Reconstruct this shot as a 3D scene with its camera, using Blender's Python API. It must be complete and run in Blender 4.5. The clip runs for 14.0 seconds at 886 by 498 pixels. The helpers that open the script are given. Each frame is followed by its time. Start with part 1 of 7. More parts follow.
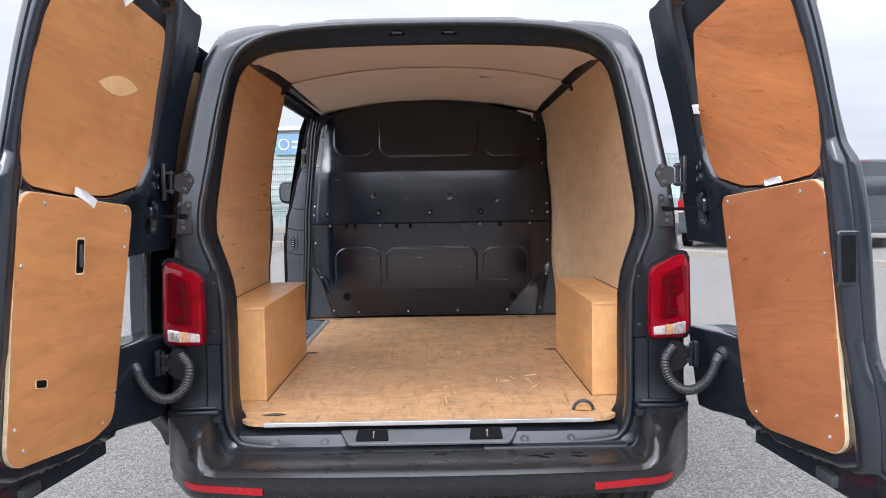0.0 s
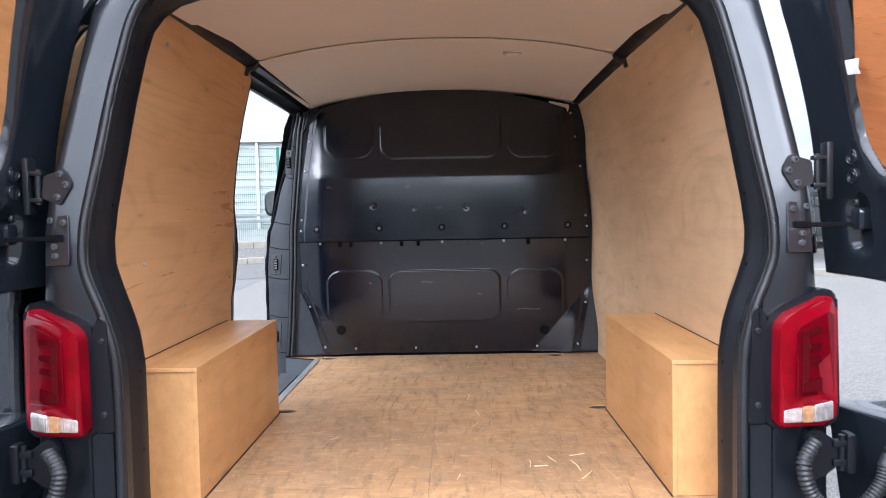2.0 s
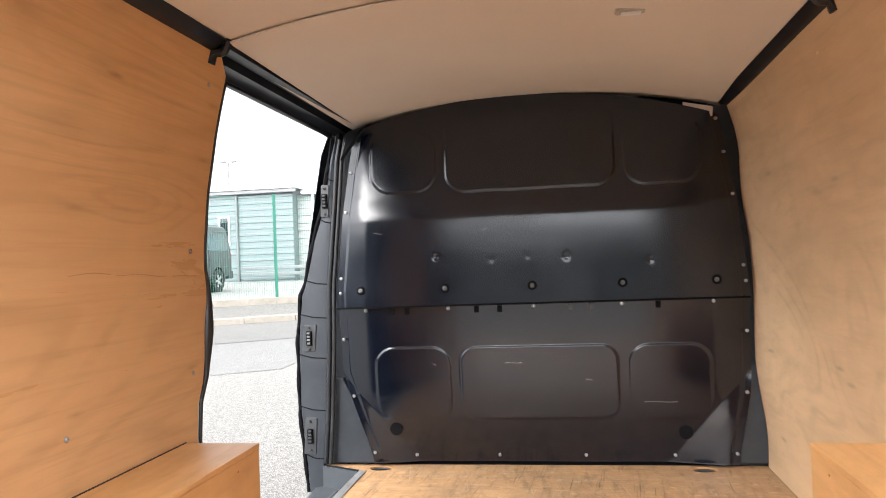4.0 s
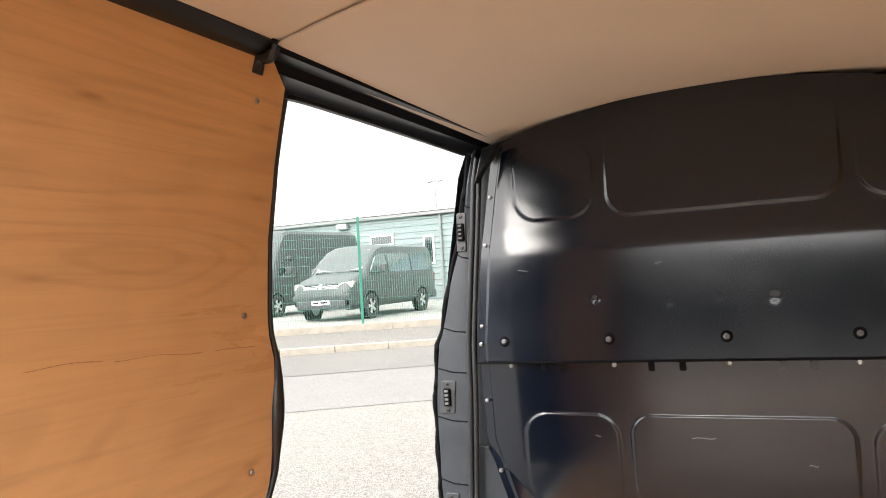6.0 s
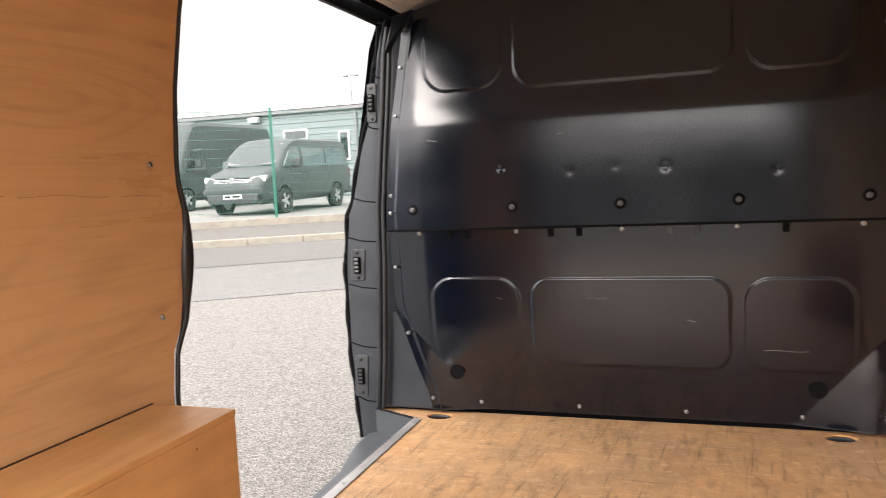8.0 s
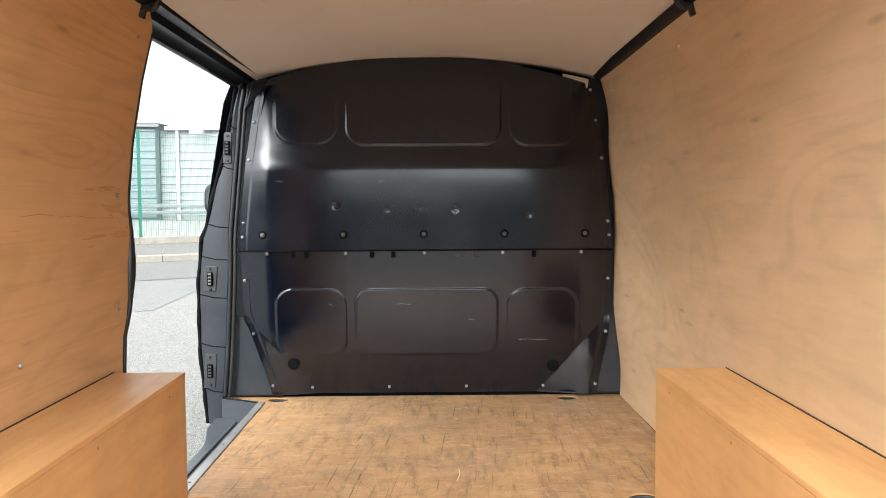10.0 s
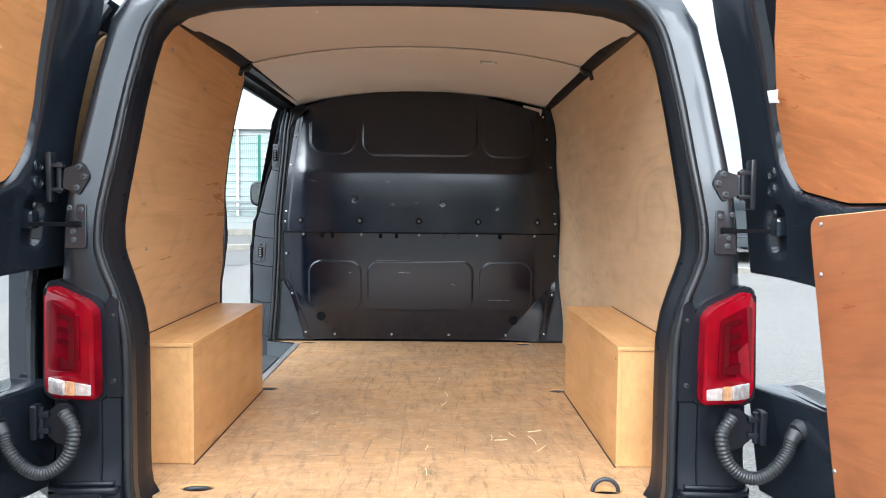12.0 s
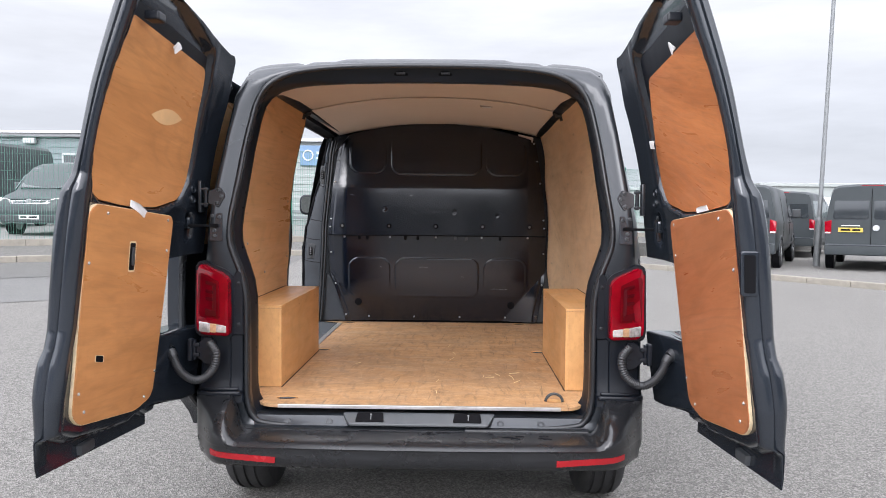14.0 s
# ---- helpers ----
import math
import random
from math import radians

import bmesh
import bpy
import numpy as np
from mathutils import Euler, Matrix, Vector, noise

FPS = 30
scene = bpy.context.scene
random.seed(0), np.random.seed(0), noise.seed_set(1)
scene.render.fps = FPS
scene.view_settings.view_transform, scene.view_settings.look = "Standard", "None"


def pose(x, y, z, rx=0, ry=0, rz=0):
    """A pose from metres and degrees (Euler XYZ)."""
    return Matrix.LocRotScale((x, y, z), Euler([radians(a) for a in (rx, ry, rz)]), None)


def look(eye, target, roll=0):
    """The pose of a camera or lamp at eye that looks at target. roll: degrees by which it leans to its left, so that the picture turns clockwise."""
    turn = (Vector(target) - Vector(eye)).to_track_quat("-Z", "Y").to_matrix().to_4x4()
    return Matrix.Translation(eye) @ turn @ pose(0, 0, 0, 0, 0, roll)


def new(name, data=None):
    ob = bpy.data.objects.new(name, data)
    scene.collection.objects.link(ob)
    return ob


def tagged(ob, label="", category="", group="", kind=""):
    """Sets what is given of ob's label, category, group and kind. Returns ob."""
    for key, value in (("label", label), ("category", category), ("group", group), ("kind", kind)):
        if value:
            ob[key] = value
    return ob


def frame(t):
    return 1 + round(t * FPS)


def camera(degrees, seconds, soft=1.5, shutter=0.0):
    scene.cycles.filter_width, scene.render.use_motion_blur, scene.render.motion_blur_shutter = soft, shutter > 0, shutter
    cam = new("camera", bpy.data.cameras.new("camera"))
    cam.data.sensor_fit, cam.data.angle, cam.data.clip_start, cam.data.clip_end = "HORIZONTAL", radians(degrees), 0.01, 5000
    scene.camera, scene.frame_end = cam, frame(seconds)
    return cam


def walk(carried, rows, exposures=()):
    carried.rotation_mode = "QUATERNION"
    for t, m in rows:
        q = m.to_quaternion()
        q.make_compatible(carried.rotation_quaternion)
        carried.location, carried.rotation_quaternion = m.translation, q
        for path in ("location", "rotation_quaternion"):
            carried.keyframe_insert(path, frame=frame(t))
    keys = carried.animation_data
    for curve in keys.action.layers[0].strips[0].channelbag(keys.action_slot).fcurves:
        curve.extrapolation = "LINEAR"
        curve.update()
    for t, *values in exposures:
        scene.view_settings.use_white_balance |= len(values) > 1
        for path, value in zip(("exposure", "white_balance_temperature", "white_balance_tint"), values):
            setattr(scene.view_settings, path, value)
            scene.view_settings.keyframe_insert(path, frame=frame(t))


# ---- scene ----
cam = camera(59.6, 14.0, 0.9, 0.25)
SKY, SUN, SUN_WAY = 1.0, 1.5, (-0.24, -0.87, 0.43)
EXPOSURES = [(0.0, 0.17, 5930, 15), (1.0, 0.27, 5720, 15), (2.5, 0.66, 5620, 13), (4.0, 0.98, 6350, 12), (5.0, 1.08, 6600, 10), (6.5, 0.85, 6850, 13), (7.5, 0.65, 6880, 15), (8.5, 0.72, 6800, 16), (10.0, 0.78, 6250, 7), (11.0, 0.82, 5700, 1), (12.5, 0.45, 5740, 10), (14.0, 0.11, 6130, 15)]
PATH = [
    (0, (0.038, -2.521, 1.328), (0.052, -0.525, 1.202), -0.9),
    (0.5, (0.04, -2.389, 1.306), (0.045, -0.393, 1.182), -0.9),
    (1, (0.034, -2.164, 1.326), (0.028, -0.168, 1.209), -0.9),
    (1.5, (0.038, -1.919, 1.333), (0.02, 0.078, 1.225), -1.0),
    (2, (0.067, -1.623, 1.329), (0.031, 0.374, 1.234), -1.1),
    (2.5, (0.073, -1.344, 1.342), (0.005, 0.654, 1.262), -1.2),
    (2.7, (0.072, -1.233, 1.338), (-0.013, 0.764, 1.262), -1.3),
    (4.8, (0.155, -0.147, 1.396), (-0.341, 1.789, 1.476), -2.7),
    (5, (0.137, -0.085, 1.432), (-0.402, 1.839, 1.503), -2.9),
    (5.5, (0.161, 0.03, 1.436), (-0.54, 1.9, 1.545), -3.3),
    (6, (0.179, 0.088, 1.438), (-0.65, 1.907, 1.529), -3.4),
    (6.5, (0.191, 0.12, 1.397), (-0.723, 1.898, 1.434), -3.7),
    (7, (0.197, 0.13, 1.349), (-0.74, 1.896, 1.297), -4.1),
    (7.5, (0.211, 0.107, 1.339), (-0.637, 1.913, 1.202), -3.8),
    (8, (0.217, 0.037, 1.346), (-0.422, 1.924, 1.166), -2.7),
    (8.5, (0.179, -0.093, 1.353), (-0.201, 1.863, 1.184), -1.7),
    (8.7, (0.153, -0.16, 1.348), (-0.132, 1.814, 1.197), -1.4),
    (10.8, (0.028, -1.177, 1.383), (0.064, 0.819, 1.269), -0.2),
    (11, (0.028, -1.284, 1.38), (0.06, 0.712, 1.26), -0.1),
    (11.5, (0.05, -1.574, 1.35), (0.076, 0.422, 1.232), 0.3),
    (12, (0.081, -1.86, 1.345), (0.101, 0.137, 1.23), 0.6),
    (12.5, (0.09, -2.152, 1.332), (0.099, -0.155, 1.224), 0.7),
    (13, (0.104, -2.455, 1.338), (0.096, -0.458, 1.235), 0.7),
    (13.5, (0.142, -2.741, 1.322), (0.117, -0.744, 1.227), 0.6),
    (14, (0.151, -2.956, 1.345), (0.11, -0.959, 1.252), 0.5),
]
walk(cam, [(t, look(eye, target, roll)) for t, eye, target, roll in PATH], EXPOSURES)

# world: a bright overcast sky, lighter overhead than at the horizon
world = bpy.data.worlds.new("overcast_sky")
scene.world = world
world.use_nodes = True
wn, wl = world.node_tree.nodes, world.node_tree.links
wn.clear()
w_out = wn.new("ShaderNodeOutputWorld")
w_bg = wn.new("ShaderNodeBackground")
w_sky = wn.new("ShaderNodeTexSky")
w_sky.sky_type, w_sky.sun_disc = "NISHITA", False
w_sky.sun_elevation, w_sky.sun_rotation = radians(38), radians(195)
w_dim = wn.new("ShaderNodeVectorMath")
w_dim.operation = "SCALE"
w_dim.inputs["Scale"].default_value = 0.09
w_co = wn.new("ShaderNodeTexCoord")
w_sep = wn.new("ShaderNodeSeparateXYZ")
w_ramp = wn.new("ShaderNodeValToRGB")
w_ramp.color_ramp.elements[0].position, w_ramp.color_ramp.elements[0].color = 0.0, (0.62, 0.66, 0.70, 1)
w_ramp.color_ramp.elements[1].position, w_ramp.color_ramp.elements[1].color = 1.0, (1.7, 1.7, 1.7, 1)
for w_pos, w_col in ((0.06, (0.72, 0.74, 0.76, 1)), (0.20, (0.92, 0.93, 0.92, 1)), (0.45, (1.20, 1.21, 1.21, 1))):
    w_ramp.color_ramp.elements.new(w_pos).color = w_col
w_map = wn.new("ShaderNodeMapping")
w_map.inputs["Scale"].default_value = (1.4, 1.4, 7.0)
w_cloud = wn.new("ShaderNodeTexNoise")
w_cloud.inputs["Scale"].default_value = 2.2
w_cloud.inputs["Detail"].default_value = 7
w_cloud.inputs["Roughness"].default_value = 0.55
w_rng = wn.new("ShaderNodeMapRange")
w_rng.inputs["From Min"].default_value, w_rng.inputs["From Max"].default_value = 0.32, 0.68
w_rng.inputs["To Min"].default_value, w_rng.inputs["To Max"].default_value = 0.87, 1.13
w_mul = wn.new("ShaderNodeVectorMath")
w_mul.operation = "SCALE"
w_side = wn.new("ShaderNodeVectorMath")
w_side.operation = "DOT_PRODUCT"
w_side.inputs[1].default_value = SUN_WAY
w_glow = wn.new("ShaderNodeMapRange")
w_glow.interpolation_type = "SMOOTHSTEP"
w_glow.inputs["From Min"].default_value, w_glow.inputs["From Max"].default_value = -0.35, 1.0
w_glow.inputs["To Min"].default_value, w_glow.inputs["To Max"].default_value = 1.0, 3.9
w_prod = wn.new("ShaderNodeMath")
w_prod.operation = "MULTIPLY"
w_mix = wn.new("ShaderNodeMix")
w_mix.data_type = "RGBA"
w_mix.inputs["Factor"].default_value = 0.9
wl.new(w_co.outputs["Generated"], w_sep.inputs[0])
wl.new(w_sep.outputs["Z"], w_ramp.inputs["Fac"])
wl.new(w_co.outputs["Generated"], w_map.inputs["Vector"])
wl.new(w_map.outputs["Vector"], w_cloud.inputs["Vector"])
wl.new(w_cloud.outputs["Fac"], w_rng.inputs["Value"])
wl.new(w_ramp.outputs["Color"], w_mul.inputs[0])
wl.new(w_co.outputs["Generated"], w_side.inputs[0])
wl.new(w_side.outputs["Value"], w_glow.inputs["Value"])
wl.new(w_rng.outputs["Result"], w_prod.inputs[0])
wl.new(w_glow.outputs["Result"], w_prod.inputs[1])
wl.new(w_prod.outputs["Value"], w_mul.inputs["Scale"])
wl.new(w_sky.outputs["Color"], w_dim.inputs[0])
wl.new(w_dim.outputs["Vector"], w_mix.inputs["A"])
wl.new(w_mul.outputs["Vector"], w_mix.inputs["B"])
wl.new(w_mix.outputs["Result"], w_bg.inputs["Color"])
w_bg.inputs["Strength"].default_value = SKY
wl.new(w_bg.outputs["Background"], w_out.inputs["Surface"])

sun = new("sun", bpy.data.lights.new("sun", "SUN"))
sun.data.energy, sun.data.angle, sun.data.color = SUN, radians(25), (1.0, 0.97, 0.92)
sun.matrix_world = look(tuple(20 * c for c in SUN_WAY), (0, 0, 0))


# ---- materials ----
def make(name):
    m = bpy.data.materials.new(name)
    m.use_nodes = True
    return m, m.node_tree.nodes, m.node_tree.links, m.node_tree.nodes["Principled BSDF"]


def noise_node(n, l, vec, scale, detail=4, rough=0.55, distort=0.0):
    t = n.new("ShaderNodeTexNoise")
    t.inputs["Scale"].default_value = scale
    t.inputs["Detail"].default_value = detail
    t.inputs["Roughness"].default_value = rough
    t.inputs["Distortion"].default_value = distort
    l.new(vec, t.inputs["Vector"])
    return t.outputs["Fac"]


def spread(n, l, value, lo, hi, a=0.3, b=0.7):
    r = n.new("ShaderNodeMapRange")
    r.inputs["From Min"].default_value, r.inputs["From Max"].default_value = a, b
    r.inputs["To Min"].default_value, r.inputs["To Max"].default_value = lo, hi
    l.new(value, r.inputs["Value"])
    return r.outputs["Result"]


def blend(n, l, fac, a, b, kind="MIX"):
    x = n.new("ShaderNodeMix")
    x.data_type, x.blend_type = "RGBA", kind
    for key, v in (("Factor", fac), ("A", a), ("B", b)):
        if isinstance(v, (int, float)):
            x.inputs[key].default_value = v
        elif isinstance(v, tuple):
            x.inputs[key].default_value = (*v[:3], 1)
        else:
            l.new(v, x.inputs[key])
    return x.outputs["Result"]


def coords(n, l, stretch=(1, 1, 1)):
    c = n.new("ShaderNodeTexCoord")
    m = n.new("ShaderNodeMapping")
    m.inputs["Scale"].default_value = stretch
    l.new(c.outputs["Object"], m.inputs["Vector"])
    return m.outputs["Vector"]


def bumped(n, l, b, height, strength, distance=0.002):
    k = n.new("ShaderNodeBump")
    k.inputs["Strength"].default_value, k.inputs["Distance"].default_value = strength, distance
    l.new(height, k.inputs["Height"])
    l.new(k.outputs["Normal"], b.inputs["Normal"])


def surface(name, colour, rough=0.5, metal=0.0, vary=0.12, big=3.0, fine=60.0, bump=0.1, rough_vary=0.1, coat=0.0, dirt=None, dirt_amount=0.0, depth=0.002, stretch=(1, 1, 1), spec=0.5):
    m, n, l, b = make(name)
    v = coords(n, l, stretch)
    f1 = noise_node(n, l, v, big, 5)
    f2 = noise_node(n, l, v, fine, 3)
    dark = tuple(c * (1 - vary) for c in colour)
    light = tuple(min(1.0, c * (1 + vary)) for c in colour)
    c1 = blend(n, l, spread(n, l, f1, 0, 1), dark, light)
    c2 = blend(n, l, spread(n, l, f2, 0, vary), c1, tuple(c * 0.7 for c in colour))
    if dirt:
        f3 = noise_node(n, l, v, big * 2.3, 8, 0.68, 0.6)
        c2 = blend(n, l, spread(n, l, f3, 0, dirt_amount, 0.48, 0.75), c2, dirt)
    l.new(c2, b.inputs["Base Color"])
    l.new(spread(n, l, f1, max(0.02, rough - rough_vary), rough + rough_vary), b.inputs["Roughness"])
    b.inputs["Metallic"].default_value = metal
    b.inputs["Specular IOR Level"].default_value = spec
    b.inputs["Coat Weight"].default_value = coat
    b.inputs["Coat Roughness"].default_value = 0.06
    if bump:
        bumped(n, l, b, f2, bump, depth)
    return m


def scratch(n, l, turn, stretch, lo, hi):
    """Thin broken lines: noise drawn out along one direction."""
    c = n.new("ShaderNodeTexCoord")
    r = n.new("ShaderNodeMapping")
    r.inputs["Rotation"].default_value = (0, 0, radians(turn))
    s = n.new("ShaderNodeMapping")
    s.inputs["Scale"].default_value = stretch
    l.new(c.outputs["Object"], r.inputs["Vector"])
    l.new(r.outputs["Vector"], s.inputs["Vector"])
    return spread(n, l, noise_node(n, l, s.outputs["Vector"], 1.0, 3, 0.5, 0.3), 0, 1, lo, hi)


def plywood(name, pale, deep, grain=(1.2, 9.0, 9.0), seed=0.0, rough=0.55, wear=0.0, swirl=5.0, figure=0.22, streak=0.12, turn=(0, 0, 0), eyes=(), knots=(3.2, "YZ"), smudge=0.0):
    """Rotary-cut veneer: contour lines of slow swirls, streaks along the grain, a few knots, ring figures (eyes) and scuffs."""
    m, n, l, b = make(name)
    c = n.new("ShaderNodeTexCoord")
    tn = n.new("ShaderNodeMapping")
    tn.inputs["Rotation"].default_value = tuple(radians(a) for a in turn)
    l.new(c.outputs["Object"], tn.inputs["Vector"])
    mp = n.new("ShaderNodeMapping")
    mp.inputs["Scale"].default_value, mp.inputs["Location"].default_value = grain, (seed, seed * 0.7, seed * 1.3)
    l.new(tn.outputs["Vector"], mp.inputs["Vector"])
    v = mp.outputs["Vector"]
    f1 = noise_node(n, l, v, 0.42, 3, 0.45, swirl * 0.18)
    f2 = noise_node(n, l, v, 2.2, 6, 0.6, swirl * 0.3)
    f4 = noise_node(n, l, v, 2.6, 7, 0.6, swirl * 0.35)
    f5 = noise_node(n, l, coords(n, l, (1.6, 1.6, 1.6)), 1.0, 3, 0.5)
    mp2 = n.new("ShaderNodeMapping")
    mp2.inputs["Scale"].default_value = tuple(4 * g * g for g in grain)
    l.new(tn.outputs["Vector"], mp2.inputs["Vector"])
    f3 = noise_node(n, l, mp2.outputs["Vector"], 1.0, 5, 0.65)
    rings = f1
    for centre, size, lift in eyes:
        # an oval of year rings round a point of the board
        off = n.new("ShaderNodeVectorMath")
        off.operation = "SUBTRACT"
        off.inputs[1].default_value = centre
        l.new(c.outputs["Object"], off.inputs[0])
        div = n.new("ShaderNodeVectorMath")
        div.operation = "DIVIDE"
        div.inputs[1].default_value = size
        l.new(off.outputs[0], div.inputs[0])
        dist = n.new("ShaderNodeVectorMath")
        dist.operation = "LENGTH"
        l.new(div.outputs[0], dist.inputs[0])
        hump = n.new("ShaderNodeMapRange")
        hump.interpolation_type = "SMOOTHSTEP"
        hump.inputs["From Min"].default_value, hump.inputs["From Max"].default_value = 0.0, 2.2
        hump.inputs["To Min"].default_value, hump.inputs["To Max"].default_value = lift, 0.0
        l.new(dist.outputs["Value"], hump.inputs["Value"])
        add = n.new("ShaderNodeMath")
        add.operation = "ADD"
        l.new(rings, add.inputs[0])
        l.new(hump.outputs["Result"], add.inputs[1])
        rings = add.outputs[0]
    k = n.new("ShaderNodeMath")
    k.operation = "MULTIPLY"
    k.inputs[1].default_value = 125.0
    l.new(rings, k.inputs[0])
    ring_wave = n.new("ShaderNodeMath")
    ring_wave.operation = "SINE"
    l.new(k.outputs[0], ring_wave.inputs[0])
    col = blend(n, l, spread(n, l, f1, 0, 1, 0.35, 0.65), pale, deep)
    mid_tone = tuple((p + q) / 2 * 0.85 for p, q in zip(pale, deep))
    col = blend(n, l, spread(n, l, f2, 0, 0.45, 0.42, 0.75), col, mid_tone)
    col = blend(n, l, spread(n, l, f4, 0, streak * 2.2, 0.50, 0.72), col, tuple(q * 0.50 for q in deep))
    col = blend(n, l, spread(n, l, f4, streak * 1.6, 0, 0.28, 0.48), col, tuple(min(1, q * 1.30) for q in pale))
    col = blend(n, l, spread(n, l, f5, 0, 0.28, 0.45, 0.75), col, tuple(q * 0.72 for q in deep))
    lines = n.new("ShaderNodeMath")
    lines.operation = "MULTIPLY"
    l.new(spread(n, l, ring_wave.outputs[0], 0.0, figure, 0.25, 1.0), lines.inputs[0])
    l.new(spread(n, l, f2, 0.15, 1.0, 0.35, 0.6), lines.inputs[1])
    col = blend(n, l, lines.outputs[0], col, tuple(q * 0.5 for q in deep))
    col = blend(n, l, spread(n, l, f3, 0.0, 0.34, 0.48, 0.80), col, tuple(q * 0.58 for q in deep))
    if smudge:
        f6 = noise_node(n, l, coords(n, l, (1, 9, 1.1)), 1.0, 5, 0.6, 0.4)
        f7 = noise_node(n, l, coords(n, l, (5, 5, 5)), 1.0, 8, 0.7, 0.6)
        col = blend(n, l, spread(n, l, f6, 0, smudge, 0.50, 0.72), col, tuple(q * 0.55 for q in deep))
        col = blend(n, l, spread(n, l, f7, 0, smudge, 0.52, 0.75), col, tuple(q * 0.62 for q in deep))
    # small knots with a darker stain round each
    sx_, cx_ = n.new("ShaderNodeSeparateXYZ"), n.new("ShaderNodeCombineXYZ")
    l.new(tn.outputs["Vector"], sx_.inputs[0])
    for i, key in enumerate(knots[1]):
        l.new(sx_.outputs[key], cx_.inputs[i])
    vo = n.new("ShaderNodeTexVoronoi")
    vo.voronoi_dimensions = "2D"
    vo.inputs["Scale"].default_value = 1.0
    km = n.new("ShaderNodeMapping")
    km.inputs["Scale"].default_value, km.inputs["Location"].default_value = (knots[0] * 0.8, knots[0] * 3.6, 1), (seed * 1.1, seed * 0.37, 0)
    l.new(cx_.outputs[0], km.inputs["Vector"])
    l.new(km.outputs["Vector"], vo.inputs["Vector"])
    col = blend(n, l, spread(n, l, vo.outputs["Distance"], 0.14, 0.0, 0.02, 0.22), col, tuple(q * 0.6 for q in deep))
    pick = n.new("ShaderNodeSeparateColor")
    l.new(vo.outputs["Color"], pick.inputs["Color"])
    spot = n.new("ShaderNodeMath")
    spot.operation = "MULTIPLY"
    l.new(spread(n, l, vo.outputs["Distance"], 0.62, 0.0, 0.0, 0.075), spot.inputs[0])
    l.new(spread(n, l, pick.outputs["Red"], 0.0, 1.0, 0.5, 0.75), spot.inputs[1])
    col = blend(n, l, spot.outputs[0], col, tuple(q * 0.42 for q in deep))
    if wear:
        plain = coords(n, l, (1, 1, 1))
        w1 = noise_node(n, l, plain, 1.9, 9, 0.70, 0.4)
        w4 = noise_node(n, l, coords(n, l, (13, 4.5, 8)), 1.4, 10, 0.78, 0.5)
        w5 = noise_node(n, l, coords(n, l, (22, 5, 8)), 1.3, 8, 0.75, 0.5)
        w6 = noise_node(n, l, coords(n, l, (14, 26, 8)), 1.5, 6, 0.8, 0.4)
        col = blend(n, l, spread(n, l, w1, 0, wear * 0.50, 0.45, 0.60), col, (0.30, 0.20, 0.122))
        col = blend(n, l, spread(n, l, w4, 0, wear * 0.40, 0.50, 0.64), col, (0.21, 0.135, 0.075))
        col = blend(n, l, spread(n, l, w5, 0, wear * 0.56, 0.52, 0.63), col, (0.16, 0.102, 0.058))
        col = blend(n, l, spread(n, l, w6, 0, wear * 0.55, 0.53, 0.65), col, (0.70, 0.47, 0.27))
        for ang, stretch, amount, tone in ((4, (5, 150, 1), 0.6, (0.10, 0.065, 0.04)), (94, (4, 130, 1), 0.75, (0.09, 0.06, 0.035)), (62, (6, 170, 1), 0.3, (0.08, 0.055, 0.035)), (-35, (6, 180, 1), 0.26, (0.09, 0.06, 0.04)), (80, (3, 110, 1), 0.26, (0.66, 0.50, 0.32))):
            line = scratch(n, l, ang, stretch, 0.64, 0.74)
            a = n.new("ShaderNodeMath")
            a.operation = "MULTIPLY"
            l.new(line, a.inputs[0])
            a.inputs[1].default_value = amount
            col = blend(n, l, a.outputs[0], col, tone)
    l.new(col, b.inputs["Base Color"])
    l.new(spread(n, l, f2, rough - 0.1, rough + 0.12), b.inputs["Roughness"])
    b.inputs["Specular IOR Level"].default_value = 0.35
    bumped(n, l, b, f3, 0.2, 0.001)
    return m


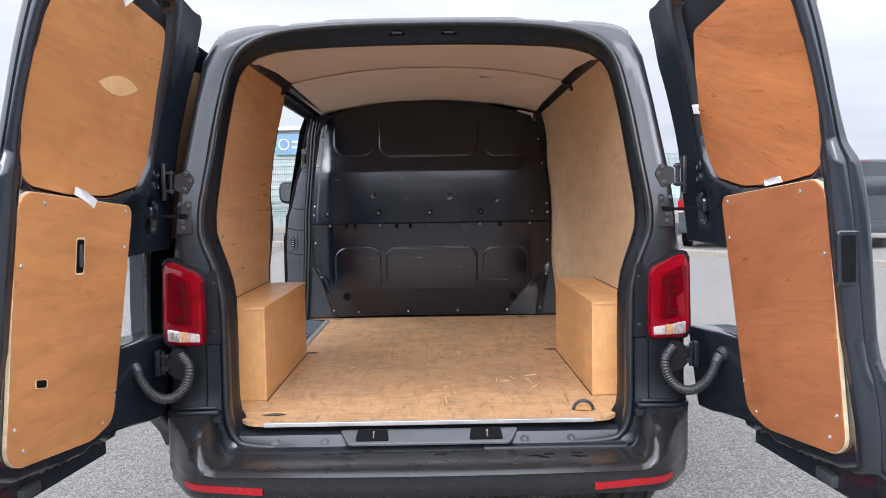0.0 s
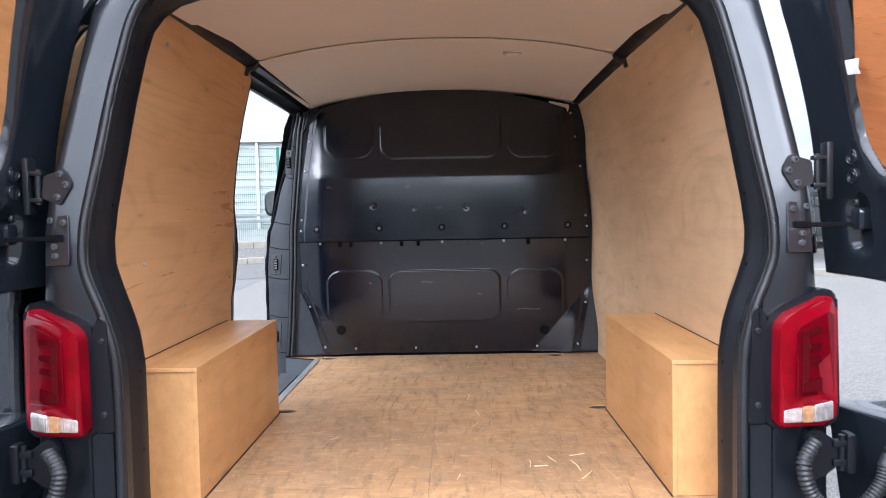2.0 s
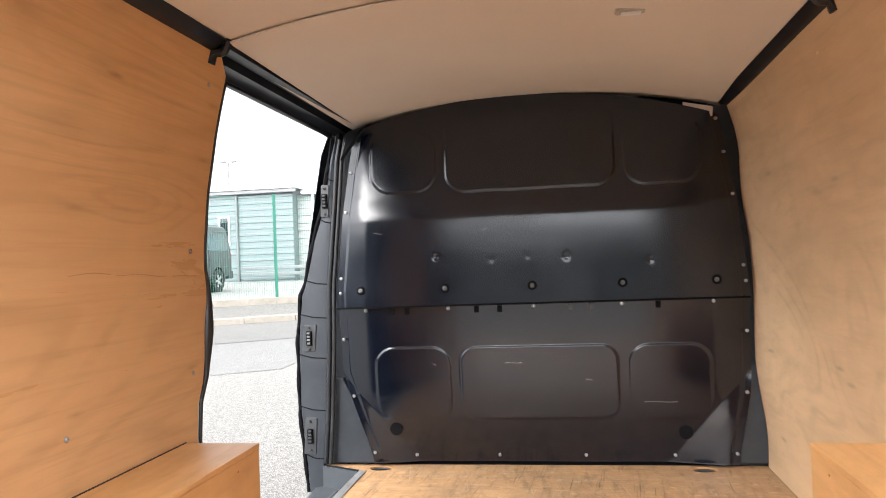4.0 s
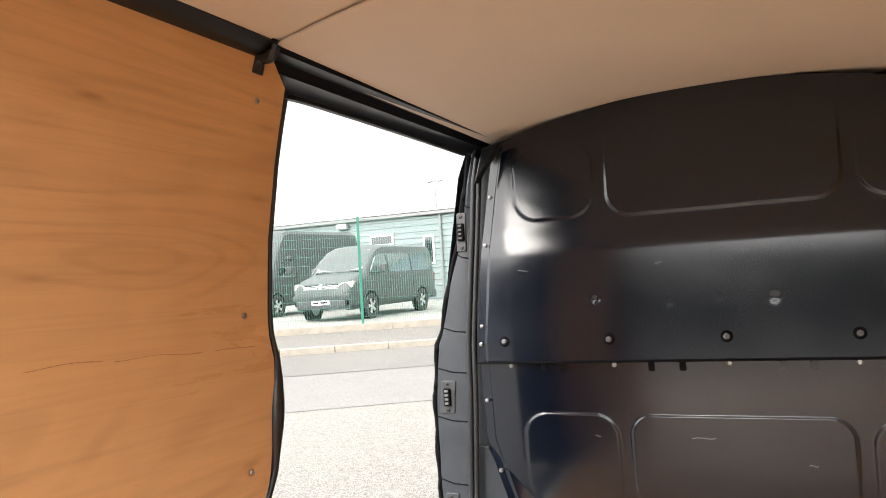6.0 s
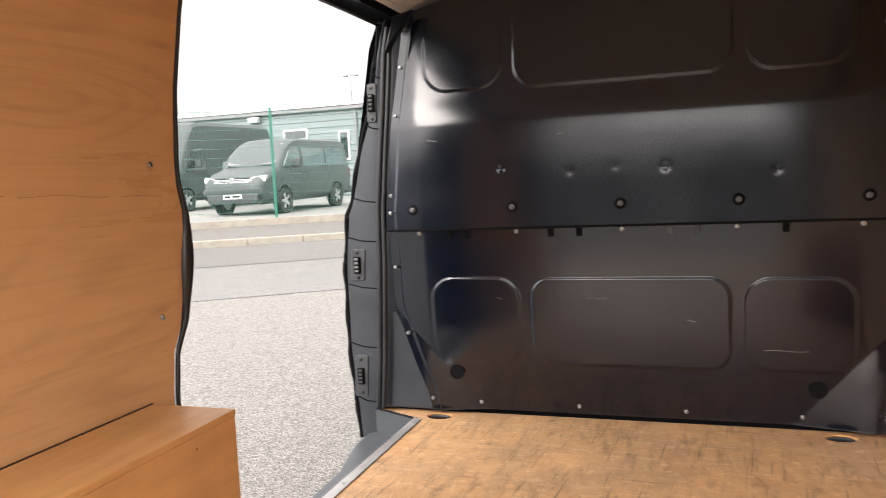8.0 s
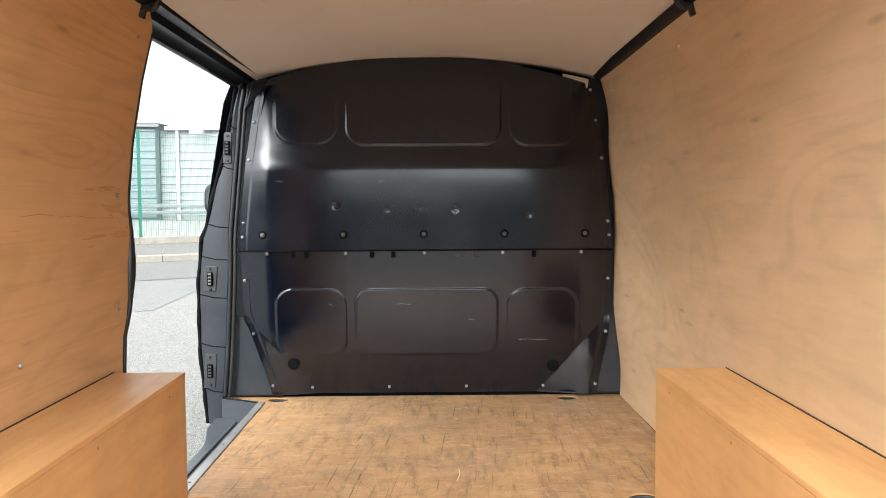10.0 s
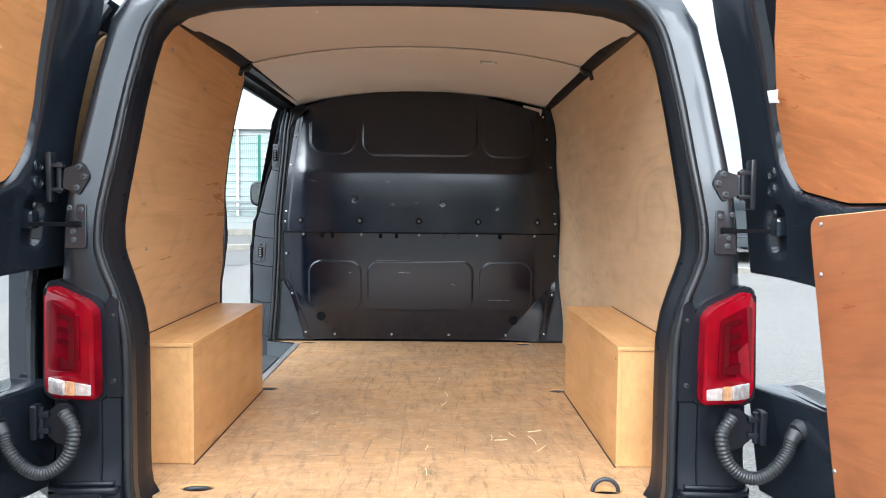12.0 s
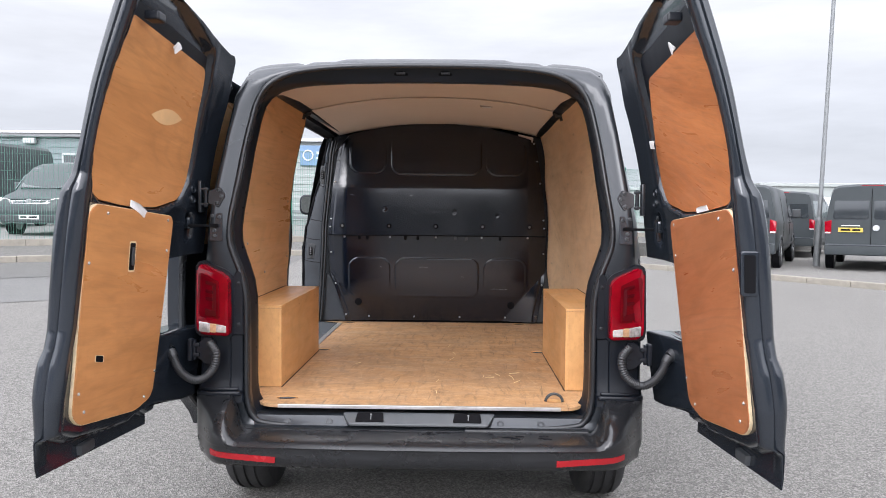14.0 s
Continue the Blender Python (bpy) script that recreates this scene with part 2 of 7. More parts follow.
def asphalt(name, colour, grit=1.0):
    """Worn tarmac: pale and dark stones in a grey binder, with slow stains."""
    m, n, l, b = make(name)
    v = coords(n, l)
    f0 = noise_node(n, l, v, 0.16, 6, 0.6, 0.4)
    f1 = noise_node(n, l, v, 1.3, 6, 0.65)
    f2 = noise_node(n, l, v, 24.0, 4, 0.75)
    vo = n.new("ShaderNodeTexVoronoi")
    vo.inputs["Scale"].default_value = 118.0
    l.new(v, vo.inputs["Vector"])
    sep = n.new("ShaderNodeSeparateColor")
    l.new(vo.outputs["Color"], sep.inputs["Color"])
    vf = n.new("ShaderNodeTexVoronoi")
    vf.inputs["Scale"].default_value = 175.0
    l.new(v, vf.inputs["Vector"])
    sef = n.new("ShaderNodeSeparateColor")
    l.new(vf.outputs["Color"], sef.inputs["Color"])
    col = blend(n, l, spread(n, l, f0, 0, 1, 0.35, 0.65), tuple(c * 0.85 for c in colour), tuple(c * 1.15 for c in colour))
    col = blend(n, l, spread(n, l, f1, 0, 0.3), col, tuple(c * 0.72 for c in colour))
    col = blend(n, l, spread(n, l, sep.outputs["Red"], 0, 0.70 * grit, 0.55, 0.9), col, tuple(min(1, c * 1.9) for c in colour))
    col = blend(n, l, spread(n, l, sef.outputs["Red"], 0, 0.8 * grit, 0.60, 0.9), col, tuple(min(1, c * 2.0) for c in colour))
    col = blend(n, l, spread(n, l, sep.outputs["Green"], 0, 0.70 * grit, 0.60, 0.85), col, tuple(c * 0.42 for c in colour))
    col = blend(n, l, spread(n, l, f2, 0, 0.6 * grit, 0.5, 0.7), col, tuple(c * 0.38 for c in colour))
    l.new(col, b.inputs["Base Color"])
    b.inputs["Roughness"].default_value = 0.8
    b.inputs["Specular IOR Level"].default_value = 0.4
    bumped(n, l, b, vo.outputs["Distance"], 0.9, 0.006)
    return m


PAINT = surface("grey_metallic_paint", (0.0165, 0.0200, 0.0250), 0.31, 0.25, 0.10, 1.5, 240, 0.008, 0.06, 0.28, (0.036, 0.040, 0.045), 0.12, 0.0004)
PAINT_IN = surface("grey_paint_inner_panel", (0.0130, 0.0168, 0.0230), 0.20, 0.10, 0.16, 4, 200, 0.006, 0.06, 0.55, (0.04, 0.042, 0.045), 0.06, 0.0005)
STEEL_BLACK = surface("black_painted_steel", (0.0024, 0.0046, 0.0106), 0.17, 0.0, 0.2, 2.6, 60, 0.0, 0.06, 0.0, (0.0035, 0.0062, 0.0135), 0.25, 0.0003, (1, 1, 1), 0.64)
RUBBER = surface("black_rubber", (0.013, 0.0145, 0.017), 0.36, 0, 0.2, 6, 160, 0.15, 0.1)
PLASTIC = surface("charcoal_plastic", (0.033, 0.036, 0.040), 0.48, 0, 0.14, 5, 420, 0.25, 0.08, 0, (0.10, 0.10, 0.095), 0.18, 0.0008)
LATCH_GREY = surface("mid_grey_plastic", (0.060, 0.065, 0.070), 0.42, 0, 0.10, 5, 420, 0.15, 0.08, 0, (0.12, 0.12, 0.115), 0.2, 0.0008)
TRIM = surface("grey_pillar_trim", (0.022, 0.027, 0.034), 0.45, 0, 0.12, 5, 380, 0.2, 0.08, 0, (0.08, 0.085, 0.09), 0.15, 0.0008)
TYRE = surface("tyre_rubber", (0.020, 0.020, 0.021), 0.75, 0, 0.25, 8, 90, 0.3, 0.1, 0, (0.07, 0.065, 0.06), 0.3)
ALLOY = surface("silver_alloy", (0.50, 0.51, 0.52), 0.35, 0.8, 0.08, 8, 90, 0.05)
ALUMINIUM = surface("brushed_aluminium_edging", (0.50, 0.49, 0.48), 0.40, 0.75, 0.14, 8, 120, 0.15, 0.1, 0, (0.22, 0.20, 0.18), 0.5, 0.001, (1, 1, 1))
CHROME = surface("zinc_plated_screw", (0.40, 0.40, 0.40), 0.32, 0.85, 0.15, 40, 300, 0.05)
PLY_WALL = plywood("pale_plywood_lining", (0.74, 0.525, 0.322), (0.635, 0.43, 0.25), (6.0, 0.8, 2.6), 1.7, 0.42, 0.0, 4.0, 0.20, 0.08, (0, 0, 0), (((0.78, 0.66, 1.34), (1, 0.17, 0.09), 0.10), ((0.78, 1.5, 1.15), (1, 0.10, 0.16), 0.08)), (2.3, "YZ"), 0.10)
PLY_WALL_L = plywood("amber_plywood_lining", (0.73, 0.448, 0.228), (0.615, 0.355, 0.165), (6.0, 0.55, 4.2), 5.3, 0.36, 0.0, 3.0, 0.19, 0.06, (0, 0, 0), (((-0.785, 1.045, 1.512), (1, 0.15, 0.040), 0.10),), (2.7, "YZ"), 0.06)
PLY_BOX = plywood("plywood_box", (0.69, 0.388, 0.165), (0.59, 0.315, 0.122), (4.0, 1.0, 3.0), 9.1, 0.42, 0.0, 2.5, 0.16, 0.11, (0, 0, 0), (), (2.0, "YZ"), 0.18)
PLY_FLOOR = plywood("scuffed_plywood_floor", (0.60, 0.358, 0.178), (0.485, 0.278, 0.134), (2.2, 5.0, 6.0), 3.9, 0.45, 0.98, 3.0, 0.10, 0.08, (0, 0, 0), (), (1.8, "XY"))
PLY_DOOR_L = plywood("orange_plywood_door_lining", (0.65, 0.305, 0.115), (0.52, 0.228, 0.080), (6.0, 0.9, 4.6), 12.2, 0.34, 0.0, 3.0, 0.20, 0.18, (6, 0, 0), (), (0.7, "YZ"), 0.12)
PLY_DOOR_R = plywood("red_brown_plywood_door_lining", (0.42, 0.153, 0.060), (0.32, 0.110, 0.042), (6.0, 1.0, 5.0), 17.4, 0.34, 0.0, 3.4, 0.22, 0.15, (10, 0, 0), (), (1.0, "YZ"), 0.14)
PLY_DOOR_RU = plywood("figured_red_brown_plywood", (0.60, 0.222, 0.075), (0.40, 0.137, 0.045), (6.0, 2.4, 20.0), 21.4, 0.34, 0.0, 2.4, 0.09, 0.17, (-14, 0, 0), (), (0.7, "YZ"), 0.06)
PLY_PATCH = surface("pale_veneer_patch", (0.72, 0.46, 0.23), 0.4, 0, 0.08, 20, 200, 0.1)
PLY_EDGE = surface("raw_plywood_edge", (0.78, 0.62, 0.40), 0.7, 0, 0.18, 40, 300, 0.2)
LINER = surface("beige_hardboard_headliner", (0.675, 0.60, 0.525), 0.62, 0, 0.05, 1.2, 220, 0.12, 0.06, 0, (0.68, 0.61, 0.53), 0.15, 0.0008)
LAMP_FRAME = surface("dull_beige_plastic", (0.40, 0.35, 0.30), 0.45, 0, 0.08, 20, 200, 0.05)
WHITE_PLASTIC = surface("white_plastic", (0.72, 0.72, 0.70), 0.4, 0, 0.06, 8, 120, 0.05)
TAPE = surface("white_tape", (0.78, 0.78, 0.78), 0.45, 0, 0.12, 30, 200, 0.4)
LENS_RED = surface("red_lamp_lens", (0.22, 0.0009, 0.008), 0.10, 0, 0.30, 16, 150, 0.02, 0.04, 0.0, None, 0, 0.002, (1, 1, 1), 0.26)
LENS_MID = surface("deep_red_lamp_lens", (0.120, 0.0006, 0.005), 0.10, 0, 0.3, 12, 140, 0.02, 0.04, 0.0, None, 0, 0.002, (1, 1, 1), 0.26)
LENS_DARK = surface("dark_red_lamp_block", (0.060, 0.0008, 0.004), 0.12, 0, 0.2, 9, 130, 0.02, 0.05, 0.0, None, 0, 0.002, (1, 1, 1), 0.26)
LENS_CLEAR = surface("clear_lamp_lens", (0.70, 0.65, 0.63), 0.13, 0.6, 0.4, 60, 160, 0.3, 0.05, 0.3)
REFLECTOR = surface("red_reflector", (0.25, 0.002, 0.006), 0.25, 0, 0.1, 12, 300, 0.15, 0.05, 0.2)
DARK = surface("dark_void", (0.006, 0.006, 0.007), 0.85, 0, 0.2, 6, 60, 0.1, 0.05, 0.0, None, 0, 0.002, (1, 1, 1), 0.08)
MIRROR = surface("mirror_glass", (0.20, 0.22, 0.22), 0.03, 1.0, 0.02, 3, 40, 0.0, 0.01)
ASPHALT = asphalt("worn_asphalt", (0.132, 0.127, 0.117))
ROAD_WORN = asphalt("smooth_worn_asphalt", (0.118, 0.117, 0.112), 0.55)
ROAD_EDGE = asphalt("dusty_roadside_asphalt", (0.100, 0.098, 0.092), 0.45)
JOINT = surface("dark_tar_joint", (0.055, 0.054, 0.052), 0.8, 0, 0.3, 3, 60, 0.3)
PAVING = asphalt("pale_pavement_asphalt", (0.095, 0.092, 0.084))
CONCRETE = surface("weathered_concrete_kerb", (0.235, 0.215, 0.18), 0.85, 0, 0.15, 2.5, 70, 0.5, 0.05, 0, (0.12, 0.11, 0.095), 0.6, 0.003)
CONCRETE_PALE = surface("pale_forecourt_concrete", (0.165, 0.165, 0.155), 0.85, 0, 0.12, 0.8, 40, 0.3, 0.05, 0, (0.11, 0.11, 0.10), 0.5)
FENCE_GREEN = surface("green_powder_coat", (0.010, 0.125, 0.085), 0.45, 0, 0.12, 6, 90, 0.05)
CLADDING = surface("grey_metal_cladding", (0.155, 0.19, 0.195), 0.5, 0.1, 0.06, 0.5, 40, 0.04, 0.08, 0, (0.12, 0.145, 0.15), 0.25)
# for the added wall out of view, kept dark so that reflections stay dim
UNSEEN_WALL_GREY = surface("unseen_wall_dark_grey", (0.050, 0.056, 0.062), 0.6, 0.0, 0.06, 0.5, 40, 0.04, 0.08, 0, (0.04, 0.045, 0.05), 0.25)
CLADDING_PALE = surface("cream_metal_cladding", (0.27, 0.29, 0.28), 0.5, 0.05, 0.05, 0.6, 40, 0.04, 0.08, 0, (0.22, 0.23, 0.22), 0.3)
FASCIA = surface("white_fascia", (0.55, 0.56, 0.55), 0.5, 0, 0.05, 1, 50, 0.04)
GALV = surface("galvanised_steel", (0.165, 0.172, 0.175), 0.5, 0.25, 0.12, 5, 60, 0.1)
GLASS_DARK = surface("dark_window_glass", (0.018, 0.022, 0.025), 0.05, 0.0, 0.15, 2, 40, 0.0, 0.02, 0.9)
SILVER_WHITE = surface("white_vehicle_paint", (0.68, 0.69, 0.70), 0.2, 0.0, 0.04, 2, 150, 0.02, 0.05, 0.8)
PLATE_WHITE = surface("white_plate", (0.72, 0.72, 0.70), 0.35, 0, 0.05, 20, 100, 0.02)
PLATE_YELLOW = surface("yellow_plate", (0.46, 0.34, 0.06), 0.35, 0, 0.05, 20, 100, 0.02)
BLUE = surface("blue_sign_face", (0.11, 0.19, 0.30), 0.4, 0, 0.06, 3, 80, 0.02)
LEAF = surface("hedge_leaves", (0.060, 0.085, 0.040), 0.7, 0, 0.4, 2, 20, 0.2)
# the distance haze is put into this pale blue-grey colour
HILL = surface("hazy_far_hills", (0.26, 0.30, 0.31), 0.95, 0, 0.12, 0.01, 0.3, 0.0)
STRAW = surface("pale_wood_splinter", (0.80, 0.66, 0.40), 0.7, 0, 0.1, 30, 200, 0.1)
BUMPER = surface("black_textured_bumper_plastic", (0.0125, 0.0132, 0.0150), 0.27, 0, 0.14, 4, 500, 0.05, 0.06, 0.0, (0.035, 0.035, 0.035), 0.18, 0.0006)
LENS_AMBER = surface("amber_lamp_lens", (0.60, 0.36, 0.20), 0.15, 0.4, 0.4, 60, 160, 0.3, 0.05, 0.3)
REVEAL = surface("satin_black_inner_paint", (0.0050, 0.0068, 0.0108), 0.36, 0.0, 0.2, 5, 120, 0.02, 0.08, 0.0, (0.012, 0.013, 0.015), 0.2, 0.0005, (1, 1, 1), 0.32)
PAINT_BUS = surface("mid_grey_vehicle_paint", (0.042, 0.050, 0.052), 0.34, 0.0, 0.08, 1.5, 240, 0.0, 0.05, 0.0, (0.06, 0.064, 0.064), 0.10, 0.0004, (1, 1, 1), 0.30)
PAINT_FAR = surface("dark_vehicle_paint", (0.036, 0.042, 0.045), 0.34, 0.0, 0.10, 1.5, 240, 0.0, 0.05, 0.0, (0.03, 0.034, 0.034), 0.10, 0.0004, (1, 1, 1), 0.30)
GAP = surface("dark_joint_between_boards", (0.060, 0.036, 0.022), 0.8, 0, 0.4, 30, 200, 0.1)
CRACK = surface("dark_wood_crack", (0.38, 0.20, 0.095), 0.8, 0, 0.4, 30, 200, 0.1)
GLASS_TEAL = surface("pale_green_window_glass", (0.075, 0.105, 0.105), 0.12, 0.0, 0.15, 2, 40, 0.0, 0.05, 0.25)
FENCE_WIRE = surface("green_grey_fence_wire", (0.065, 0.175, 0.135), 0.5, 0, 0.12, 6, 90, 0.0)
HOSE = surface("grey_corrugated_hose", (0.023, 0.0245, 0.027), 0.42, 0, 0.15, 8, 160, 0.1, 0.08)
SCUFF = surface("pale_scratch_in_paint", (0.20, 0.19, 0.18), 0.6, 0, 0.3, 60, 300, 0.1)
STEP = surface("grey_ribbed_step_plastic", (0.052, 0.059, 0.066), 0.36, 0, 0.14, 5, 300, 0.2, 0.08, 0, (0.04, 0.04, 0.04), 0.2, 0.0008)
FRAME_WHITE = surface("dull_white_frame", (0.36, 0.37, 0.37), 0.5, 0, 0.05, 1, 50, 0.04)


# ---- mesh tools ----
def part(name, bm, material, parent=None, label="", smooth=False, angle=35):
    """Links a bmesh as one mesh object under a thing or a part."""
    bmesh.ops.recalc_face_normals(bm, faces=bm.faces)
    me = bpy.data.meshes.new(name)
    bm.to_mesh(me)
    bm.free()
    for m in material if isinstance(material, (list, tuple)) else (material,):
        me.materials.append(m)
    if smooth:
        me.shade_smooth()
        me.set_sharp_from_angle(angle=radians(angle))
    ob = new(name, me)
    if parent:
        ob.parent = parent
    if label:
        tagged(ob, label)
    return ob


def thing(name, label, category, group="", kind="", at=(0, 0, 0)):
    ob = new(name)
    ob.empty_display_size = 0.2
    ob.location = at
    return tagged(ob, label, category, group, kind)


def smoothstep(a, b, x):
    t = min(1.0, max(0.0, (x - a) / (b - a)))
    return t * t * (3 - 2 * t)


def interp(x, xs, ys):
    return float(np.interp(x, xs, ys))


def eased(x, xs, ys):
    """Interpolation without corners that never overshoots."""
    if x <= xs[0]:
        return ys[0]
    if x >= xs[-1]:
        return ys[-1]
    n = len(xs)
    h = [xs[i + 1] - xs[i] for i in range(n - 1)]
    d = [(ys[i + 1] - ys[i]) / h[i] for i in range(n - 1)]
    m = [d[0]] + [0 if d[i - 1] * d[i] <= 0 else 2 * d[i - 1] * d[i] / (d[i - 1] + d[i]) for i in range(1, n - 1)] + [d[-1]]
    i = max(k for k in range(n - 1) if xs[k] <= x)
    t = (x - xs[i]) / h[i]
    return ys[i] * (1 + 2 * t) * (1 - t) ** 2 + h[i] * m[i] * t * (1 - t) ** 2 + ys[i + 1] * t * t * (3 - 2 * t) + h[i] * m[i + 1] * t * t * (t - 1)


def box(bm, x0, x1, y0, y1, z0, z1, bevel=0.0, seg=2):
    g = bmesh.ops.create_cube(bm, size=1.0)
    for v in g["verts"]:
        v.co = Vector(((x0 + x1) / 2 + v.co.x * (x1 - x0), (y0 + y1) / 2 + v.co.y * (y1 - y0), (z0 + z1) / 2 + v.co.z * (z1 - z0)))
    if bevel:
        edges = {e for v in g["verts"] for e in v.link_edges}
        bmesh.ops.bevel(bm, geom=list(edges), offset=bevel, segments=seg, affect="EDGES", profile=0.6)


def boxed(*a, **k):
    bm = bmesh.new()
    box(bm, *a, **k)
    return bm


def rounded(pts, r, seg=5):
    """A closed 2D outline with its corners rounded."""
    out, n = [], len(pts)
    for i in range(n):
        p, a, b = Vector(pts[i]), Vector(pts[i - 1]), Vector(pts[(i + 1) % n])
        ra = min(r, (a - p).length * 0.45, (b - p).length * 0.45)
        p0, p1 = p + (a - p).normalized() * ra, p + (b - p).normalized() * ra
        for k in range(seg + 1):
            t = k / seg
            out.append(tuple(p0 * (1 - t) ** 2 + p * 2 * t * (1 - t) + p1 * t * t))
    return out


def prism(bm, outline, place, d0, d1, bevel=0.0):
    """A slab from a 2D outline: place(a, b, d) gives the point at depth d."""
    lo = [bm.verts.new(place(a, b, d0)) for a, b in outline]
    hi = [bm.verts.new(place(a, b, d1)) for a, b in outline]
    n = len(outline)
    caps = [bm.faces.new(lo[::-1]), bm.faces.new(hi)]
    for i in range(n):
        bm.faces.new((lo[i], lo[(i + 1) % n], hi[(i + 1) % n], hi[i]))
    if bevel:
        rim = [e for f in caps for e in f.edges]
        bmesh.ops.bevel(bm, geom=rim, offset=bevel, segments=1, affect="EDGES")


def slab(outline, place, d0, d1, bevel=0.0):
    bm = bmesh.new()
    prism(bm, outline, place, d0, d1, bevel)
    return bm


def loft(bm, rings, closed=True, caps=False):
    vs = [[bm.verts.new(p) for p in r] for r in rings]
    n = len(rings[0])
    for a, b in zip(vs, vs[1:]):
        for i in range(n if closed else n - 1):
            j = (i + 1) % n
            bm.faces.new((a[i], a[j], b[j], b[i]))
    if caps:
        bm.faces.new(vs[0][::-1])
        bm.faces.new(vs[-1])
    return vs


def tube(bm, path, r, n=8, ribs=None, caps=True):
    """A round tube along a path; ribs(i) scales the radius at each point."""
    path = [Vector(p) for p in path]
    rings, up = [], Vector((0.123, 0.2, 0.97)).normalized()
    for i, p in enumerate(path):
        d = (path[min(i + 1, len(path) - 1)] - path[max(i - 1, 0)]).normalized()
        s = d.cross(up)
        if s.length < 1e-4:
            s = d.cross(Vector((1, 0, 0)))
        s.normalize()
        t = s.cross(d).normalized()
        k = r * (ribs(i) if ribs else 1)
        rings.append([p + (s * math.cos(2 * math.pi * j / n) + t * math.sin(2 * math.pi * j / n)) * k for j in range(n)])
    loft(bm, rings, True, caps)


def curve(points, steps=8):
    """Catmull-Rom through points."""
    p = [Vector(q) for q in points]
    p = [2 * p[0] - p[1], *p, 2 * p[-1] - p[-2]]
    out = []
    for i in range(1, len(p) - 2):
        for k in range(steps):
            t = k / steps
            out.append(0.5 * (2 * p[i] + (p[i + 1] - p[i - 1]) * t + (2 * p[i - 1] - 5 * p[i] + 4 * p[i + 1] - p[i + 2]) * t * t + (3 * p[i] - p[i - 1] - 3 * p[i + 1] + p[i + 2]) * t ** 3))
    return out + [p[-2]]


def cylinder(bm, a, b, r, n=16, r2=None):
    a, b = Vector(a), Vector(b)
    d = (b - a).normalized()
    s = d.cross(Vector((0.31, 0.17, 0.93))).normalized()
    t = d.cross(s)
    rings = [[p + (s * math.cos(2 * math.pi * j / n) + t * math.sin(2 * math.pi * j / n)) * q for j in range(n)] for p, q in ((a, r), (b, r2 if r2 else r))]
    loft(bm, rings, True, True)


def screw(at, axis, r=0.006, h=0.004):
    """A domed screw head with a recessed socket."""
    bm = bmesh.new()
    at, axis = Vector(at), Vector(axis).normalized()
    s = axis.cross(Vector((0.31, 0.17, 0.93))).normalized()
    t = axis.cross(s)
    rings = []
    for q, d in ((1.0, -0.4), (1.0, 0.3), (0.8, 0.9), (0.45, 1.0), (0.35, 0.4), (0.05, 0.4)):
        rings.append([at + axis * h * d + (s * math.cos(math.pi * j / 5) + t * math.sin(math.pi * j / 5)) * r * q for j in range(10)])
    loft(bm, rings, True, True)
    return bm


def sheet(bm, rows):
    """An open grid surface from rows of points."""
    vs = [[bm.verts.new(p) for p in r] for r in rows]
    for a, b in zip(vs, vs[1:]):
        for i in range(len(a) - 1):
            bm.faces.new((a[i], a[i + 1], b[i + 1], b[i]))
    return vs


def thick_sheet(bm, rows, offset):
    """A grid surface and its copy moved by offset(p), joined all round the rim."""
    a = sheet(bm, rows)
    b = sheet(bm, [[Vector(p) + Vector(offset(p)) for p in r] for r in rows])
    rim_a = a[0] + [r[-1] for r in a[1:]] + a[-1][-2::-1] + [r[0] for r in a[-2:0:-1]]
    rim_b = b[0] + [r[-1] for r in b[1:]] + b[-1][-2::-1] + [r[0] for r in b[-2:0:-1]]
    n = len(rim_a)
    for i in range(n):
        bm.faces.new((rim_a[i], rim_a[(i + 1) % n], rim_b[(i + 1) % n], rim_b[i]))


def rect_gap(x, z, x0, x1, z0, z1, r):
    """Signed distance to a rounded rectangle (inside negative)."""
    dx, dz = abs(x - (x0 + x1) / 2) - (x1 - x0) / 2 + r, abs(z - (z0 + z1) / 2) - (z1 - z0) / 2 + r
    return math.hypot(max(dx, 0), max(dz, 0)) + min(max(dx, dz), 0) - r


XZ = lambda a, b, d: (a, d, b)
YZ = lambda a, b, d: (d, a, b)
XY = lambda a, b, d: (a, b, d)


# ---- ground, kerbs, forecourt ----
def rise(x, y):
    """Height of the yard: level round the van, climbing gently towards the kerb ahead on the nearside."""
    u = -0.57 * x + 0.82 * y
    return 0.0347 * max(0.0, min(u, 60) - 2.0) * smoothstep(3.0, -3.0, x)


bm = bmesh.new()
gx = [-900, -400, -150, -70, -40, -28, -20, -16, -13, -11, -9, -7, -5, -3, -2, -1, 0, 1, 2, 3, 5, 8, 12, 18, 30, 60, 150, 400, 900]
gy = [-900, -300, -100, -40, -20, -10, -5, -2, 0, 2, 4, 6, 8, 10, 12, 14, 16, 18, 20, 24, 30, 40, 60, 100, 200, 500, 1500]
sheet(bm, [[(x, y, min(rise(x, y), 0.55) - 0.10 * smoothstep(13.3, 15.0, -0.57 * x + 0.82 * y) * smoothstep(3, -1, x)) for x in gx] for y in gy])
ground = tagged(part("ground", bm, ASPHALT, smooth=True), "worn pale grey asphalt yard with loose grit", "ground", kind="structure")


def along(s, u):
    """A point on the nearside verge: s along the kerb, u away from the van."""
    return (0.82 * s - 0.57 * u, 0.57 * s + 0.82 * u)


